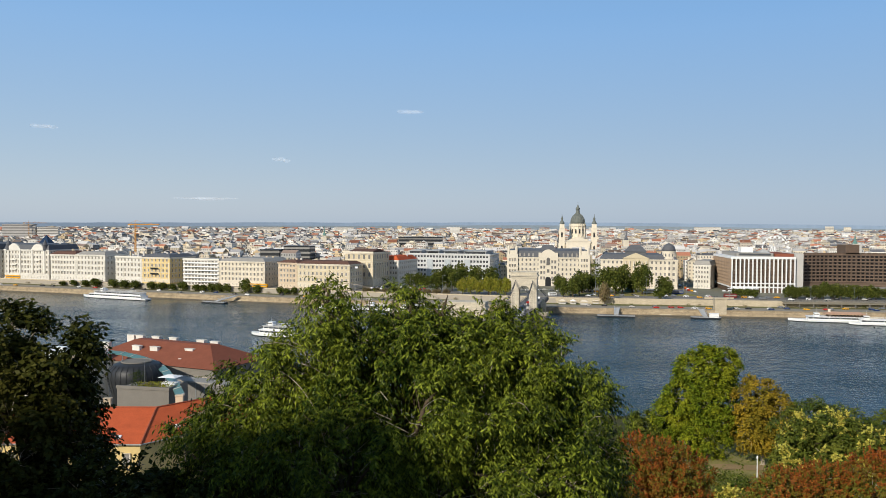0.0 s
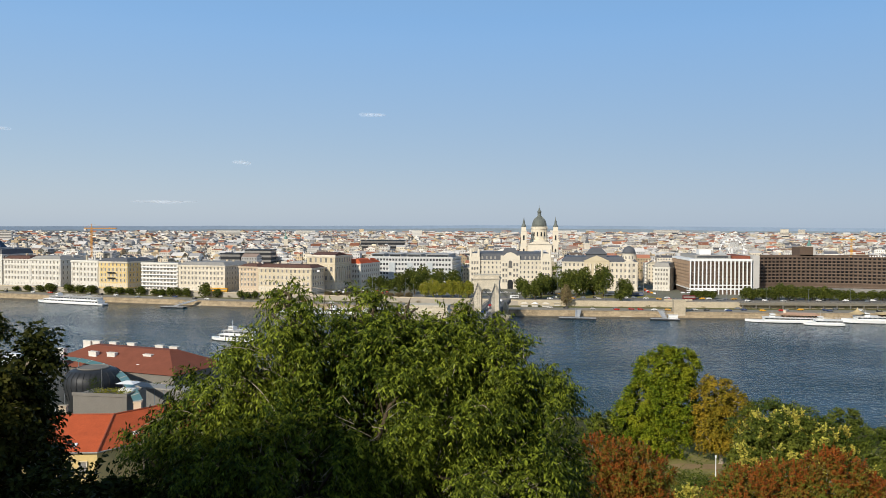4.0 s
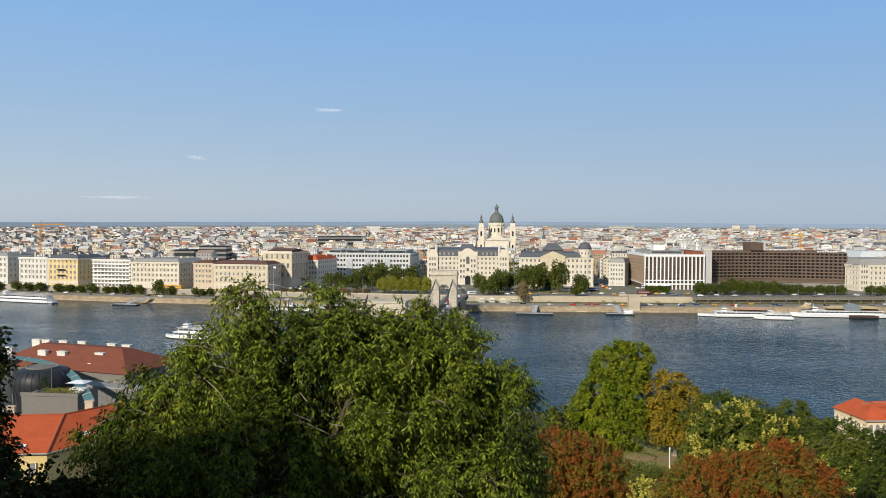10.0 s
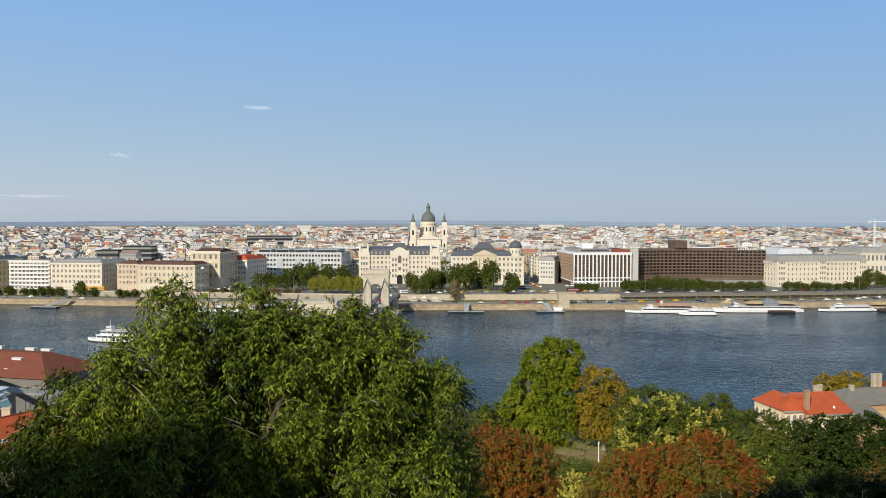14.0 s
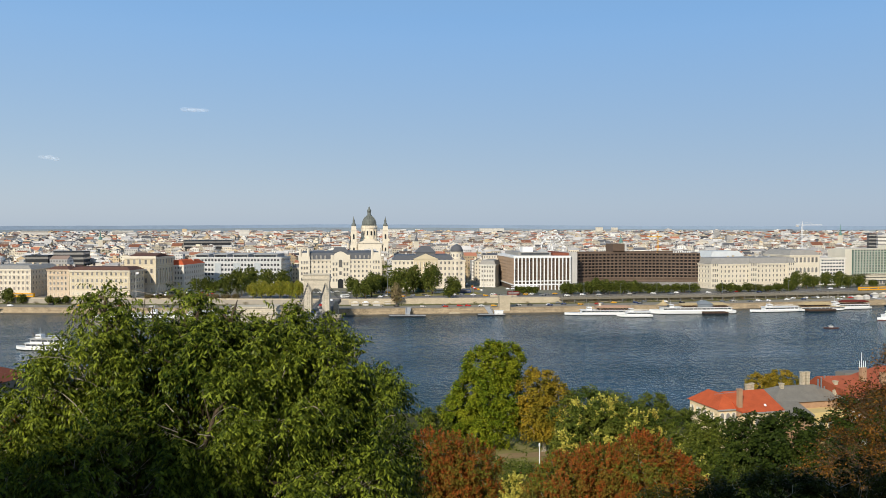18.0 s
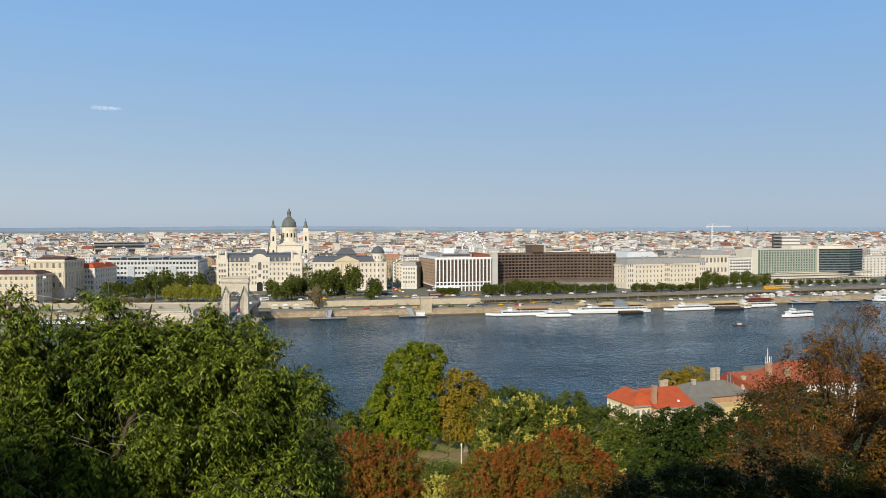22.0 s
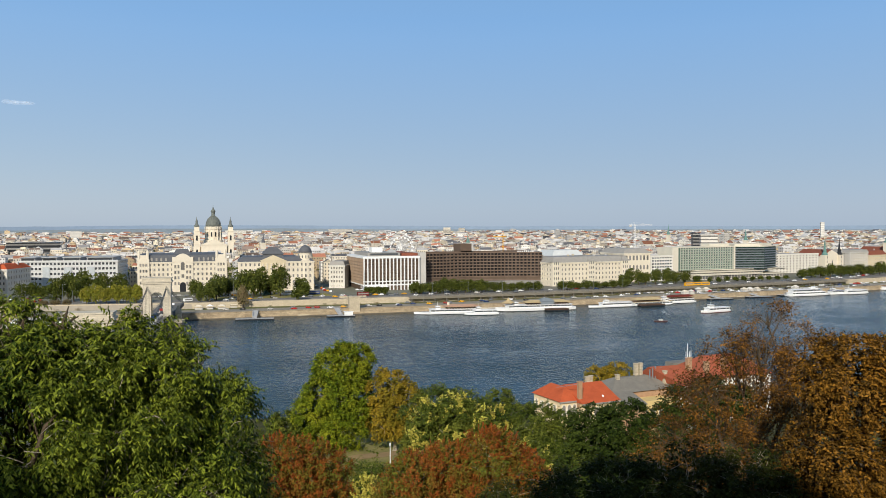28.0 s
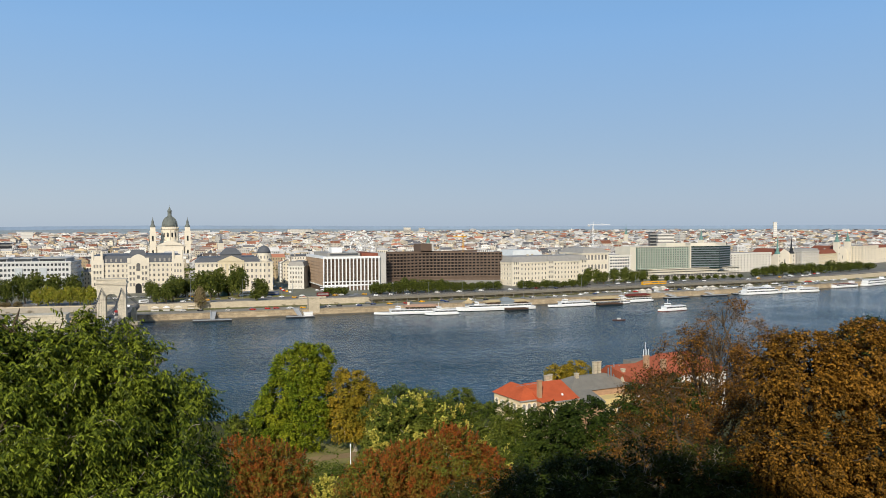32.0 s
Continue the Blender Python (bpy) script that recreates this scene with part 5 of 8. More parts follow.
def far_town():
    rnd = random.Random(11)
    walls, roofs, uvs = {k: [] for k in range(5)}, {k: [] for k in range(5)}, {k: [] for k in range(5)}
    bands = [(12, 3, 830, 1450), (14, 4, 1440, 2150), (17, 5, 2150, 3100), (22, 8, 3100, 4550)]
    for cell, jit, r0, r1 in bands:
        n = int(r1 / cell)
        turn = -0.14
        for i in range(-n, n + 1):
            for j in range(0, n + 1):
                u, v = i * cell + rnd.uniform(-jit, jit), j * cell * 1.55 + rnd.uniform(-jit, jit) * 1.5
                x, y = u * math.cos(turn) - v * math.sin(turn), u * math.sin(turn) + v * math.cos(turn)
                r = math.hypot(x, y)
                if y < 100 or not r0 < r < r1:
                    continue
                az = math.degrees(math.atan2(-x, y))
                if not -60 < az < 32:
                    continue
                s = y - quay(x)
                if s < 205 or (cell < 20 and s < 250 and rnd.random() < 0.5):
                    continue
                if 150 < x < 232 and 1145 < y < 1215:
                    continue
                # streets and squares stay open
                if (i % 5 == 0 and cell < 30) or (j % 4 == 0 and cell < 30 and rnd.random() < 0.7) or rnd.random() < 0.08:
                    continue
                if noise.noise((x / 260, y / 260, 5)) > 0.52:
                    continue
                w, d = cell * rnd.uniform(0.7, 1.5), cell * rnd.uniform(0.75, 1.4)
                base = 7.9 + rise(x, y)
                h = rnd.gauss(16.0, 4.0) if r < 2150 else rnd.gauss(14.0, 4.6)
                h = min(max(6, h), 25)
                if rnd.random() < 0.015 and r > 1700:
                    h *= rnd.uniform(1.2, 1.7)
                a = turn + rnd.choice([0, 0, 0, math.pi / 2]) + rnd.uniform(-0.06, 0.06) + 0.25 * noise.noise((x / 500, y / 500, 1))
                ca, sa = math.cos(a), math.sin(a)
                k = rnd.choices(range(5), (4, 3, 4, 2, 2))[0]
                q, c = wall_quads(-w / 2, -d / 2, w / 2, d / 2, base - 4, base + h, ca, sa, x, y)
                walls[k] += q
                for L in (w, d, w, d):
                    nu, nv = max(1, round(L / 2.9)), max(1, round((h + 4) / 3.7))
                    uvs[k] += [(0, 0), (nu, 0), (nu, nv), (0, nv)]
                kind = rnd.random()
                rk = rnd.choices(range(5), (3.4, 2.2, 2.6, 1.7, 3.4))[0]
                top = base + h
                if kind < 0.62 and h < 27:
                    rh = min(w, d) * rnd.uniform(0.14, 0.32)
                    (ax, ay), (bx, by), (cx, cy), (dx, dy) = c
                    if w >= d:
                        e0, e1 = ((ax + dx) / 2, (ay + dy) / 2, top + rh), ((bx + cx) / 2, (by + cy) / 2, top + rh)
                        roofs[rk] += [[(ax, ay, top), (bx, by, top), e1, e0], [(cx, cy, top), (dx, dy, top), e0, e1]]
                        walls[k] += [[(bx, by, top), (cx, cy, top), e1, e1], [(dx, dy, top), (ax, ay, top), e0, e0]]
                    else:
                        e0, e1 = ((ax + bx) / 2, (ay + by) / 2, top + rh), ((cx + dx) / 2, (cy + dy) / 2, top + rh)
                        roofs[rk] += [[(bx, by, top), (cx, cy, top), e1, e0], [(dx, dy, top), (ax, ay, top), e0, e1]]
                        walls[k] += [[(ax, ay, top), (bx, by, top), e0, e0], [(cx, cy, top), (dx, dy, top), e1, e1]]
                    uvs[k] += [(0, 0)] * 8
                else:
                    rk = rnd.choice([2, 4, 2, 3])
                    roofs[rk].append([(p[0], p[1], top) for p in c])
                    q, c2 = wall_quads(-w * 0.2, -d * 0.2, w * 0.15, d * 0.2, top, top + 2.6, ca, sa, x, y)
                    walls[k] += q
                    roofs[rk].append([(p[0], p[1], top + 2.6) for p in c2])
                    uvs[k] += [(0, 0)] * 16
                if r < 1900:
                    for _ in range(2):
                        u0, v0 = rnd.uniform(-w * 0.4, w * 0.4), rnd.uniform(-d * 0.3, d * 0.3)
                        q, c2 = wall_quads(u0 - 0.7, v0 - 0.5, u0 + 0.7, v0 + 0.5, top, top + rnd.uniform(2, 4), ca, sa, x, y)
                        k2 = rnd.choice([0, 1, 2, 4])
                        walls[k2] += q
                        uvs[k2] += [(0, 0)] * 16
    ob = thing("distant_city", "sea of pale houses with red, brown and grey roofs to the horizon", "city", pose(0, 0, 0), kind="stuff")
    for k in range(5):
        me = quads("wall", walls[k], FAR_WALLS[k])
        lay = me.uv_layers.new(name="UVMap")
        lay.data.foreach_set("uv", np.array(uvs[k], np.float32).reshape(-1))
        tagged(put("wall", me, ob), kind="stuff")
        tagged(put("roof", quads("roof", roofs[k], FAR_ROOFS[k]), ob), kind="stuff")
    return ob


far_town()


def town_trees():
    """Green courtyards and parks between the far houses."""
    rng = np.random.default_rng(31)
    pts = []
    while len(pts) < 20000:
        r, az = 850 + 3800 * rng.random() ** 1.1, radians(rng.uniform(-59, 31))
        x, y = -math.sin(az) * r, math.cos(az) * r
        if y - quay(x) < 205 or (noise.noise((x / 260, y / 260, 5)) < 0.38 and rng.random() < 0.72):
            continue
        c = np.array([x, y, 8 + rise(x, y)])
        w = 4 + 0.0022 * r
        for _ in range(6):
            pts.append(c + rng.normal(0, 1, 3) * np.array([w, w, 2.5]) + np.array([0, 0, 12]))
    pts = np.array(pts)
    q = spray_leaves(rng, pts, unit(rng.normal(0, 1, pts.shape) + np.array([0, 0, 0.5])), 4, 4.0, 0.3, 2.6, 2.0)
    return tagged(new("town_trees", quads("town_trees", q, LEAF["far"])), "dark green trees in the courtyards and parks of the town", "trees", kind="stuff")


town_trees()

# ---- landmarks over the roofs ----
def slab(name, label, x, y, turn, w, d, top, wall, bands=0, band_mat=None, category="building", base=7.9):
    ob = thing(name, label, category, pose(x, y, base, 0, 0, turn))
    Geo().box(-w / 2, -d / 2, 0, w / 2, d / 2, top - base).obj("wall", wall, ob)
    Geo().box(-w / 2 - 0.4, -d / 2 - 0.4, top - base, w / 2 + 0.4, d / 2 + 0.4, top - base + 0.8).obj("parapet", wall, ob)
    for k in range(bands):
        z = (top - base) * (k + 0.45) / bands
        put("window_band", Geo().box(-w / 2 - 0.08, -d / 2 - 0.08, z, w / 2 + 0.08, d / 2 + 0.08, z + (top - base) / bands * 0.42).mesh("window_band", band_mat or GLASS), ob)
    return ob


slab("office_block", "dark glass office block behind the waterfront", -165, 950, -8, 30, 22, 38.5, DARK, 6)
slab("office_block", "lower dark office block beside it", -192, 930, -8, 22, 20, 35, DARK, 5)
slab("office_block", "long dark-roofed exchange building over the roofs", -40, 1500, -3, 78, 40, 40, DARK, 5)
slab("tower_block", "pale residential tower far across the plain", 43, 3000, 0, 36, 20, 51, P["white"], 8, P["grey"], base=14)
slab("tower_block", "white slab tower standing on the skyline", 1978, 1687, -40, 10, 10, 72, P["white"], 10, P["grey"], base=10)
slab("office_block", "large pale office block beside a crane", -1004, 1957, 20, 70, 40, 59, P["grey"], 8)
slab("office_block", "smaller pale office block next to it", -945, 1975, 20, 46, 40, 52, P["white"], 7)
slab("office_block", "blue-glass office tower behind the hotels", 905, 1010, -30, 10, 14, 53, DARK, 9)
slab("office_block", "white office block behind the glass hotel", 940, 1020, -30, 26, 18, 50, P["white"], 8)
slab("department_store", "long dark flat roof behind the cream block", 800, 800, -4, 60, 30, 41, DARK, 3)
slab("tower_block", "cream double tower block on the plain", 1500, 3200, -25, 30, 22, 58, P["cream"], 9, base=14)
slab("tower_block", "cream residential tower on the plain", 1560, 3180, -25, 26, 22, 56, P["cream"], 9, base=14)
slab("tower_block", "pale housing slab on the plain", -700, 3300, 10, 90, 20, 47, P["white"], 7, base=14)
slab("tower_block", "pale housing slab near the horizon", -420, 3500, 5, 80, 20, 46, P["white"], 7, base=15)
slab("tower_block", "pale housing block near the horizon", 700, 3700, -8, 90, 24, 48, P["white"], 7, base=15)
slab("tower_block", "long pale housing slab on the horizon", 1250, 3900, -15, 120, 24, 51, P["white"], 7, base=16)
pyr = thing("glass_pyramid", "dark glass pyramid roof over the white palace", "roof", pose(-416, 865, 32, 0, 0, -18))
Geo().hip(-14, -10, 14, 10, 0, 20, 14).obj("roof", glass("blue_glass", (0.02, 0.035, 0.07), 0.1), pyr)


def crane(label, x, y, h, jib, turn, paint, base=7.9):
    ob = thing("tower_crane", label, "crane", pose(x, y, base, 0, 0, turn))
    g = Geo()
    for sx in (-0.9, 0.9):
        for sy in (-0.9, 0.9):
            g.box(sx - 0.16, sy - 0.16, 0, sx + 0.16, sy + 0.16, h)
    k = int(h / 2.4)
    for i in range(k):
        z = h * i / k
        g.tube([(-0.9, -0.9, z), (0.9, -0.9, z + h / k)], [0.12, 0.12], 4).tube([(0.9, 0.9, z), (-0.9, 0.9, z + h / k)], [0.12, 0.12], 4)
    g.obj("mast", paint, ob)
    Geo().box(-jib * 0.3, -0.7, h, jib, 0.7, h + 1.1).obj("jib", paint, ob)
    Geo().tube([(0, 0, h + 1), (0, 0, h + 6)], [0.5, 0.2], 4).obj("tower_head", paint, ob)
    Geo().tube([(-jib * 0.28, 0, h + 1), (0, 0, h + 6), (jib * 0.8, 0, h + 1)], [0.12] * 3, 4).obj("stay", paint, ob)
    Geo().box(-jib * 0.3, -1, h - 2.4, -jib * 0.2, 1, h).obj("counterweight", P["grey"], ob)
    return ob


ORANGE = mat("crane_orange", (0.50, 0.22, 0.03), 0.5, vary=0.1)
crane("orange tower crane over the old town", -402, 1077, 54, 34, -10, ORANGE)
crane("orange tower crane beside pale offices", -975, 1940, 54, 40, 35, ORANGE)
crane("white tower crane over the roofs", 922, 1183, 58, 45, 10, WHITE)
crane("yellow tower crane amid the old town", 560, 1010, 42, 22, 100, YELLOW)

wheel = thing("ferris_wheel", "white ferris wheel rising over the roofs", "ferris wheel", pose(463, 1161, 7.9, 0, 0, -22))
n = 36
Geo().tube([(22 * math.cos(2 * math.pi * i / n), 0, 26 + 22 * math.sin(2 * math.pi * i / n)) for i in range(n + 1)], [0.35] * (n + 1), 4).obj("rim", WHITE, wheel)
for i in range(18):
    a = 2 * math.pi * i / 18
    put("spoke", Geo().tube([(0, 0, 26), (22 * math.cos(a), 0, 26 + 22 * math.sin(a))], [0.16, 0.16], 4).mesh("spoke", WHITE), wheel)
    put("cabin", Geo().box(-0.9, -0.9, -1.2, 0.9, 0.9, 0.9).mesh("cabin", WHITE), wheel, "", pose(23.2 * math.cos(a), 0, 26 + 23.2 * math.sin(a)))
for s in (-1, 1):
    put("support", Geo().tube([(s * 9, 3, 0), (0, 0.6, 26)], [0.5, 0.4], 5).mesh("support", WHITE), wheel)

for x, y, h, m, lab in ((620, 1240, 47, COPPER, "slender church spire amid the roofs"), (300, 1350, 50, SLATE, "small church tower amid the roofs"), (-230, 1600, 52, COPPER, "green-capped church tower amid the roofs"), (1180, 1400, 60, COPPER, "twin-capped church tower in the old town"),
                        (-560, 1400, 46, SLATE, "dark-capped church tower in the old town"), (1020, 1020, 52, COPPER, "slim copper spire in the old town")):
    ch = thing("church_tower", lab, "church", pose(x, y, 7.9, 0, 0, 12))
    Geo().box(-3.4, -3.4, 0, 3.4, 3.4, h * 0.62).box(-3.8, -3.8, h * 0.6, 3.8, 3.8, h * 0.63).obj("tower", P["pale"], ch)
    Geo().lathe(0, 0, [(3.6, h * 0.63), (2.8, h * 0.7), (1.2, h * 0.76), (0.9, h * 0.84), (0.1, h)], 8).obj("spire", m, ch)


# ---- small fair-weather clouds ----
def cloud_material():
    mt = bpy.data.materials.new("cloud_white")
    mt.use_nodes = True
    nt = mt.node_tree
    nt.nodes.clear()
    N, K = nt.nodes.new, nt.links.new
    out, mix, tr, df, em, ad = N("ShaderNodeOutputMaterial"), N("ShaderNodeMixShader"), N("ShaderNodeBsdfTransparent"), N("ShaderNodeBsdfDiffuse"), N("ShaderNodeBsdfTranslucent"), N("ShaderNodeAddShader")
    df.inputs[0].default_value, em.inputs[0].default_value = (0.85, 0.85, 0.85, 1), (0.5, 0.5, 0.5, 1)
    mix.inputs[0].default_value = 0.085
    K(df.outputs[0], ad.inputs[0]), K(em.outputs[0], ad.inputs[1]), K(tr.outputs[0], mix.inputs[1]), K(ad.outputs[0], mix.inputs[2]), K(mix.outputs[0], out.inputs[0])
    return mt


CLOUD = cloud_material()
for ci, (x, y, z, w, h, k) in enumerate(((-188, 4596, 682, 140, 30, 4), (-884, 4514, 409, 90, 28, 3), (-2002, 4142, 541, 130, 26, 4), (-1267, 4422, 193, 300, 20, 4))):
    cr = random.Random(ci + 40)
    bm = bmesh.new()
    for i in range(k):
        t = -0.85 + 1.7 * (i + 0.5) / k + cr.uniform(-0.1, 0.1)
        m = Matrix.Translation((t * w * 0.5, 0, cr.gauss(0, 0.12) * h)) @ Matrix.Diagonal((w * cr.uniform(0.14, 0.30), 14, h * cr.uniform(0.3, 0.55) * (1.15 - t * t), 1))
        bmesh.ops.create_icosphere(bm, subdivisions=2, radius=1, matrix=m)
    me = bpy.data.meshes.new("cloud")
    bm.to_mesh(me)
    bm.free()
    me.materials.append(CLOUD)
    me.polygons.foreach_set("use_smooth", [True] * len(me.polygons))
    ob = tagged(new("cloud", me), "small thin white cloud in a clear sky", "cloud", "clouds", "structure")
    ob.matrix_basis = pose(x, y, z, 0, 0, math.degrees(math.atan2(-x, y)))

# ---- life on the Pest bank ----
def far_tree_mesh(seed, leafmat, h, w, conical=0.0, n=800):
    """A crown of several leafy masses round a leaning core, with gaps between them."""
    rng = np.random.default_rng(seed)
    lobes = [(0, 0, 0.0, 0.62)]
    for i in range(8):
        a = 2.4 * i + rng.uniform(-0.5, 0.5)
        z = -0.62 + 1.4 * i / 7
        k = (0.62 * math.sqrt(max(0.05, 1 - z * z))) * (1 - conical * (z * 0.5 + 0.5))
        lobes.append((k * math.cos(a), k * math.sin(a), z * 0.72, rng.uniform(0.34, 0.5) * (1 - 0.55 * conical * (z * 0.5 + 0.5))))
    lobes = np.array(lobes)
    pick = rng.choice(len(lobes), n, p=lobes[:, 3] ** 2 / (lobes[:, 3] ** 2).sum())
    d = unit(rng.normal(0, 1, (n, 3)) + np.array([0, 0, 0.25]))
    r = 0.65 + 0.42 * rng.random((n, 1)) ** 0.5
    p = lobes[pick, :3] + d * r * lobes[pick, 3:]
    p = p * np.array([w / 2, w / 2, h * 0.44]) + np.array([0, 0, h * 0.56])
    return quads("crown", spray_leaves(rng, p, unit(d + rng.normal(0, 0.4, (n, 3))), 5, 0.10 * h, 0.3, 0.062 * h, 0.052 * h), leafmat)


FAR_TREE = {}
for kind, leafmat, seeds, cone in (("dark", "far", (1, 2, 3), 0.0), ("light", "far_light", (4, 5), 0.0), ("dry", "far_dry", (6,), 0.3), ("fir", "far", (8,), 0.75)):
    FAR_TREE[kind] = [far_tree_mesh(s, LEAF[leafmat], 10, 9, cone) for s in seeds]
TRUNK = Geo().tube([(0, 0, -1), (0.1, 0, 2), (0, 0.1, 5.5)], [0.45, 0.32, 0.12], 7).mesh("trunk", BARK)


def far_tree(x, y, z, h, w, kind, label, group):
    rnd = random.Random(int(x * 31 + y * 7))
    ob = thing("tree", label, "tree", pose(x, y, z, 0, 0, rnd.uniform(0, 360)) @ Matrix.Diagonal((w / 9 * rnd.uniform(0.85, 1.15), w / 9, h / 10 * rnd.uniform(0.82, 1.1), 1)), group)
    put("trunk", TRUNK, ob)
    tagged(put("crown", rnd.choice(FAR_TREE[kind]), ob), kind="stuff")
    return ob


ROWS = [
    ("light", "yellow-green plane tree on the quay", "plane trees by the bridge", 8, [(16, 673, 15, 9), (23, 671, 15.2, 9), (30, 669, 14.4, 9), (37, 667, 15.4, 9), (44, 664, 15.5, 9), (51, 662, 14, 9)]),
    ("dark", "dark green tree on the square", "trees on the square", 8, [(4, 755, 20, 14), (17, 751, 21, 14), (30, 747, 19, 14), (43, 743, 20, 14), (-30, 746, 12, 10), (-22, 743, 12.8, 10), (-14, 741, 12, 10), (-4, 697, 21, 13), (8, 700, 22, 12)]),
    ("dark", "tall dark green park tree", "trees before the ministry", 8, [(103, 650, 18, 11), (110, 662, 17, 12), (117, 690, 18, 14), (126, 700, 17, 13), (134, 682, 20, 13), (142, 678, 24, 15), (150, 686, 22, 13), (160, 694, 18, 12), (164, 676, 24, 17), (182, 668, 14, 11), (99, 698, 13, 11), (168, 635, 8.5, 10), (185, 690, 15, 12), (131, 664, 9, 8)]),
    ("fir", "pointed dark conifer on the park edge", "", 8, [(96, 652, 19, 7)]),
    ("dry", "half-bare brownish tree on the quay", "", 4.2, [(124, 628, 17, 9)]),
    ("dark", "clipped green tree before the hotel", "trees along the corso", 8, [(233, 653, 6.9, 6), (237, 653, 6.5, 6), (242, 652, 6.9, 6), (247, 652, 6.2, 6), (271, 643, 9, 8), (277, 642, 9, 8), (284, 642, 10, 8), (291, 641, 11, 9), (297, 641, 11.5, 9), (304, 640, 12, 9), (310, 640, 11, 9), (317, 639, 10.5, 9), (323, 639, 9.5, 8), (330, 638, 10, 8)]),
    ("dark", "green round-crowned promenade tree", "trees along the corso", 8, [(336, 638, 8.4, 8), (344, 637, 8.2, 8), (352, 636, 8.5, 8), (361, 636, 7.8, 8), (369, 635, 8.2, 8), (378, 635, 7.4, 8), (387, 635, 7.9, 8), (408, 628, 7, 8), (417, 628, 7.2, 8), (426, 628, 6.5, 8), (436, 628, 7.4, 8), (445, 627, 6.8, 8), (455, 627, 6.2, 8), (465, 627, 7, 8), (475, 627, 6.4, 8)]),
    ("dark", "olive green tree in the hall garden", "trees by the concert hall", 8, [(488, 644, 10, 9), (496, 644, 15, 11), (507, 644, 14, 10)]),
    ("dark", "dark tree in the hall garden", "trees by the concert hall", 8, [(518, 648, 13, 10), (529, 646, 15, 10), (540, 643, 14.7, 11), (551, 643, 13, 11), (563, 643, 12, 11), (583, 648, 7, 8)]),
    ("dark", "small green tree before the glass hotel", "trees before the glass hotel", 8, [(593, 640, 5.8, 6), (604, 640, 5.2, 6), (615, 640, 5.5, 6), (627, 640, 4.9, 6), (638, 640, 5.2, 6), (650, 640, 4.4, 6), (661, 640, 5, 6), (673, 640, 4.6, 6), (685, 640, 4.4, 6), (697, 640, 5, 6)]),
    ("dark", "dense dark tree on the far promenade", "trees on the far promenade", 8, [(728, 646, 9, 10), (742, 646, 12, 12), (754, 645, 15, 13), (771, 646, 15, 13), (788, 647, 14.4, 13), (805, 649, 14, 13), (823, 650, 14.6, 14), (841, 651, 13.2, 13), (861, 654, 13.7, 14), (883, 657, 12.2, 14), (905, 661, 12.6, 14), (928, 665, 11, 14), (952, 668, 10.4, 14)]),
    ("dark", "low bushy tree at the foot of the quay wall", "bushes on the quay", 4.2, [(-366, 792, 5.2, 7), (-353, 787, 6.5, 8), (-340, 782, 6.4, 9), (-328, 777, 8.8, 10), (-308, 769, 7.8, 9), (-296, 764, 8.1, 10), (-284, 759, 8.3, 10), (-266, 752, 7.2, 9), (-255, 748, 7.5, 9), (-245, 744, 6.8, 9), (-234, 740, 8, 9)]),
    ("dark", "green bushy tree below the quay wall", "bushes on the quay", 4.2, [(-220, 735, 7.8, 7), (-213, 732, 6.9, 7), (-205, 729, 8.2, 7), (-198, 727, 7.3, 7), (-190, 724, 8.5, 7), (-172, 717, 13.4, 9), (-161, 714, 7.7, 7), (-140, 706, 6.7, 6), (-134, 704, 5.9, 6), (-127, 702, 7, 6)]),
    ("dry", "brownish bush along the promenade", "bushes on the promenade", 8, [(-64, 688, 3.4, 8), (-55, 686, 3.8, 8), (-47, 683, 4.2, 8), (-38, 680, 4.4, 8), (-30, 678, 4.0, 8), (-22, 675, 4.4, 8), (-13, 672, 4.6, 8), (-5, 670, 5, 8), (3, 667, 4.5, 8)]),
]
for kind, label, group, z, rows in ROWS:
    for x, y, h, w in rows:
        full = 1.22 if "corso" in group else 1.0
        far_tree(x, y, z, h * (1 + (full - 1) * 0.5), w * full, kind, label, group)


# cars: body, cabin glass, wheels
def car(label, paint, x, y, z, turn, long=4.3, high=1.45, group=""):
    ob = thing("car", label, "car", pose(x, y, z, 0, 0, turn), group)
    w = 0.88
    prof = [(-long / 2, 0.3), (long / 2, 0.3), (long / 2, 0.75), (long * 0.28, 0.9), (long * 0.14, high), (-long * 0.3, high), (-long * 0.46, 0.95), (-long / 2, 0.85)]
    n = len(prof)
    shell = Geo().add([(a, -w, b) for a, b in prof] + [(a, w, b) for a, b in prof], [tuple(range(n)), tuple(range(n, 2 * n))[::-1]] + [(i, i + n, (i + 1) % n + n, (i + 1) % n) for i in range(n)])
    shell = shell.obj("body", paint, ob)
    put("side_window", Geo().box(-long * 0.32, -w - 0.02, 0.93, long * 0.16, w + 0.02, high - 0.12).mesh("side_window", GLASS), shell)
    for a in (-0.31, 0.31):
        for s in (-1, 1):
            put("wheel", WHEEL, ob, "", pose(a * long, s * 0.8, 0.32))
    return ob


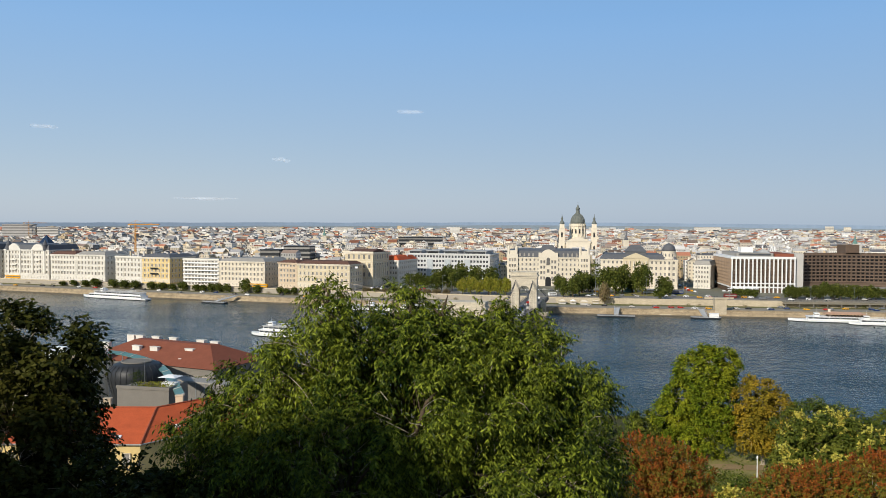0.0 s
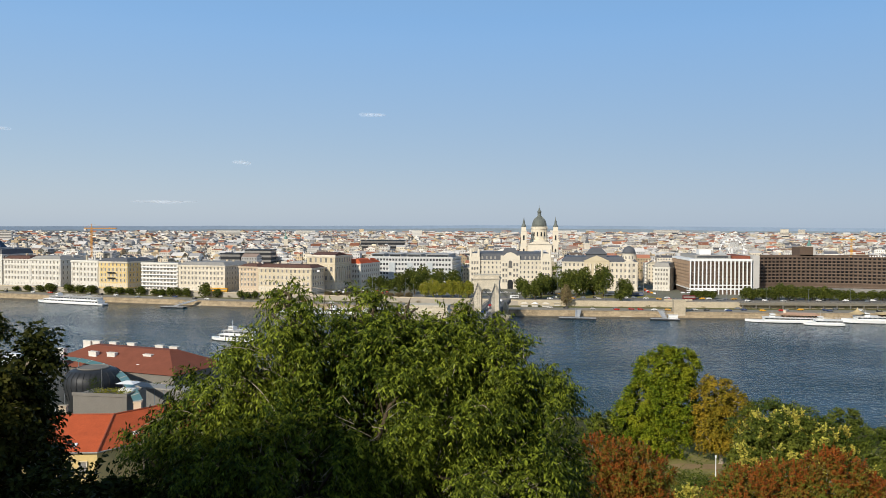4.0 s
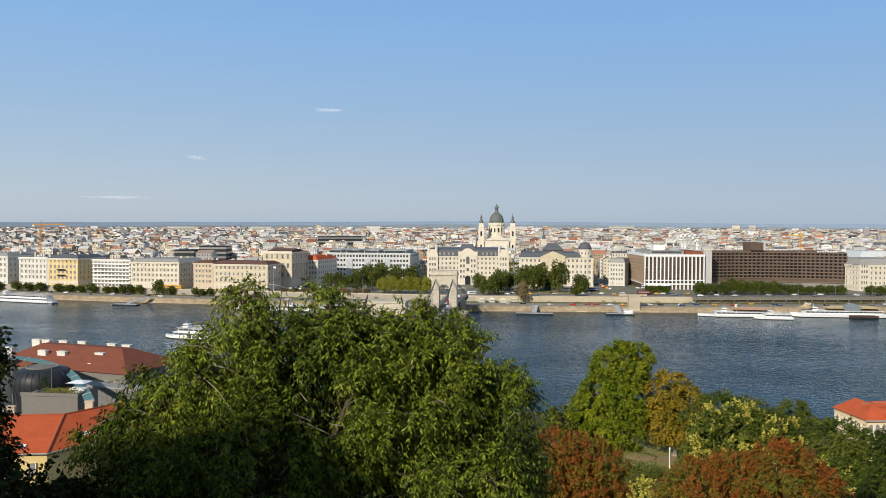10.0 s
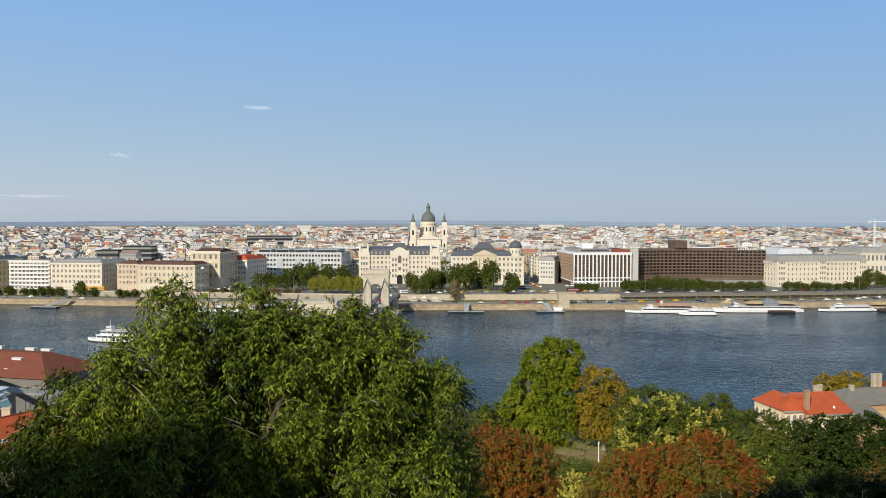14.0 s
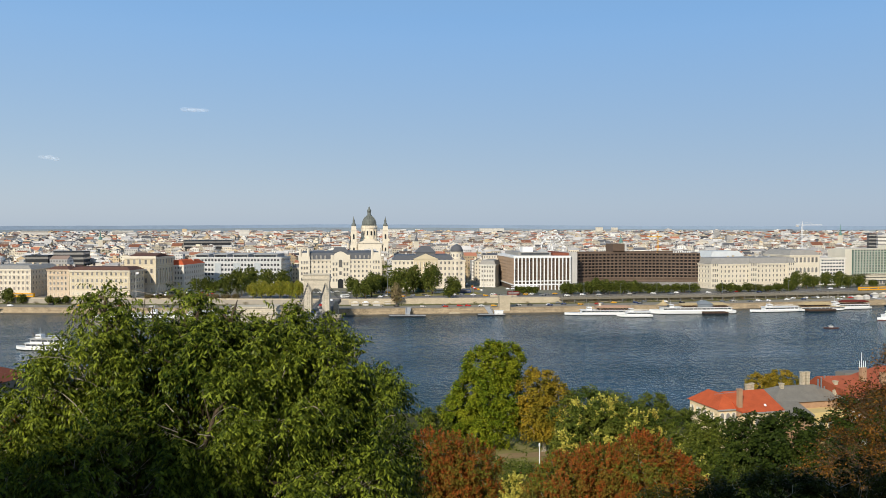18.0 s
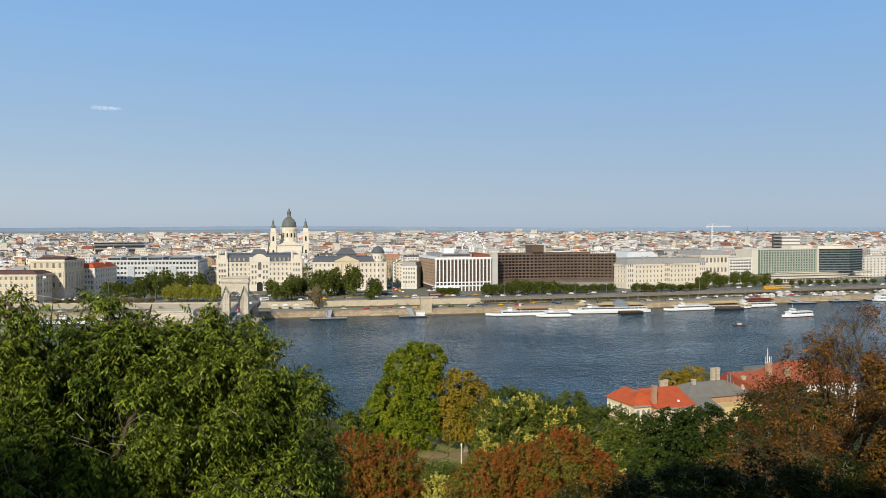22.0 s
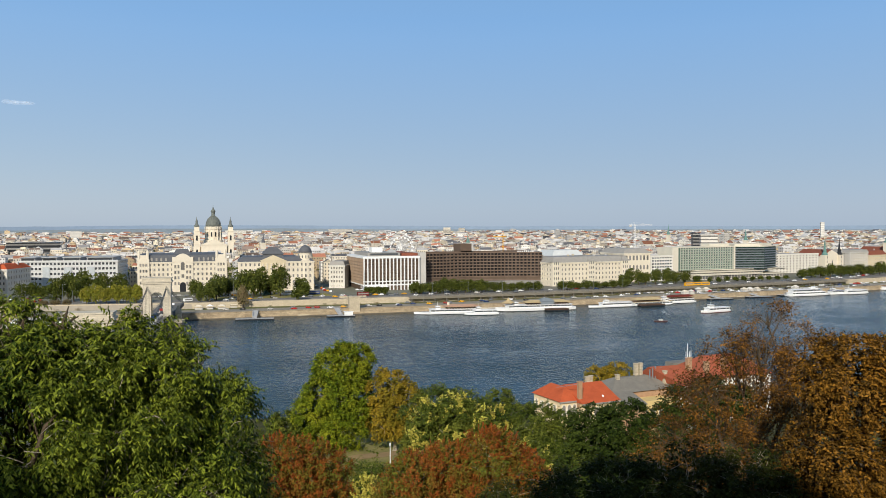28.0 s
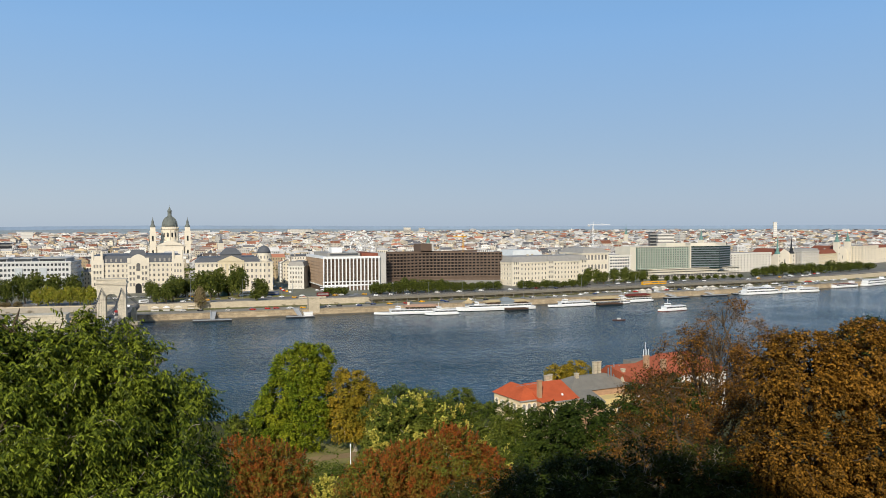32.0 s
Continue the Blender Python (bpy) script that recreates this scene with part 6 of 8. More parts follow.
WHEEL = Geo().add([(0.32 * math.cos(2 * math.pi * i / 10), -0.1, 0.32 * math.sin(2 * math.pi * i / 10)) for i in range(10)] + [(0.32 * math.cos(2 * math.pi * i / 10), 0.1, 0.32 * math.sin(2 * math.pi * i / 10)) for i in range(10)],
                  [tuple(range(10)), tuple(range(10, 20))[::-1]] + [(i, 10 + i, 10 + (i + 1) % 10, (i + 1) % 10) for i in range(10)]).mesh("wheel", BLACK)
PAINT = [("white", WHITE), ("silver", STEEL), ("black", DARK), ("red", RED), ("white", WHITE), ("silver", STEEL), ("blue", BLUE), ("grey", P["grey"]), ("white", WHITE), ("silver", STEEL), ("white", WHITE), ("grey", P["grey"]), ("black", DARK)]
rnd = random.Random(4)
MODELS = {}


def park(x, y, z, turn, where, group, cab=False):
    """One more car of one of the models."""
    col, paint = ("yellow", YELLOW) if cab else rnd.choice(PAINT)
    label = f"{col} {'taxi' if cab else 'car'} {where}"
    if (col, cab) in MODELS:
        ob = copy_thing(MODELS[col, cab], pose(x, y, z, 0, 0, turn))
        return tagged(ob, label, "car", group)
    MODELS[col, cab] = car(label, paint, x, y, z, turn, group=group)
    return MODELS[col, cab]


def road_turn(x):
    return math.degrees(math.atan2(quay(x + 8) - quay(x - 8), 16))


for i in range(62):
    x = -430 + 19 * i + rnd.uniform(-7, 7)
    if 20 < x < 105:
        continue
    s = rnd.choice([15, 18, 22, 25])
    px, py = along(x, s)
    park(px, py, 4.25, road_turn(x) + (180 if s > 20 else 0), "on the lower quay road", "cars on the lower quay", rnd.random() < 0.07)
for i in range(74):
    x = -400 + 17 * i + rnd.uniform(-7, 7)
    s = rnd.choice([60, 64, 71, 75])
    px, py = along(x, s)
    park(px, py, 8.02, road_turn(x) + (180 if s > 68 else 0), "on the waterfront street", "cars on the waterfront street", rnd.random() < 0.1)
for i in range(34):
    x, y = -62 + 4.2 * (i % 12) + rnd.uniform(-0.6, 0.6), 722 - 1.3 * (i % 12) + 9 * (i // 12)
    park(x, y, 7.98, 75 + rnd.uniform(-4, 4), "parked on the square", "cars parked on the square")
for i in range(26):
    x = -80 + 7.2 * i + rnd.uniform(-1.2, 1.2)
    p = span.matrix_basis @ Vector((x, 1.9 if i % 2 else -1.9, 12.22))
    park(p.x, p.y, p.z, math.degrees(math.atan2(-200, -43)) + rnd.choice([0, 180]), "crossing the bridge", "cars on the bridge", i == 5)
for i in range(20):
    x = 98 + 9.5 * i + rnd.uniform(-2, 2)
    s = rnd.choice([14, 18, 60, 64, 71, 75])
    px, py = along(x, s)
    park(px, py, 4.25 if s < 40 else 8.02, road_turn(x) + rnd.choice([0, 180]), "queueing on the quay before the park", "cars before the park", i % 7 == 3)
for i in range(14):
    x, y = 68 + 5.2 * i, 712 - 0.6 * i + rnd.uniform(-7, 7)
    park(x, y, 7.98, rnd.uniform(-30, 30), "on the square before the palace", "cars on the palace square", i % 5 == 2)
for i in range(12):
    park(213 + 1.2 * i + rnd.uniform(-2, 2), 700 + 9 * i, 7.98, 85, "in the side street", "cars in the side street", i % 4 == 1)


def long_vehicle(name, label, category, x, y, z, turn, long, high, paint, band, segments=1):
    ob = thing(name, label, category, pose(x, y, z, 0, 0, turn))
    seg = long / segments
    for k in range(segments):
        x0 = -long / 2 + seg * k
        shell = Geo().box(x0, -1.25, 0.45, x0 + seg - 0.3, 1.25, high).box(x0 + 0.3, -1.05, high, x0 + seg - 0.6, 1.05, high + 0.15).obj("body", paint, ob)
        put("window_band", Geo().box(x0 + 0.4, -1.28, high * 0.5, x0 + seg - 0.7, 1.28, high * 0.82).mesh("window_band", band), shell)
        for a in (0.18, 0.82):
            for s in (-1, 1):
                put("wheel", WHEEL, ob, "", pose(x0 + seg * a, s * 1.15, 0.32))
    return ob


for x0, s, segs in ((549, 48, 3), (-180, 48, 2), (-452, 48, 2), (985, 48, 3)):
    px, py = along(x0, s)
    long_vehicle("tram", "long yellow tram on the promenade track", "tram", px, py, 8.05, road_turn(x0), 13 * segs * 0.75, 3.3, YELLOW, GLASS, segs)
long_vehicle("coach", "white tour coach at the square", "bus", 173, 686, 8, -8, 12, 3.4, WHITE, GLASS)
long_vehicle("bus", "blue city bus on the square", "bus", 193, 680, 8, -8, 12, 3.0, BLUE, GLASS)
long_vehicle("bus", "dark red bus by the underpass", "bus", 226, 646, 8, -5, 10, 3.4, mat("dark_red_paint", (0.16, 0.025, 0.022), 0.5, vary=0.1), GLASS)
long_vehicle("bus", "white minibus by the bridge stairs", "bus", 88, 660, 8, 20, 7, 2.6, WHITE, GLASS)


# street lamps and masts
def lamp(x, y, z, h, label="slim grey street lamp with an outreach arm", group="street lamps"):
    ob = thing("street_lamp", label, "street lamp", pose(x, y, z), group)
    Geo().tube([(0, 0, 0), (0, 0, h * 0.5), (0, 0, h)], [0.16, 0.12, 0.08], 6).obj("pole", STEEL, ob)
    arm = Geo().tube([(0, 0, h - 0.1), (0.8, 0, h + 0.2), (1.7, 0, h + 0.15)], [0.06, 0.05, 0.05], 5).obj("arm", STEEL, ob)
    Geo().box(1.4, -0.18, h, 2.2, 0.18, h + 0.2).obj("lamp_head", P["grey"], arm)
    return ob


first_lamp = lamp(96.5, 655, 8, 13)
for i in range(30):
    px, py = along(-330 + 32 * i, 57)
    copy_thing(first_lamp, pose(px, py, 8, 0, 0, road_turn(-330 + 32 * i) - 90) @ Matrix.Diagonal((1, 1, 0.75, 1)))
for x, y, k in ((123, 662, 1.2), (162, 655, 1.2), (212, 684, 1.5), (234, 665, 1.6), (205, 700, 1.2), (-28, 706, 1.2), (0, 690, 1.1)):
    copy_thing(first_lamp, pose(x, y, 8) @ Matrix.Diagonal((1, 1, k, 1)))
flag = thing("flagpole", "white flagpole with a pale flag beside the academy", "flagpole", pose(-75, 704, 8))
Geo().tube([(0, 0, 0), (0, 0, 21)], [0.14, 0.06], 6).obj("pole", WHITE, flag)
Geo().box(0, -0.02, 19, 2.2, 0.02, 20.6).obj("flag", WHITE, flag)

# lawns of the park before the ministry
for x0, x1, y0, y1 in ((98, 126, 664, 688), (130, 176, 662, 700), (180, 206, 664, 690)):
    lawn_bed = Geo().box(x0, y0, 7.9, x1, y1, 8.12).box(x0 - 0.2, y0 - 0.2, 7.9, x1 + 0.2, y0, 8.16).box(x0 - 0.2, y1, 7.9, x1 + 0.2, y1 + 0.2, 8.16)
    tagged(lawn_bed.obj("lawn", GRASS), "sunlit lawn bed in the park before the ministry", "lawn", kind="structure")
# statue on its pedestal in the square
stat = tagged(Geo().box(-4, -4, 0, 4, 4, 1.2).box(-2.6, -2.6, 1.2, 2.6, 2.6, 2.6).box(-1.7, -1.7, 2.6, 1.7, 1.7, 8).box(-2.1, -2.1, 8, 2.1, 2.1, 8.6).lathe(0, 0, [(1.5, 8.6), (1.2, 10.5), (0.9, 12), (0.5, 12.6), (0.55, 13.2), (0.2, 13.8)], 10).obj("statue", COPPER), "green bronze monument on a stepped stone pedestal", "statue")
stat.matrix_basis = pose(158, 700, 8)

# sandy stone pylon on the lower quay, tents, underpass, viaduct fence
pyl = thing("stone_pylon", "square sandstone pylon on the quay edge", "pylon", pose(199, 590, 0, 0, 0, -8))
Geo().box(-4, -3.5, 0, 4, 3.5, 12.5).obj("shaft", STONE, pyl)
Geo().box(-4.4, -3.9, 12.5, 4.4, 3.9, 13.3).obj("cap", STONE, pyl)
for i, (x, y, w) in enumerate(((92, 632, 6), (100, 631, 5), (108, 628, 6), (89, 640, 5), (118, 634, 5))):
    tn = thing("market_stall", "stall with a pale canopy on the lower quay", "stall", pose(x, y, 4.25, 0, 0, -12), "stalls on the quay")
    Geo().hip(-w / 2, -2, w / 2, 2, 2.4, 3.6, 2).obj("canopy", WHITE if i % 2 else P["cream"], tn)
    Geo().box(-w / 2 + 0.2, -1.6, 0, w / 2 - 0.2, 1.6, 1.1).obj("counter", P["grey"], tn)
    for sx in (-1, 1):
        put("post", Geo().box(sx * (w / 2 - 0.2) - 0.05, -1.8, 0, sx * (w / 2 - 0.2) + 0.05, -1.7, 2.4).mesh("post", STEEL), tn)
for i in range(5):
    um = thing("parasol", "white parasol on the hotel terrace", "parasol", pose(234 + 4.5 * i, 684 - 0.4 * i, 8), "parasols")
    Geo().lathe(0, 0, [(2.3, 2.4), (1.2, 3.0), (0.05, 3.4)], 8).obj("canopy", WHITE, um)
    Geo().tube([(0, 0, 0), (0, 0, 2.8)], [0.05, 0.05], 5).obj("pole", STEEL, um)
und = thing("underpass", "road underpass between stone walls, its shade a dark panel", "underpass", pose(215, 640, 4, 0, 0, -8))
# solid dark panel stands in for the shaded passage
Geo().box(-9, -0.5, 0, 9, 0.4, 3.6).obj("shade_panel", DARK, und)
Geo().box(-11, -0.8, 3.6, 11, 0.6, 5.2).obj("lintel", STONE, und)


def fence(x0, x1, s, z, label):
    ob = thing("tram_fence", label, "fence", pose(0, 0, 0))
    g = Geo()
    x = x0
    pts = []
    while x <= x1:
        pts.append((*along(x, s), z))
        x += 10
    for dz in (0.5, 1.1):
        Geo().tube([(a, b, c + dz) for a, b, c in pts], [0.09] * len(pts), 4).obj("rail", DARK, ob)
    post = Geo().box(-0.12, -0.12, 0, 0.12, 0.12, 1.2).mesh("post", DARK)
    x = x0
    while x <= x1:
        put("post", post, ob, "", pose(*along(x, s), z))
        x += 5
    return ob


fence(250, 980, 41, 8, "dark iron fence along the tram line")
fence(-400, 40, 41, 8, "iron railing along the promenade edge")
via = strip("tram_viaduct", 250, 740, 10, [(37.3, 7.1), (33.5, 7.1), (33.5, 8.2), (33.3, 8.25), (33.3, 8.9), (33.7, 8.95), (38.0, 8.95)], mat("viaduct_iron", (0.21, 0.19, 0.15), 0.7, vary=0.2, scale=0.4), "dark iron tram viaduct above the lower quay", "viaduct")
pillar = Geo().box(-0.35, -0.35, 0, 0.35, 0.35, 4.6).mesh("pillar", DARK_RENDER)
for i in range(48):
    put("pillar", pillar, via, "", pose(*along(252 + 10 * i, 34.1), 4.2))

# shrubs, more parked cars and stone steps on the lower quay
shrub = far_tree_mesh(12, LEAF["far_dry"], 3.0, 4.0, n=150)
shrub2 = far_tree_mesh(13, LEAF["far"], 3.0, 4.0, n=150)
for i in range(70):
    x = -420 + 17 * i + rnd.uniform(-6, 6)
    px, py = along(x, rnd.uniform(29.5, 35.5))
    if 60 < x < 120:
        continue
    sh = tagged(new("shrub", rnd.choice([shrub, shrub2])), "low shrub on the grassy quay verge", "shrub", "shrubs on the verge")
    k = rnd.uniform(0.4, 0.9)
    sh.matrix_basis = pose(px, py, 4.2, 0, 0, rnd.uniform(0, 360)) @ Matrix.Diagonal((k * 1.3, k * 1.3, k, 1))
for i in range(46):
    x = 470 + 8.5 * i + rnd.uniform(-3, 3)
    s = rnd.choice([11.5, 31, 31])
    px, py = along(x, s)
    park(px, py, 4.3, road_turn(x) + rnd.choice([0, 90, 180]), "parked on the lower quay", "cars parked on the lower quay")
stairs = Geo()
for x in (-172, 60, 160, 300, 430, 560, 690, 780):
    for k in range(9):
        a, b = along(x - 4, 1.6 + 0.8 * k), along(x + 4, 1.6 + 0.8 * k)
        c, d = along(x + 4, 2.6 + 0.8 * k), along(x - 4, 2.6 + 0.8 * k)
        stairs.prism([a, b, c, d], -0.5, 0.75 + 0.45 * k)
tagged(stairs.obj("quay_steps", STONE), "stone landing steps in the sloping embankment", "steps", kind="structure")
for i in range(38):
    x = 232 + 15 * i + rnd.uniform(-5, 5)
    s = rnd.choice([15, 19, 24, 31, 55, 62])
    px, py = along(x, s)
    park(px, py, 4.28 if s < 40 else 8.02, road_turn(x) + rnd.choice([0, 180]), "parked along the hotels' quay" if s < 40 else "by the tram stop", "cars before the hotels")
for i, (x, s, w) in enumerate(((505, 13, 6), (513, 14, 5), (574, 13, 6), (582, 14, 6), (590, 13, 5), (536, 31, 6), (545, 31, 6), (640, 14, 6))):
    px, py = along(x, s)
    tn = thing("market_stall", "cream tent stall on the lower quay", "stall", pose(px, py, 4.25, 0, 0, road_turn(x)), "tents on the quay")
    Geo().hip(-w / 2, -2.2, w / 2, 2.2, 2.3, 3.8, 2).obj("canopy", P["white"] if i % 2 else P["cream"], tn)
    Geo().box(-w / 2 + 0.2, -1.8, 0, w / 2 - 0.2, 1.8, 2.0).obj("side_cloth", P["grey"], tn)

# ---- boats and pontoons ----
def hull(long, wide, high, bow=0.2, m=0):
    """A hull from stern (-x) to pointed bow (+x)."""
    g, n = Geo(), 10
    v = []
    for i in range(n + 1):
        t = i / n
        k = 1 if t < 1 - bow else max(0.03, 1 - max(0.0, (t - 1 + bow) / bow) ** 1.8)
        k = min(k, 0.75 + 2.5 * t)
        x = -long / 2 + long * t
        sheer = high * (1 + 0.35 * max(0, (t - 0.7) / 0.3) ** 2)
        v += [(x, -wide / 2 * k, sheer), (x, -wide / 2 * k * 0.85, -0.4), (x, wide / 2 * k * 0.85, -0.4), (x, wide / 2 * k, sheer)]
    f = [(4 * i + j, 4 * i + 4 + j, 4 * i + 5 + j, 4 * i + 1 + j) for i in range(n) for j in range(3)] + [(4 * i + 3, 4 * i + 7, 4 * i + 4, 4 * i) for i in range(n)] + [(0, 1, 2, 3), (4 * n + 3, 4 * n + 2, 4 * n + 1, 4 * n)]
    return g.add(v, f, m)


def ship(label, a, b, wide=8, decks=2, roof=WHITE, stripe=None, bow=0.2, high=1.6, funnel=False, awning=None, name="passenger_ship", open_top=True):
    """A river ship from its stern at a to its bow at b."""
    long = math.hypot(b[0] - a[0], b[1] - a[1])
    c = ((a[0] + b[0]) / 2, (a[1] + b[1]) / 2)
    ob = thing(name, label, "ship", pose(c[0], c[1], 0, 0, 0, math.degrees(math.atan2(b[1] - a[1], b[0] - a[0]))))
    hull(long, wide, high, bow).obj("hull", WHITE, ob)
    put("waterline", hull(long * 1.002, wide * 1.01, 0.35, bow).mesh("waterline", stripe or DARK), ob)
    z = high
    x0, x1 = -long * 0.44, long * (0.5 - bow * 0.9)
    for k in range(decks):
        ww = wide * 0.84 - 0.7 * k
        cabin = Geo().box(x0, -ww / 2, z, x1, ww / 2, z + 0.75).box(x0, -ww / 2, z + 1.75, x1, ww / 2, z + 2.2).obj("deckhouse", WHITE, ob)
        put("window_band", Geo().box(x0 + 0.15, -ww / 2 + 0.12, z + 0.75, x1 - 0.15, ww / 2 - 0.12, z + 1.75).mesh("window_band", DARK_GLASS), cabin)
        n = max(3, int((x1 - x0) / 3.2))
        mull = Geo().box(-0.12, -ww / 2 + 0.02, 0.7, 0.12, ww / 2 - 0.02, 1.8).mesh("mullion", WHITE)
        for i in range(n + 1):
            put("mullion", mull, cabin, "", pose(x0 + (x1 - x0) * i / n, 0, z))
        Geo().box(x0 - 0.6, -wide * 0.46, z + 2.2, x1 + 0.8, wide * 0.46, z + 2.36).obj("deck", roof if k == decks - 1 else WHITE, ob)
        z += 2.36
        x1 -= long * 0.08
        x0 += long * 0.02
    if awning:
        end = x0 + (x1 - x0) * 0.8
        Geo().box(x0, -wide * 0.4, z + 1.55, end, wide * 0.4, z + 2.05).hip(x0 - 0.2, -wide * 0.42, end + 0.2, wide * 0.42, z + 2.05, z + 3.2, wide * 0.4).obj("awning", awning, ob)
        tables = Geo()
        for i in range(int((end - x0) / 2.2)):
            for y in (-0.26, 0, 0.26):
                tables.box(x0 + 0.6 + 2.2 * i, wide * y - 0.5, z, x0 + 1.6 + 2.2 * i, wide * y + 0.5, z + 0.85)
        tagged(tables.obj("seating", BROWN_WOOD, ob), kind="stuff")
        for i in range(7):
            for s in (-1, 1):
                put("post", Geo().box(-0.06, -0.06, 0, 0.06, 0.06, 2.1).mesh("post", STEEL), ob, "", pose(x0 + (x1 - x0) * 0.8 * i / 6, s * wide * 0.38, z))
    elif open_top:
        rail = Geo()
        for s in (-1, 1):
            rail.box(x0, s * wide * 0.44 - 0.04, z + 0.9, x1, s * wide * 0.44 + 0.04, z + 1.0)
            for i in range(9):
                x = x0 + (x1 - x0) * i / 8
                rail.box(x - 0.04, s * wide * 0.44 - 0.04, z, x + 0.04, s * wide * 0.44 + 0.04, z + 0.95)
        rail.obj("railing", WHITE, ob)
    bridge_house = Geo().box(x1 - 3.2, -wide * 0.28, z, x1, wide * 0.28, z + 2.1).obj("wheelhouse", WHITE, ob)
    put("wheelhouse_window", Geo().box(x1 - 2.9, -wide * 0.285, z + 0.9, x1 + 0.03, wide * 0.285, z + 1.6).mesh("wheelhouse_window", GLASS), bridge_house)
    Geo().tube([(x1 - 1.5, 0, z + 2), (x1 - 1.5, 0, z + 5.5)], [0.1, 0.05], 5).obj("mast", WHITE, ob)
    if funnel:
        Geo().lathe(0, 0, [(1.1, z), (0.95, z + 4.2), (1.05, z + 4.3), (1.05, z + 4.9)], 12).obj("funnel", P["cream"], ob)
    return ob




def pontoon(label, a, b, ramp=True, house_mat=None, wide=6, skew=-8.4, wooden=False):
    long = math.hypot(b[0] - a[0], b[1] - a[1])
    c = ((a[0] + b[0]) / 2, (a[1] + b[1]) / 2)
    ob = thing("pontoon", label, "pontoon", pose(c[0], c[1], 0, 0, 0, math.degrees(math.atan2(b[1] - a[1], b[0] - a[0]))))
    Geo().box(-long / 2, -wide / 2, -0.4, long / 2, wide / 2, 0.9).obj("float", DARK, ob)
    Geo().box(-long / 2 + 0.2, -wide / 2 + 0.2, 0.9, long / 2 - 0.2, wide / 2 - 0.2, 1.05).obj("deck", BROWN_WOOD if wooden else PALE_METAL, ob)
    if wooden:
        for s in (-1, 1):
            Geo().box(-long / 2, s * wide / 2 - 0.08, 1.05, long / 2, s * wide / 2 + 0.08, 2.0).obj("side_boards", BROWN_WOOD, ob)
    g = Geo()
    for i in range(int(long / 2.5) + 1):
        g.box(-long / 2 + 0.3 + 2.5 * i - 0.05, -wide / 2 + 0.25, 1.05, -long / 2 + 0.3 + 2.5 * i + 0.05, -wide / 2 + 0.33, 2.1)
    g.box(-long / 2 + 0.3, -wide / 2 + 0.25, 2.0, long / 2 - 0.3, -wide / 2 + 0.33, 2.1)
    g.obj("railing", STEEL, ob)
    if ramp:
        gr = Geo().add([(-1.6, wide / 2 - 1, 1.2), (1.6, wide / 2 - 1, 1.2), (skew + 2.0, 17, 4.7), (skew - 2.0, 17, 4.7), (-1.6, wide / 2 - 1, 1.6), (1.6, wide / 2 - 1, 1.6), (skew + 2.0, 17, 5.1), (skew - 2.0, 17, 5.1)], [(3, 2, 1, 0), (4, 5, 6, 7), (0, 1, 5, 4), (1, 2, 6, 5), (2, 3, 7, 6), (3, 0, 4, 7)])
        gr.obj("gangway", PALE_METAL, ob)
        for s in (-1.6, 1.6):
            Geo().tube([(s, wide / 2 - 1, 2.7), (s * 1.25 + skew, 17, 6.2)], [0.14, 0.14], 4).obj("handrail", PALE_METAL, ob)
    if house_mat:
        Geo().box(long * 0.12, -wide * 0.3, 1.05, long * 0.42, wide * 0.3, 3.6).box(long * 0.1, -wide * 0.36, 3.6, long * 0.44, wide * 0.36, 3.85).obj("cabin", house_mat, ob)
    return ob


TAN = mat("tan_canvas", (0.52, 0.40, 0.22), 0.9, vary=0.12, scale=0.5)
MAROON = mat("maroon_canvas", (0.16, 0.035, 0.025), 0.8, vary=0.12, scale=0.5)
ship("white two-deck cruise ship moored at the quay", (-247, 690), (-316, 724), 9, 2, P["grey"], bow=0.16)
ship("small white excursion boat on the river", (-82, 470), (-112, 482), 7, 2, P["grey"], bow=0.25)
ship("low white sightseeing boat by the palace quay", (-62, 622), (-99, 636), 7, 1, WHITE, bow=0.3)
ship("white sightseeing boat with a flat roof", (-36, 616), (-62, 624), 7, 1, WHITE, bow=0.2)
ship("long white hotel ship moored by the bridge", (8, 592), (-38, 605), 10, 2, P["grey"], bow=0.14)
pontoon("low grey landing pontoon at the quay", (-196, 674), (-176, 667), True, skew=9)
pontoon("long dark landing pontoon with a gangway", (110, 586), (136, 580), True, skew=0.5)
pontoon("dark landing pontoon with a white cabin", (174, 577), (194, 573), True, WHITE, skew=-1.5)
ship("old white paddle steamer with a cream funnel and faded terracotta awning", (288, 552), (237, 564), 9, 1, WHITE, bow=0.26, funnel=True, awning=mat("faded_terracotta_canvas", (0.46, 0.29, 0.20), 0.9, vary=0.15))
ship("white catamaran tour boat with dark windows", (294, 538), (269, 544), 7, 1, WHITE, bow=0.3)
rest = ship("large white restaurant ship with tan canopies", (366, 545), (302, 557), 11, 1, WHITE, bow=0.16, high=2.5, awning=TAN)
Geo().lathe(22, 0, [(5.2, 6.8), (2.6, 7.8), (0.8, 9.2), (0.06, 11.0)], 8).obj("tent_roof", TAN, rest)
Geo().box(-14, -4.7, 4.9, -3, 4.7, 7.2).hip(-14.8, -5.0, -2.2, 5.0, 7.2, 9.6, 4).obj("pavilion", mat("blue_grey_canvas", (0.20, 0.23, 0.25), 0.8, vary=0.15), rest)
pontoon("brown wooden landing stage", (338, 542), (356, 539), False, None, 5, wooden=True)
ship("sleek white sightseeing ship with a pointed bow", (422, 544), (381, 547), 7, 1, WHITE, bow=0.3)
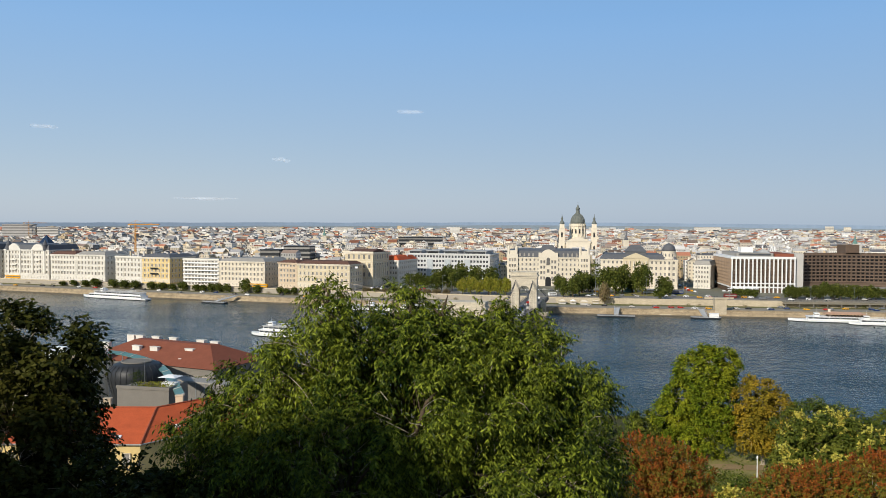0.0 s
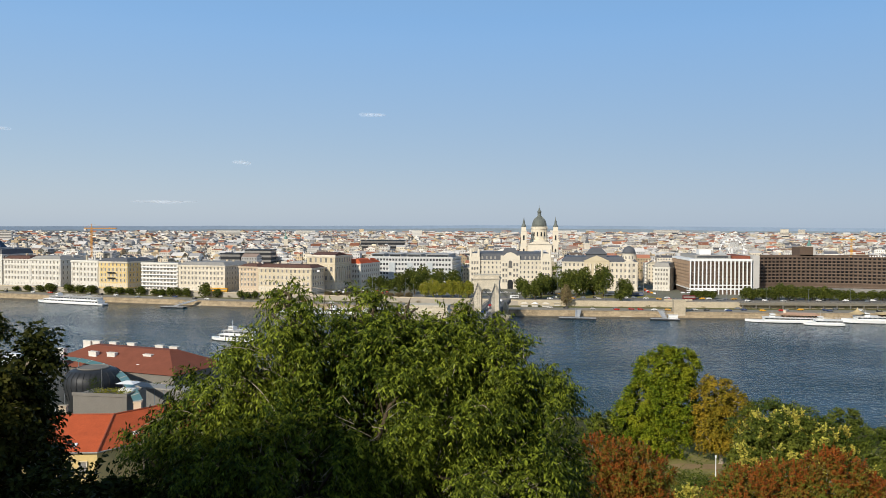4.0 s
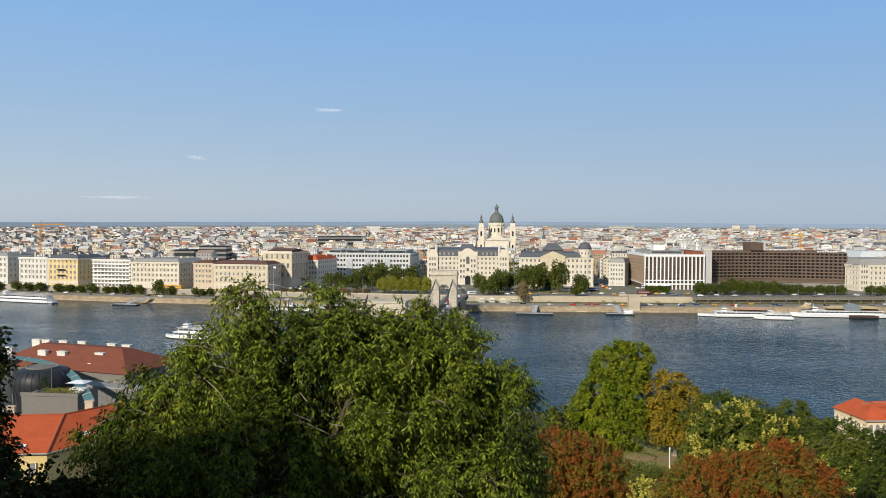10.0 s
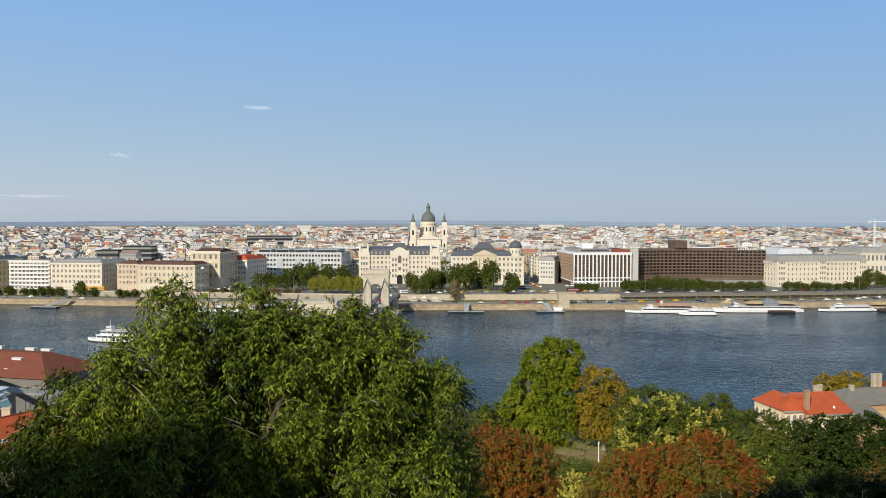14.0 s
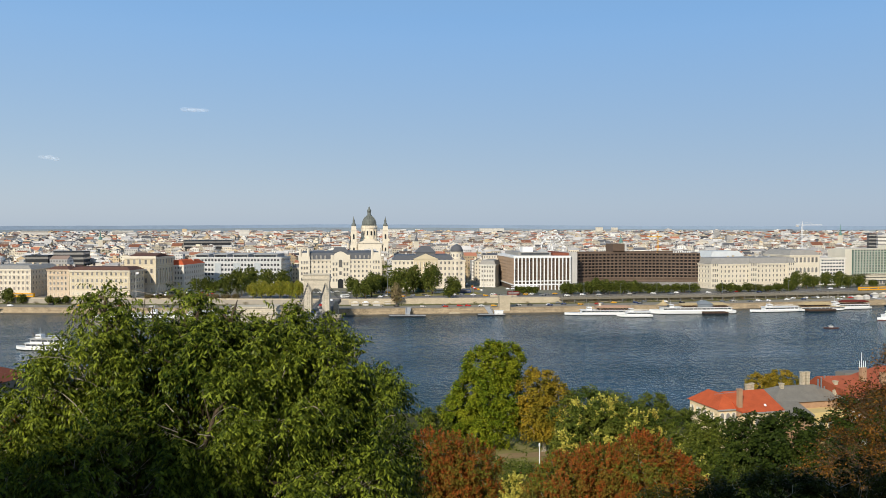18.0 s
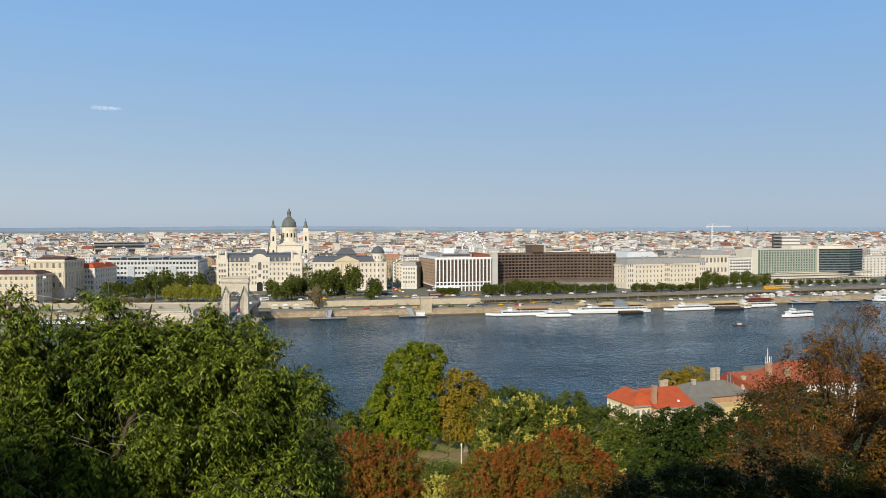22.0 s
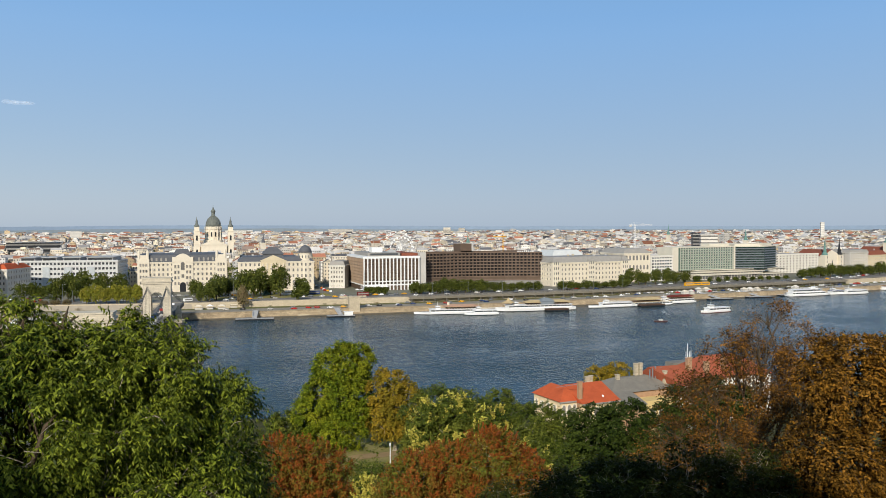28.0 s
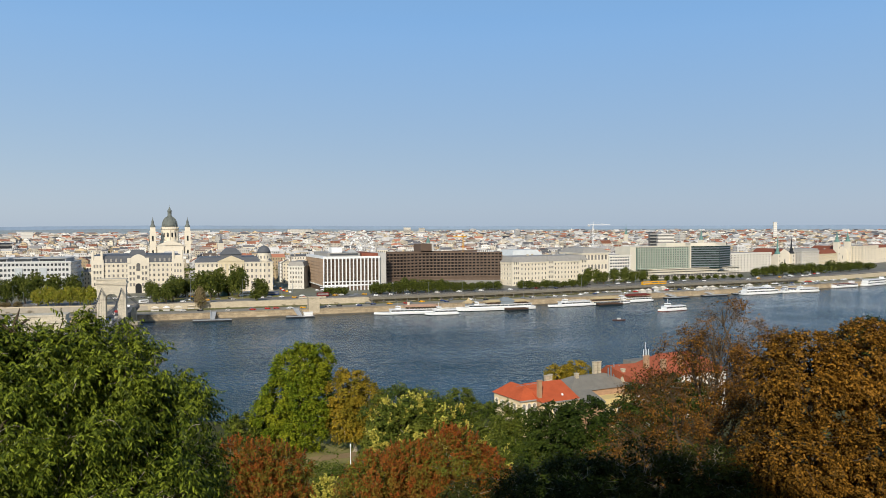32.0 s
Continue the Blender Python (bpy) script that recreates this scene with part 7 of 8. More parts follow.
ship("restaurant barge with a long tan roof", (421, 546), (462, 543), 9, 1, TAN, bow=0.06, high=0.9, awning=TAN)
pontoon("brown wooden landing stage", (424, 538), (447, 536), False, None, 5, wooden=True)
ship("white restaurant boat with a maroon canopy", (490, 548), (448, 550), 8, 1, WHITE, bow=0.15, awning=MAROON)
pontoon("grey landing pontoon with a long gangway", (516, 559), (540, 556), True)
pontoon("grey landing pontoon with a gangway and rails", (562, 560), (588, 556), True)
ship("white river cruise boat with a rounded stern", (462, 479), (434, 478), 7, 1, WHITE, high=1.5, stripe=MAROON, bow=0.24, open_top=False)
mb = thing("motor_boat", "small brown motor boat under way on the river", "boat", pose(371.5, 448, 0, 0, 0, -30))
hull(9.0, 2.6, 0.7, 0.35).obj("hull", mat("dark_brown_boat_paint", (0.085, 0.045, 0.04), 0.5, vary=0.15), mb)
Geo().box(-1.3, -0.8, 0.7, 1.1, 0.8, 1.5).box(-1.6, -0.9, 1.5, 1.3, 0.9, 1.62).obj("cabin", P["grey"], mb)
ship("long white hotel ship at the far quay", (604, 553), (655, 549), 9, 2, WHITE, bow=0.2)
ship("blue and white tour boat at the far quay", (672, 549), (652, 551), 7, 1, BLUE, bow=0.25)
ship("white tour boat with a curved roof", (699, 545), (664, 547), 8, 1, WHITE, bow=0.25)
pontoon("grey landing pontoon at the far quay", (602, 561), (630, 560), True)
pontoon("grey landing pontoon with a steep gangway", (690, 556), (712, 556), True)
ship("restaurant ship with a maroon roof far along the quay", (748, 566), (790, 568), 9, 1, MAROON, bow=0.1)
ship("white hotel ship moored far along the quay", (800, 568), (862, 577), 9, 2, WHITE, bow=0.18)
pontoon("white and red landing pontoon", (752, 574), (772, 574), True, MAROON)

# ---- houses at the foot of the castle hill ----
def chimney(ob, x, y, z0, z1, w=1.6, d=1.0, m=None, cap=True):
    g = Geo().box(x - w / 2, y - d / 2, z0, x + w / 2, y + d / 2, z1)
    if cap:
        g.box(x - w / 2 - 0.12, y - d / 2 - 0.12, z1, x + w / 2 + 0.12, y + d / 2 + 0.12, z1 + 0.25)
    put("chimney", g.mesh("chimney", m or STONE), ob)


# orange-roofed house with an angled wing
orange = thing("house", "ochre house with a bright orange-red hipped tile roof", "house", pose(0, 0, 8))
foot = [(-105, 163.4), (-60.2, 163.4), (-41, 186.5), (-55, 203), (-67, 188), (-105, 188)]
ridge = [(-94, 175.7), (-61.3, 175.7), (-46, 194)]
Geo().prism([(-104.5, 163.9), (-60.5, 163.9), (-41.6, 186.6), (-55.1, 202.3), (-66.8, 187.5), (-104.5, 187.5)], 0, 13.6).obj("wall", PLASTER["yellow"], orange)
Geo().add([(*p, 13.6) for p in foot] + [(*p, 18.2) for p in ridge] + [(*p, 13.3) for p in foot], [(0, 1, 7, 6), (1, 2, 8, 7), (2, 3, 8), (3, 4, 7, 8), (4, 5, 6, 7), (5, 0, 6)] + [(9 + i, 9 + (i + 1) % 6, (i + 1) % 6, i) for i in range(6)]).obj("roof", RED_TILE, orange)
for p, q in zip(foot, foot[1:]):
    put("gutter", Geo().tube([(*p, 13.45), (*q, 13.45)], [0.17, 0.17], 6).mesh("gutter", ZINC), orange)
for p, q in ((foot[1], ridge[1]), (foot[0], ridge[0]), (foot[2], ridge[2])):
    put("ridge_tile", Geo().tube([(*p, 13.7), (*q, 18.25)], [0.2, 0.2], 6).mesh("ridge_tile", BRICKRED_TILE), orange)
put("ridge_tile", Geo().tube([(*ridge[0], 18.25), (*ridge[1], 18.25), (*ridge[2], 18.25)], [0.2, 0.2, 0.2], 6).mesh("ridge_tile", BRICKRED_TILE), orange)
for x, y, z, t in ((-65.5, 165.5, 14.35, 0), (-84, 168, 15.4, 0), (-56, 172.6, 14.9, 50), (-53.2, 177.2, 15.2, 50), (-50.5, 181.5, 15.6, 50)):
    put("skylight", Geo().box(-0.55, -0.5, 0, 0.55, 0.5, 0.3).mesh("skylight", WHITE), orange, "white roof window", pose(x, y, z, 20, 0, t))
for x, y, m in ((-78.5, 177.5, STONE), (-75.5, 177.2, STONE), (-72.5, 177.5, STONE), (-89, 177, STONE), (-58, 181, PLASTER["pink"])):
    chimney(orange, x, y, 16.5, 19.6, 1.6, 1.0, m)
for i in range(9):
    put("window", window_mesh(1.1, 1.9, "hood", CREAM_FRAME), orange, "", pose(-100 + 4.6 * i, 163.9, 9.5))

# grey terrace block with roof garden
block = thing("terrace_block", "plain grey rendered block with a planted roof terrace", "building", pose(-75, 207, 10.4, 0, 0, -12))
# shade on this wall is put into its dark grey render
Geo().box(-8, 0, -2.4, 6.5, 9, 13.2).obj("wall", DARK_RENDER, block)
Geo().box(-8.2, -0.2, 13.2, 6.7, 0.3, 14).box(6.2, 0.3, 13.2, 6.7, 9, 14).obj("parapet", DARK_RENDER, block)
rng = np.random.default_rng(8)
pts = np.stack([rng.uniform(-3, 6.2, 420), rng.uniform(0.5, 3.0, 420), rng.uniform(13.4, 14.9, 420)], 1)
tagged(put("hedge", quads("hedge", spray_leaves(rng, pts, unit(rng.normal(0, 1, (420, 3)) + np.array([0, 0, 0.7])), 5, 0.5, 0.3, 0.3, 0.16), LEAF["far_light"]), block), kind="stuff")
Geo().hip(1, 4, 6, 8, 15.6, 16.2, 2).obj("awning", WHITE, block)
Geo().tube([(-2, 3, 13.2), (-2, 3, 20)], [0.08, 0.05], 5).obj("mast", STEEL, block)
Geo().box(1.5, 4.5, 13.2, 5.5, 7.5, 14.2).obj("bar_counter", WHITE, block)
bush = np.stack([rng.normal(-4, 0.8, 240), rng.normal(3, 0.8, 240), rng.uniform(13.4, 17.2, 240)], 1)
tagged(put("potted_tree", quads("potted_tree", spray_leaves(rng, bush, unit(rng.normal(0, 1, (240, 3)) + np.array([0, 0, 0.4])), 5, 0.5, 0.3, 0.28, 0.14), LEAF["dark"]), block), kind="stuff")

# dark dome-like glass hall
hall = thing("glass_hall", "rounded dark glass hall with a flat grey top", "building", pose(-86.8, 233, 8))
Geo().lathe(0, 0, [(5.6, 0), (7.0, 11), (7.9, 14.2), (7.6, 16.4), (6.2, 17.8), (4.2, 18.4)], 28).obj("shell", mat("dark_shell", (0.028, 0.03, 0.033), 0.5, vary=0.25, spec=0.3), hall, smooth=True)
for i in range(28):
    a = 2 * math.pi * i / 28
    put("rib", Geo().tube([(r * math.cos(a), r * math.sin(a), z) for r, z in ((6.9, 10), (7.95, 14.2), (7.65, 16.45), (6.25, 17.85))], [0.06] * 4, 4).mesh("rib", DARK), hall)
Geo().lathe(0, 0, [(4.3, 18.2), (4.3, 18.65), (3.9, 18.7), (3.7, 18.55), (0.9, 18.65), (0.1, 18.8)], 28).obj("cap", DARK_RENDER, hall)
# curved green glass roof
bend = [(-103, 253.5), (-98, 251.5), (-93.5, 248.3), (-88.6, 244), (-84, 239), (-80, 233), (-76.6, 227), (-73.4, 220.5), (-70, 213.5), (-66.8, 206.5), (-63.8, 199.5)]
gl, gn = Geo(), len(bend)
inn, outr = [], []
for i in range(gn):
    d = (Vector(bend[min(i + 1, gn - 1)]) - Vector(bend[max(i - 1, 0)])).normalized()
    n2 = Vector((d.y, -d.x))
    inn.append(tuple(Vector(bend[i]) + n2 * 1.0))
    outr.append(tuple(Vector(bend[i]) - n2 * 1.0))
lift = [26.2 - 2.0 * i / (gn - 1) for i in range(gn)]
gl.add([(*p, z - 0.5) for p, z in zip(inn, lift)] + [(*p, z) for p, z in zip(outr, lift)] + [(*p, z - 0.7) for p, z in zip(inn, lift)] + [(*p, z - 0.2) for p, z in zip(outr, lift)],
       [(i, i + 1, gn + i + 1, gn + i) for i in range(gn - 1)] + [(2 * gn + i + 1, 2 * gn + i, 3 * gn + i, 3 * gn + i + 1) for i in range(gn - 1)] + [(2 * gn + i, 2 * gn + i + 1, i + 1, i) for i in range(gn - 1)])
arcade = tagged(gl.obj("glass_roof", mat("teal_glass", (0.09, 0.19, 0.18), 0.3, vary=0.25, scale=0.8)), "curved green glass arcade roof on steel ribs", "roof")
for i in range(gn):
    put("rib", Geo().tube([(*inn[i], lift[i] - 0.42), (*outr[i], lift[i] + 0.08)], [0.1, 0.1], 4).mesh("rib", PLASTER["grey"]), arcade)
    put("post", Geo().tube([(*bend[i], 8), (*bend[i], lift[i] - 0.3)], [0.18, 0.14], 6).mesh("post", STEEL), arcade)

# brown-roofed palace with white chimneys
brown = thing("palace_block", "long block with a brown tiled roof and white chimneys", "building", front((-114.5, 264.5), (-67.5, 242.5), 8))
Geo().box(0, 0, 0, 52, 24, 14.3).obj("wall", DARK_RENDER, brown)
Geo().hip(-0.6, -0.6, 52.6, 24.6, 14.3, 19.6, 11).obj("roof", BROWN_TILE, brown)
for x, y in ((5.0, 14), (8.5, 14.5), (15, 15), (22, 15.5), (34, 15), (40, 14.5), (1.5, 6.5), (16, 5.5), (23, 6), (36, 7.5)):
    chimney(brown, x, y, 15.5, 20.0 if y > 10 else 18.3, 3.1, 1.3, P["white"])
for i in range(14):
    put("window", window_mesh(1.2, 2.2, "hood", CREAM_FRAME), brown, "", pose(3 + 3.5 * i, 0, 9.5))
for x, y in ((36, 3.2), (41, 3.6), (46, 4.4)):
    put("skylight", Geo().box(-0.5, -0.4, 0, 0.5, 0.4, 0.4).mesh("skylight", WHITE), brown, "", pose(x, y, 15.7))
wing = thing("palace_wing", "lower wing with white attic blocks and grey lead roofs", "building", pose(-112, 252, 8, 0, 0, -20))
Geo().box(-22, -4, 0, 4, 14, 14.5).obj("wall", PLASTER["white"], wing)
Geo().box(-22, -4, 14.5, 4, 14, 15).obj("roof", ZINC, wing)
for x, y, w in ((-6, -2, 3), (0, -2, 3), (-12, 2, 4), (-4, 6, 5), (2, 8, 3), (-15, 8, 5)):
    put("attic_block", Geo().box(x - w / 2, y - 1, 15, x + w / 2, y + 1, 17.4).box(x - w / 2 - 0.2, y - 1.2, 17.4, x + w / 2 + 0.2, y + 1.2, 17.7).mesh("attic_block", WHITE), wing)
lean = thing("annex", "low annex with a grey metal roof", "building", pose(-62, 232, 8, 0, 0, -24))
Geo().box(0, 0, 0, 12, 7, 12).obj("wall", DARK_RENDER, lean)
court = thing("glass_court", "dark glazed court between the houses", "building", pose(-84, 238, 8, 0, 0, -25))
Geo().box(0, 0, 0, 26, 5, 12.6).obj("wall", GLASS, court)
Geo().box(-0.2, -0.2, 12.6, 26.2, 5.2, 13).obj("roof", ZINC, court)
for i in range(9):
    put("mullion", Geo().box(-0.1, -0.15, 0, 0.1, 0, 12.6).mesh("mullion", STEEL), court, "", pose(3.2 * i, 0, 0))
Geo().hip(-0.4, -0.4, 12.4, 7.4, 12, 13.6, 3).obj("roof", ZINC, lean)
vault = thing("glazed_vault", "white barrel-roofed pavilion between the houses", "building", pose(-88, 196, 8, 0, 0, -10))
n = 10
va = [(4.5 * math.cos(math.pi * i / n), 9.5 + 3.6 * math.sin(math.pi * i / n)) for i in range(n + 1)]
Geo().add([(x, 0, z) for x, z in va] + [(x, 9, z) for x, z in va], [tuple(range(n + 1)), tuple(range(n + 1, 2 * n + 2))[::-1]] + [(i, i + n + 1, i + n + 2, i + 1) for i in range(n)]).obj("roof", PLASTER["white"], vault, smooth=False)
Geo().box(-4.5, 0, 0, 4.5, 9, 9.5).obj("wall", PLASTER["grey"], vault)

# red-roofed houses by the river, downstream
BRICK_WALL = mat("ochre_brick", (0.40, 0.25, 0.15), 0.9, vary=0.25, scale=0.8)
VILLA_WALL = mat("cream_yellow_plaster", (0.74, 0.59, 0.36), 0.9, vary=0.12, scale=0.3)
villa = thing("villa", "cream riverside villa with orange-red hipped roofs", "house", pose(0, 0, 7))
Geo().box(115.4, 177.9, 0, 122, 191, 13.8).obj("wall", VILLA_WALL, villa)
Geo().hip(114.9, 177.4, 122.6, 191.5, 13.8, 16.8, 3.7).obj("roof", RED_TILE, villa)
Geo().box(120.4, 175, 0, 131.2, 191.6, 13.3).gable(120.6, 175, 131.1, 191.6, 13.3, 16.6, 0, "x").obj("wall", VILLA_WALL, villa)
Geo().gable(119.9, 174.4, 131.8, 192.2, 13.4, 17.0, 0, "x").obj("roof", RED_TILE, villa)
Geo().box(114.8, 177.3, 13.5, 120.2, 177.5, 13.85).obj("gutter", ZINC, villa)
Geo().box(119.8, 174.25, 13.1, 131.9, 174.42, 13.45).obj("gutter", ZINC, villa)
chimney(villa, 120.6, 177.0, 12, 18.6, 1.1, 0.9, BRICK_WALL)
for x, y, w in ((129.3, 186, 1.3), (131.0, 187, 0.9)):
    chimney(villa, x, y, 13.4, 17.7, w, 0.8, STONE)
Geo().tube([(115.5, 180, 17.2), (120.3, 177.2, 18.1)], [0.06, 0.06], 4).obj("aerial", STEEL, villa)
put("satellite_dish", Geo().lathe(0, 0, [(0.03, 0), (0.26, 0.08), (0.34, 0.16)], 12).mesh("satellite_dish", WHITE), villa, "white satellite dish", pose(127.2, 176.2, 14.6, 60, 0, 0))
for x in (116.4, 118.0, 119.6):
    put("window", window_mesh(1.0, 2.2, "arch", CREAM_FRAME), villa, "", pose(x, 177.9, 10.6))
for i in range(4):
    put("window", window_mesh(1.1, 1.9, "hood", CREAM_FRAME), villa, "", pose(121.8 + 2.5 * i, 175, 10.2))
    put("window", window_mesh(1.0, 2.0, "hood", CREAM_FRAME), villa, "", pose(115.4, 189.5 - 3.0 * i, 10.4, 0, 0, -90))

OLD_METAL = mat("weathered_roof_metal", (0.21, 0.195, 0.165), 0.7, vary=0.25, scale=0.5)
mid = thing("courtyard_house", "low house with grey metal roofs and brick walls", "house", pose(8, 6, 6.4))
Geo().box(127, 177, 0, 149, 189, 13.8).obj("wall", BRICK_WALL, mid)
Geo().hip(126.5, 176.4, 149.5, 189.6, 13.8, 16.8, 6).obj("roof", OLD_METAL, mid)
Geo().box(127, 170, 0, 133, 177, 12).obj("wall", BRICK_WALL, mid)
Geo().add([(126.7, 169.6, 12), (133.3, 169.6, 12), (133.3, 177, 14.2), (126.7, 177, 14.2), (126.7, 169.6, 11.7), (133.3, 169.6, 11.7)], [(0, 1, 2, 3), (4, 5, 1, 0)]).obj("roof", OLD_METAL, mid)
Geo().box(133, 172, 0, 144, 177, 12).obj("wall", PLASTER["yellow"], mid)
for i in range(4):
    put("window", window_mesh(1.1, 2.0, "arch", CREAM_FRAME), mid, "", pose(134.5 + 2.6 * i, 172, 7.5))
for x, y, z in ((132.7, 182, 17.6), (140.2, 183.5, 20.0), (141.8, 183.5, 20.0), (146.5, 178.5, 18.2)):
    chimney(mid, x, y, 13, z, 0.95, 0.9, STONE)
for i in range(5):
    put("flue", Geo().tube([(143.2 + 1.0 * i, 181, 14), (143.2 + 1.0 * i, 181, 18.6 + 0.4 * (i % 3))], [0.22, 0.22], 7).mesh("flue", STEEL), mid, "pale metal flue pipe")

redb = thing("tenement", "white tenement with a red tiled roof by the river", "house", pose(4.5, 0, 7.2))
Geo().box(152.5, 179, 0, 163, 194.6, 14.0).obj("wall", PLASTER["white"], redb)
Geo().add([(152, 178.4, 14.0), (163.5, 178.4, 14.0), (158.5, 186.5, 18.4), (147, 188, 18.4), (147, 195, 14.0), (163.5, 195, 14.0)], [(0, 1, 2, 3), (3, 2, 5, 4), (1, 5, 2), (0, 3, 4)]).obj("roof", BRICKRED_TILE, redb)
Geo().box(163, 184, 0, 190, 200, 14.0).obj("wall", PLASTER["white"], redb)
Geo().hip(162.4, 183.4, 190.6, 200.6, 14.0, 19.4, 8).obj("roof", BRICKRED_TILE, redb)
for x, y, z in ((158.6, 184.5, 20.6), (166.5, 186, 18.6), (174, 187, 19.4)):
    chimney(redb, x, y, 13, z, 1.5, 1.1, BRICK_WALL)
for i in range(4):
    put("aerial", Geo().tube([(157.6 + 0.6 * i, 184.5, 20.6), (157.6 + 0.6 * i, 184.5, 22.6 + 2.2 * (i == 1))], [0.09, 0.07], 5).mesh("aerial", WHITE), redb)
for i in range(4):
    put("window", window_mesh(1.1, 2.0, "hood", CREAM_FRAME), redb, "", pose(154 + 2.5 * i, 179, 10))
for i in range(8):
    put("window", window_mesh(1.1, 2.0, "hood", CREAM_FRAME), redb, "", pose(165 + 3 * i, 184, 10))
Geo().box(168, 202, 0, 190, 206, 15.8).obj("rear_roof", OLD_METAL, redb)

# lamp on the slope
sl = thing("street_lamp", "white park lamp post on the castle slope", "street lamp", pose(39.2, 101.6, 33.4))
Geo().tube([(0, 0, 0), (0, 0, 3.4)], [0.075, 0.05], 8).obj("pole", WHITE, sl)
Geo().lathe(0, 0, [(0.06, 3.4), (0.11, 3.5), (0.11, 3.75), (0.05, 3.85)], 8).obj("lamp_head", WHITE, sl)


# lawn and earth path on a level shelf of the slope
def slope(x, y):
    k = max(0.0, 1 - (abs(x - 40) / 15) ** 6 - (abs(y - 108) / 14) ** 6)
    z = hill(quay(x) - 350 - y, x) + 1.2 * noise.noise((x / 18, y / 18, 0))
    return z + max(0.0, 33.4 + 0.25 * noise.noise((x / 5, y / 5, 4)) - z) * min(1.0, 2.5 * k)


def draped(name, label, pts, material, lift):
    g = Geo()
    n = len(pts[0])
    v = [(x, y, slope(x, y) + lift) for row in pts for x, y in row]
    g.add(v, [(j * n + i, j * n + i + 1, j * n + n + i + 1, j * n + n + i) for j in range(len(pts) - 1) for i in range(n - 1)])
    return tagged(g.obj(name, material), label, name, kind="structure")


draped("lawn", "patchy green lawn on the castle slope", [[(23.5 + 1.5 * i, 92 + 1.5 * j) for i in range(23)] for j in range(22)], GRASS, 0.1)
draped("path", "brown earth path across the slope", [[(27 + 1.2 * i, 107.2 + 0.75 * j + 0.08 * i) for i in range(22)] for j in range(4)], mat("path_earth", (0.30, 0.215, 0.11), 0.95, vary=0.2, scale=0.6), 0.16)


# bushes that cover the slope
def undergrowth(name, label, n, seed, leafmat, x0, x1, y0, y1, L, tall=2.2):
    rng = np.random.default_rng(seed)
    pts = []
    while len(pts) < n:
        x, y = rng.uniform(x0, x1), rng.uniform(y0, y1)
        if (tall > 1 and math.hypot(x - 39, y - 109.5) < 8.5) or (108 < x < 192 and y > 163) or (x < -50 and y > 155):
            continue
        b = quay(x) - 350 - y
        if b < 30 or noise.noise((x / 9, y / 9, seed)) < -0.25:
            continue
        z = slope(x, y)
        top = tall + tall * noise.noise((x / 6, y / 6, seed + 2))
        pts.append((x, y, z + rng.random() ** 0.6 * max(0.3, top)))
    pts = np.array(pts)
    q = spray_leaves(rng, pts, unit(rng.normal(0, 1, (n, 3)) + np.array([0, -0.2, 0.7])), 5, L * 3, 0.4, L, L * 0.55)
    return tagged(new(name, quads(name, q, leafmat)), label, "bushes", kind="stuff")


undergrowth("undergrowth", "dense green bushes covering the castle slope", 9000, 3, LEAF["mid"], -75, 110, 18, 165, 0.42)
undergrowth("undergrowth", "darker bushes and ivy on the castle slope", 7000, 5, LEAF["dark"], -75, 110, 14, 165, 0.38)
undergrowth("undergrowth", "low rust-coloured shrubs on the slope", 1800, 9, LEAF["rust"], 0, 70, 30, 90, 0.3)
undergrowth("undergrowth", "fresh green bushes at the edge of the lawn", 1300, 23, LEAF["mid"], 30, 43, 88, 101, 0.26, 1.7)
undergrowth("grass", "sunlit tufts of grass on the slope lawn", 2600, 14, LEAF["far_light"], 27, 52, 97, 105.5, 0.14, 0.3)
undergrowth("grass", "sunlit tufts of grass beyond the path", 1200, 15, LEAF["plane"], 28, 52, 111.5, 119, 0.14, 0.3)

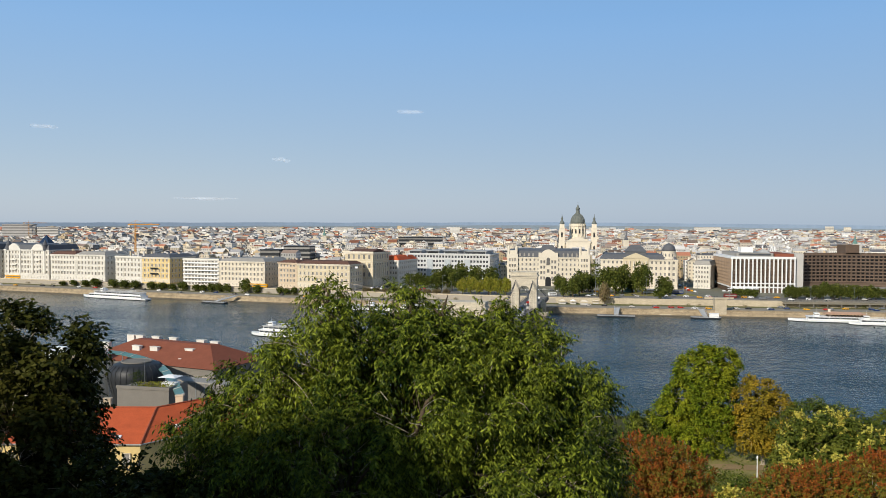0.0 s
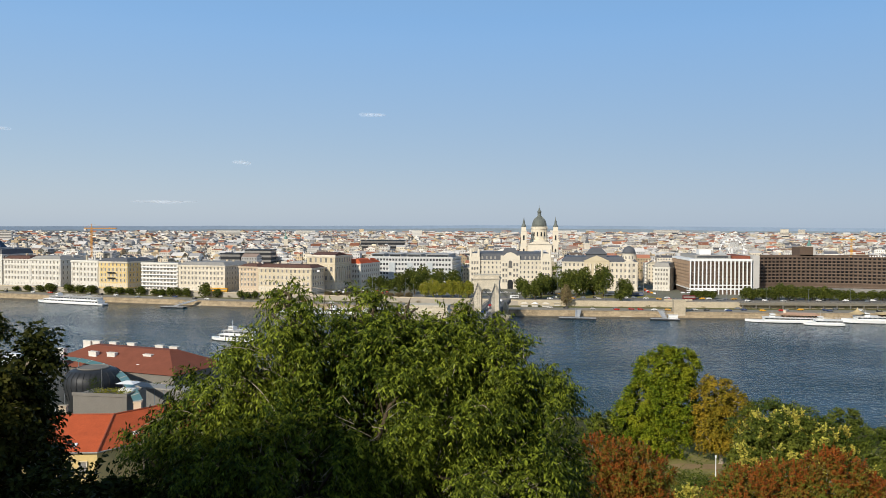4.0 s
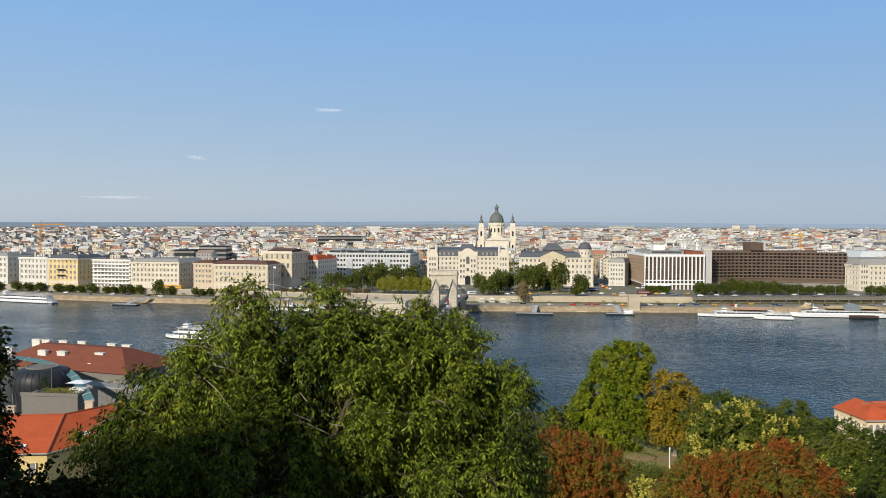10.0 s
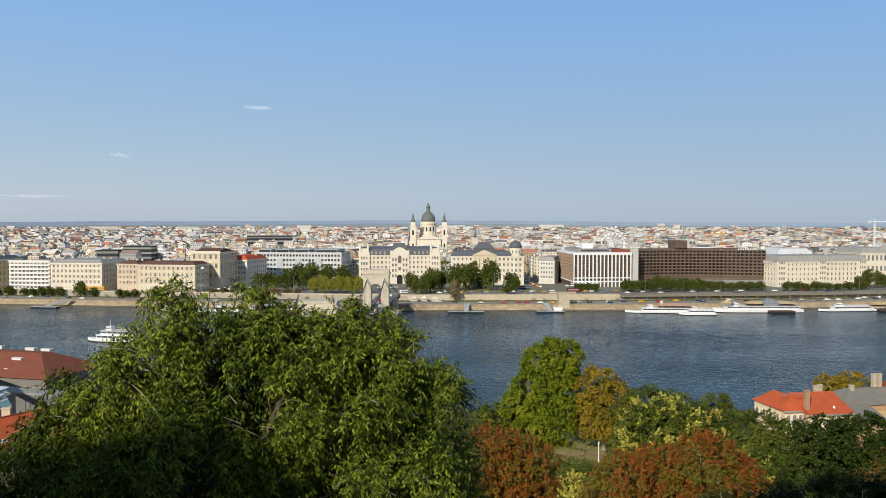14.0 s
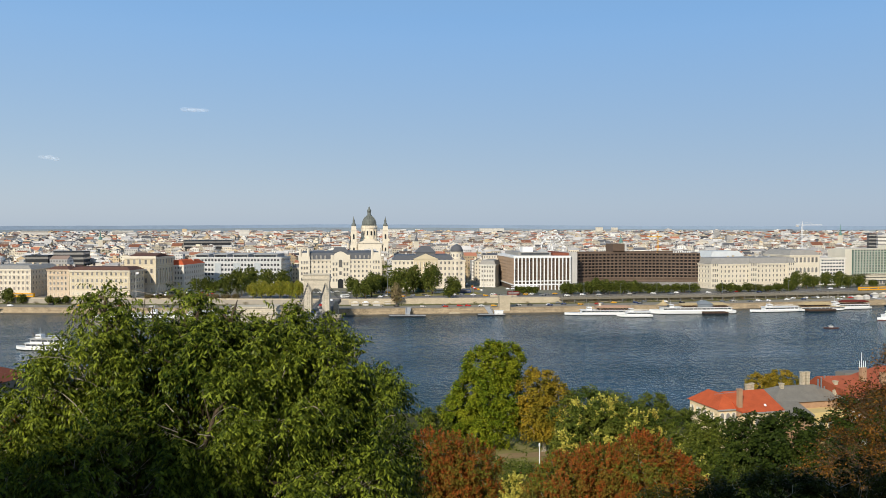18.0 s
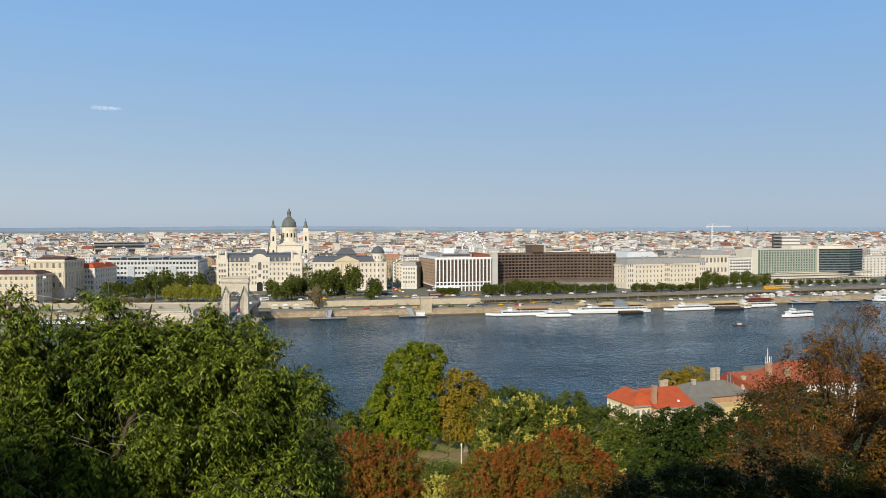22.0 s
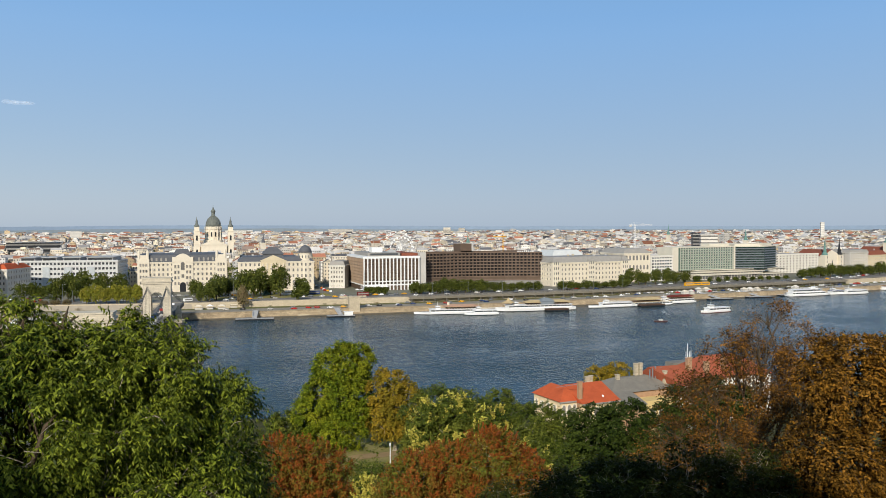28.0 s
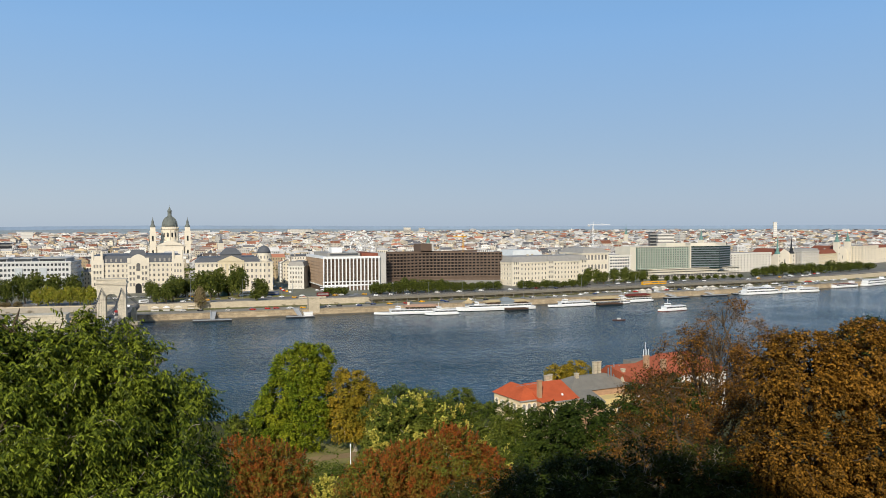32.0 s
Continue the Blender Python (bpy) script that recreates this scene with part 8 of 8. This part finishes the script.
# ---- trees of the castle slope ----
# the tall hackberry right below the terrace
tree("hackberry_tree", "large green hackberry tree with drooping narrow leaves below the terrace", (-0.3, 14.0, 51),
     [(-0.5, 12.9, 62.1, 2.8, 2.3, 2.3), (-1.6, 11.6, 64.68, 0.4, 0.38, 0.46), (-1.68, 11.6, 65.05, 0.2, 0.2, 0.28), (-1.2, 11.7, 64.82, 0.2, 0.2, 0.28), (0.04, 11.8, 64.78, 0.2, 0.2, 0.24), (-0.32, 11.8, 64.8, 0.2, 0.2, 0.24), (-0.65, 11.8, 64.76, 0.2, 0.25, 0.3), (0.62, 12.0, 64.58, 0.24, 0.25, 0.28), (-2.35, 11.8, 64.05, 0.26, 0.3, 0.28), (1.25, 12.0, 64.24, 0.24, 0.25, 0.26), (-1.75, 11.6, 64.05, 0.66, 0.7, 0.62), (-0.95, 11.8, 64.15, 0.68, 0.75, 0.66), (-0.4, 11.8, 64.3, 0.6, 0.8, 0.6),
      (0.1, 11.9, 64.3, 0.6, 0.8, 0.62), (0.5, 12.0, 64.26, 0.64, 0.8, 0.66), (1.0, 12.0, 63.98, 0.64, 0.8, 0.7), (1.45, 12.0, 63.8, 0.6, 0.8, 0.7), (1.85, 12.1, 63.6, 0.5, 0.7, 0.64), (2.1, 12.2, 63.12, 0.52, 0.8, 0.8),
      (2.22, 12.3, 62.3, 0.52, 0.9, 0.86), (2.2, 12.3, 61.5, 0.62, 1.0, 1.0), (-2.2, 11.8, 63.72, 0.6, 0.7, 0.56), (-2.7, 11.9, 63.38, 0.6, 0.7, 0.55), (-3.25, 12.0, 62.95, 0.55, 0.7, 0.48), (-3.65, 12.1, 62.75, 0.42, 0.6, 0.4),
      (-3.0, 12.2, 61.8, 1.1, 1.2, 0.9), (0.6, 11.0, 62.5, 1.25, 1.0, 1.0), (-1.4, 10.9, 62.7, 1.15, 0.9, 1.05), (-0.3, 10.9, 63.4, 0.85, 0.7, 0.7), (1.4, 11.2, 62.3, 0.95, 0.9, 1.0), (-2.6, 11.2, 62.5, 0.85, 0.8, 0.8), (0.7, 11.3, 63.5, 0.7, 0.6, 0.6)],
     23500, 13, 0.38, 0.078, 0.0245, LEAF["hackberry"], 0.45, BARK, 0.16, 0.5, -0.16, 3, 0.03, limbs=5, clump=0.58, bunch=60, arching=110, hang=0.25)
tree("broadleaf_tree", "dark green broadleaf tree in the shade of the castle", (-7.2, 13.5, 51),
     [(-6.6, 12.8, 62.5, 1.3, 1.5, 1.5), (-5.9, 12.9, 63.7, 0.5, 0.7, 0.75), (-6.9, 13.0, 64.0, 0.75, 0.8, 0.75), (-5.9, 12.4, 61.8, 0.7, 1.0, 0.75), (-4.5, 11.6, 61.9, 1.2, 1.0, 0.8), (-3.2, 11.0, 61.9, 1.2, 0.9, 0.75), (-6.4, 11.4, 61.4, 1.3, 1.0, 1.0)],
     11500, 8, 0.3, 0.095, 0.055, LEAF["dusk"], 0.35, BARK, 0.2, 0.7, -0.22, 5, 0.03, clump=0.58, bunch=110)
tree("plane_tree", "tall fresh green plane tree on the castle slope", (36.8, 115, 32.5),
     [(36.6, 115, 45.2, 4.1, 4, 3.9), (38.2, 114.5, 46.4, 3.2, 3, 2.6), (35.0, 115, 41.5, 4.4, 4, 3.6), (37.6, 114, 40.5, 4.2, 4, 4), (32.2, 115, 39.2, 3.0, 3, 3.0), (36.5, 113.5, 37.0, 3.6, 3.4, 2.9), (33.4, 114, 36.2, 2.8, 2.6, 2.2)],
     13500, 7, 0.75, 0.25, 0.21, LEAF["plane"], 0.3, PALE_BARK, 0.45, 0.45, -0.3, 7, 0.02, clump=0.5, bunch=70)
tree("plane_tree", "golden brown plane tree beside the green one", (43.2, 111, 32),
     [(42.6, 110.4, 42.6, 3.2, 3, 3.2), (44.4, 110, 40.6, 3.2, 3, 3), (41.6, 110, 38.6, 2.8, 3, 3.0), (44.0, 110, 37.4, 2.8, 2.6, 2.4), (45.8, 109.6, 38.6, 2.2, 2.2, 2.2)],
     6500, 7, 0.65, 0.24, 0.19, LEAF["gold"], 0.35, PALE_BARK, 0.35, 0.5, -0.3, 9, 0.02, clump=0.5, bunch=60)
tree("shrub_tree", "small dull green shrub tree on the slope", (28.8, 117, 33),
     [(28.6, 116, 37.6, 2.6, 2.4, 1.9), (30.8, 115, 36.4, 2.2, 2, 1.7)], 1100, 6, 0.7, 0.3, 0.2, LEAF["mid"], 0.3, BARK, 0.15, 0.6, -0.2, 11, 0)
tree("rain_tree", "rust-red autumn tree with green undertones", (12.8, 47.5, 44),
     [(11.6, 46.8, 51.9, 2.2, 2.2, 2.0), (13.3, 46.7, 51.4, 2.0, 2, 1.9), (10.2, 46.6, 51.0, 1.7, 2, 1.9), (12.6, 46, 49.6, 2.7, 2, 1.9), (14.4, 46, 49.9, 1.3, 1.6, 1.5)],
     7500, 8, 0.45, 0.15, 0.075, LEAF["russet"], 0.5, BARK, 0.16, 0.6, -0.4, 13, 0.015, (LEAF["rust"], 1600, 0.10, 0.075, 0.32), clump=0.45, bunch=60)
tree("rain_tree", "wide rust-red autumn tree with green undertones", (19.6, 42, 44.5),
     [(17.4, 41, 52.2, 1.8, 1.9, 1.6), (19.3, 41, 52.5, 1.8, 1.8, 1.6), (21.6, 40.6, 53.0, 1.75, 1.8, 1.7), (23.5, 40.2, 51.7, 1.6, 1.8, 1.6), (16.4, 40.8, 51.0, 1.4, 1.8, 1.4), (19.4, 40, 50.8, 2.4, 1.8, 1.7), (23.6, 40, 50.0, 1.7, 1.8, 1.5)],
     10000, 8, 0.42, 0.14, 0.07, LEAF["russet"], 0.5, BARK, 0.16, 0.6, -0.4, 15, 0.015, (LEAF["rust"], 2200, 0.095, 0.07, 0.30), clump=0.45, bunch=60)
tree("golden_rain_tree", "dark green tree topped with pale yellow seed pods", (26.3, 58, 42),
     [(25.3, 57, 50.8, 1.8, 1.9, 1.6), (27.0, 56.6, 51.6, 2.0, 1.9, 1.5), (29.2, 56, 50.6, 1.8, 1.9, 1.5), (24.0, 56.5, 49.2, 1.3, 1.6, 1.3), (27.5, 55, 49.2, 2.4, 1.8, 1.6), (30.6, 55, 48.9, 1.6, 1.6, 1.5), (32.4, 53.6, 48.3, 1.5, 1.5, 1.4)],
     6000, 7, 0.6, 0.24, 0.13, LEAF["mid"], 0.4, BARK, 0.16, 0.6, -0.25, 17, 0.01, (LEAF["pods"], 420, 0.17, 0.14, 0.5))
tree("golden_rain_tree", "small tree with pale yellow seed pods beside the path", (15.7, 44, 44.5),
     [(15.6, 43.6, 50.3, 1.1, 1.2, 1.2)], 500, 7, 0.5, 0.16, 0.08, LEAF["mid"], 0.4, BARK, 0.1, 0.6, -0.25, 18, 0.01, (LEAF["pods"], 200, 0.13, 0.11, 0.5))
tree("broadleaf_tree", "mid-green tree with reddish crown tips", (43, 93, 35),
     [(41.2, 91, 44.6, 2.8, 2.6, 2.2), (44.0, 90, 44.0, 2.6, 2.6, 2.2), (46.2, 89, 43.0, 2.4, 2.4, 2.0), (38.8, 91, 43.0, 2.2, 2.2, 2.2)], 2600, 6, 0.8, 0.28, 0.17, LEAF["mid"], 0.4, BARK, 0.2, 0.6, -0.25, 19, 0.01)
tree("broadleaf_tree", "small dull green tree on the slope", (50.8, 93, 36),
     [(50.4, 92.1, 43.6, 2.0, 2, 1.9), (51.6, 91, 42.2, 2.0, 2, 1.8)], 1500, 7, 0.6, 0.22, 0.14, LEAF["mid"], 0.4, BARK, 0.15, 0.6, -0.35, 20, 0)
tree("broadleaf_tree", "dark green bushy tree before the red roofs", (35.8, 49.5, 42),
     [(34.2, 48.6, 51.2, 2.2, 2, 2.0), (36.4, 48, 51.8, 2.2, 2, 1.9), (38.2, 47, 50.9, 1.7, 2, 1.6), (35.6, 47, 48.4, 2.6, 2, 2.0), (32.6, 48.5, 48.4, 1.6, 1.6, 1.6)],
     5600, 8, 0.5, 0.18, 0.12, LEAF["dark"], 0.4, BARK, 0.18, 0.6, -0.45, 21, 0.01)
tree("broadleaf_tree", "dark rounded tree beside the grey roofs", (50.2, 55.8, 42),
     [(48.8, 56.0, 50.6, 1.9, 2, 1.6), (51.2, 55.0, 51.2, 2.0, 2, 1.6), (53.2, 53.6, 50.6, 1.8, 2, 1.5), (49.6, 55, 48.2, 3.0, 2, 1.8)], 4200, 8, 0.55, 0.2, 0.13, LEAF["dark"], 0.4, BARK, 0.18, 0.6, -0.45, 22, 0.01)
tree("broadleaf_tree", "slender mid-green tree behind the rust-red crowns", (42.7, 68, 38),
     [(41.6, 68, 46.6, 2.0, 2, 2.4), (43.8, 67.4, 46.0, 2.0, 2, 2.4), (42.6, 67, 43.6, 2.6, 2, 2.2), (45.8, 66.6, 44.6, 1.8, 1.8, 2.0)], 4200, 8, 0.6, 0.2, 0.13, LEAF["mid"], 0.4, BARK, 0.18, 0.6, -0.45, 23, 0.01)
tree("chestnut_tree", "half-bare brown autumn tree with thin twigs", (18.4, 18.6, 51),
     [(18.30, 18.58, 62.2, 0.9, 1.0, 0.9), (19.00, 17.88, 62.8, 1.0, 1.0, 1.0), (19.90, 16.98, 62.3, 1.05, 1.1, 0.9), (19.00, 17.78, 61.4, 1.5, 1.4, 1.1), (17.30, 18.98, 60.9, 1.3, 1.4, 1.1), (20.10, 16.98, 60.8, 1.3, 1.4, 1.2), (18.50, 17.98, 59.6, 1.9, 1.6, 1.2), (16.50, 18.98, 59.4, 1.5, 1.4, 1.1)],
     9000, 4, 0.32, 0.070, 0.042, LEAF["dry_brown"], 0.3, BARK, 0.14, 0.8, -0.05, 25, 0.17, limbs=14, twig_bark=DRY_TWIG)
tree("chestnut_tree", "dense rusty brown chestnut tree close to the terrace", (16.4, 12.6, 51),
     [(15.6, 12.6, 62.6, 1.1, 1.1, 1.05), (16.6, 11.6, 62.8, 1.1, 1.1, 1.05), (15.4, 12.6, 60.9, 1.3, 1.2, 1.1), (16.8, 11.2, 61.0, 1.3, 1.2, 1.2), (16.2, 12.0, 59.6, 1.7, 1.4, 1.1), (14.6, 13.2, 59.9, 0.9, 1, 0.9)],
     28000, 5, 0.17, 0.078, 0.044, LEAF["brown"], 0.3, BARK, 0.18, 0.6, -0.3, 27, 0.02, limbs=5, twig_bark=BARK, clump=0.45)
tree("chestnut_tree", "olive and brown bushy crown at the foot of the wall", (12.2, 13.6, 51),
     [(12.0, 13.5, 60.6, 1.1, 1.0, 0.75), (10.8, 14.2, 60.4, 0.9, 0.9, 0.65), (13.2, 13.0, 60.5, 0.9, 0.9, 0.7), (10.0, 15.0, 60.1, 1.0, 1.0, 0.7), (9.0, 16.0, 59.5, 0.9, 1.0, 0.7), (11.6, 13.2, 59.6, 1.6, 1.2, 0.8)], 5200, 8, 0.3, 0.085, 0.045, LEAF["dusk"], 0.35, BARK, 0.12, 0.65, -0.2, 28, 0.04)
tree("broadleaf_tree", "dark green tree on the far side of the slope", (50.5, 35, 43),
     [(49.4, 34.4, 58.2, 2.1, 2, 1.8), (51.6, 33.0, 58.6, 2.2, 2, 1.9), (50.6, 33.6, 56.6, 2.6, 2, 1.8)], 5200, 8, 0.45, 0.13, 0.085, LEAF["dark"], 0.4, BARK, 0.18, 0.6, -0.4, 29, 0.01)
tree("broadleaf_tree", "round olive tree on the river bank behind the roofs", (146, 201, 8),
     [(143.4, 201, 20.8, 4.6, 4, 3.6), (149.0, 199.5, 21.6, 4.6, 4, 3.8)], 2600, 7, 0.9, 0.4, 0.28, LEAF["gold"], 0.3, BARK, 0.3, 0.6, -0.2, 31, 0)

# trees along the near bank
for i, (x, y, h, k) in enumerate(((28, 196, 12, "mid"), (38, 190, 13, "far"), (49, 188, 12, "mid"), (60, 186, 13, "far"), (72, 182, 12, "gold"), (84, 180, 13, "mid"), (96, 176, 13, "mid"), (20, 204, 12, "far"), (8, 214, 12, "mid"), (104, 168, 12, "dark"), (140, 166, 13, "dark"), (152, 164, 13, "mid"), (164, 162, 14, "dark"))):
    z = hill(quay(x) - 350 - y, x)
    tree("bank_tree", "rounded green tree on the near river bank", (x, y, z), [(x - 1.5, y, z + h * 0.68, 3.6, 3.4, h * 0.30), (x + 2, y, z + h * 0.6, 3.2, 3.2, h * 0.28), (x, y - 1, z + h * 0.42, 3.6, 3, h * 0.25)], 1100, 6, 0.9, 0.42, 0.30, LEAF[k], 0.3, BARK, 0.25, 0.55, -0.2, 60 + i, 0, group="bank trees")
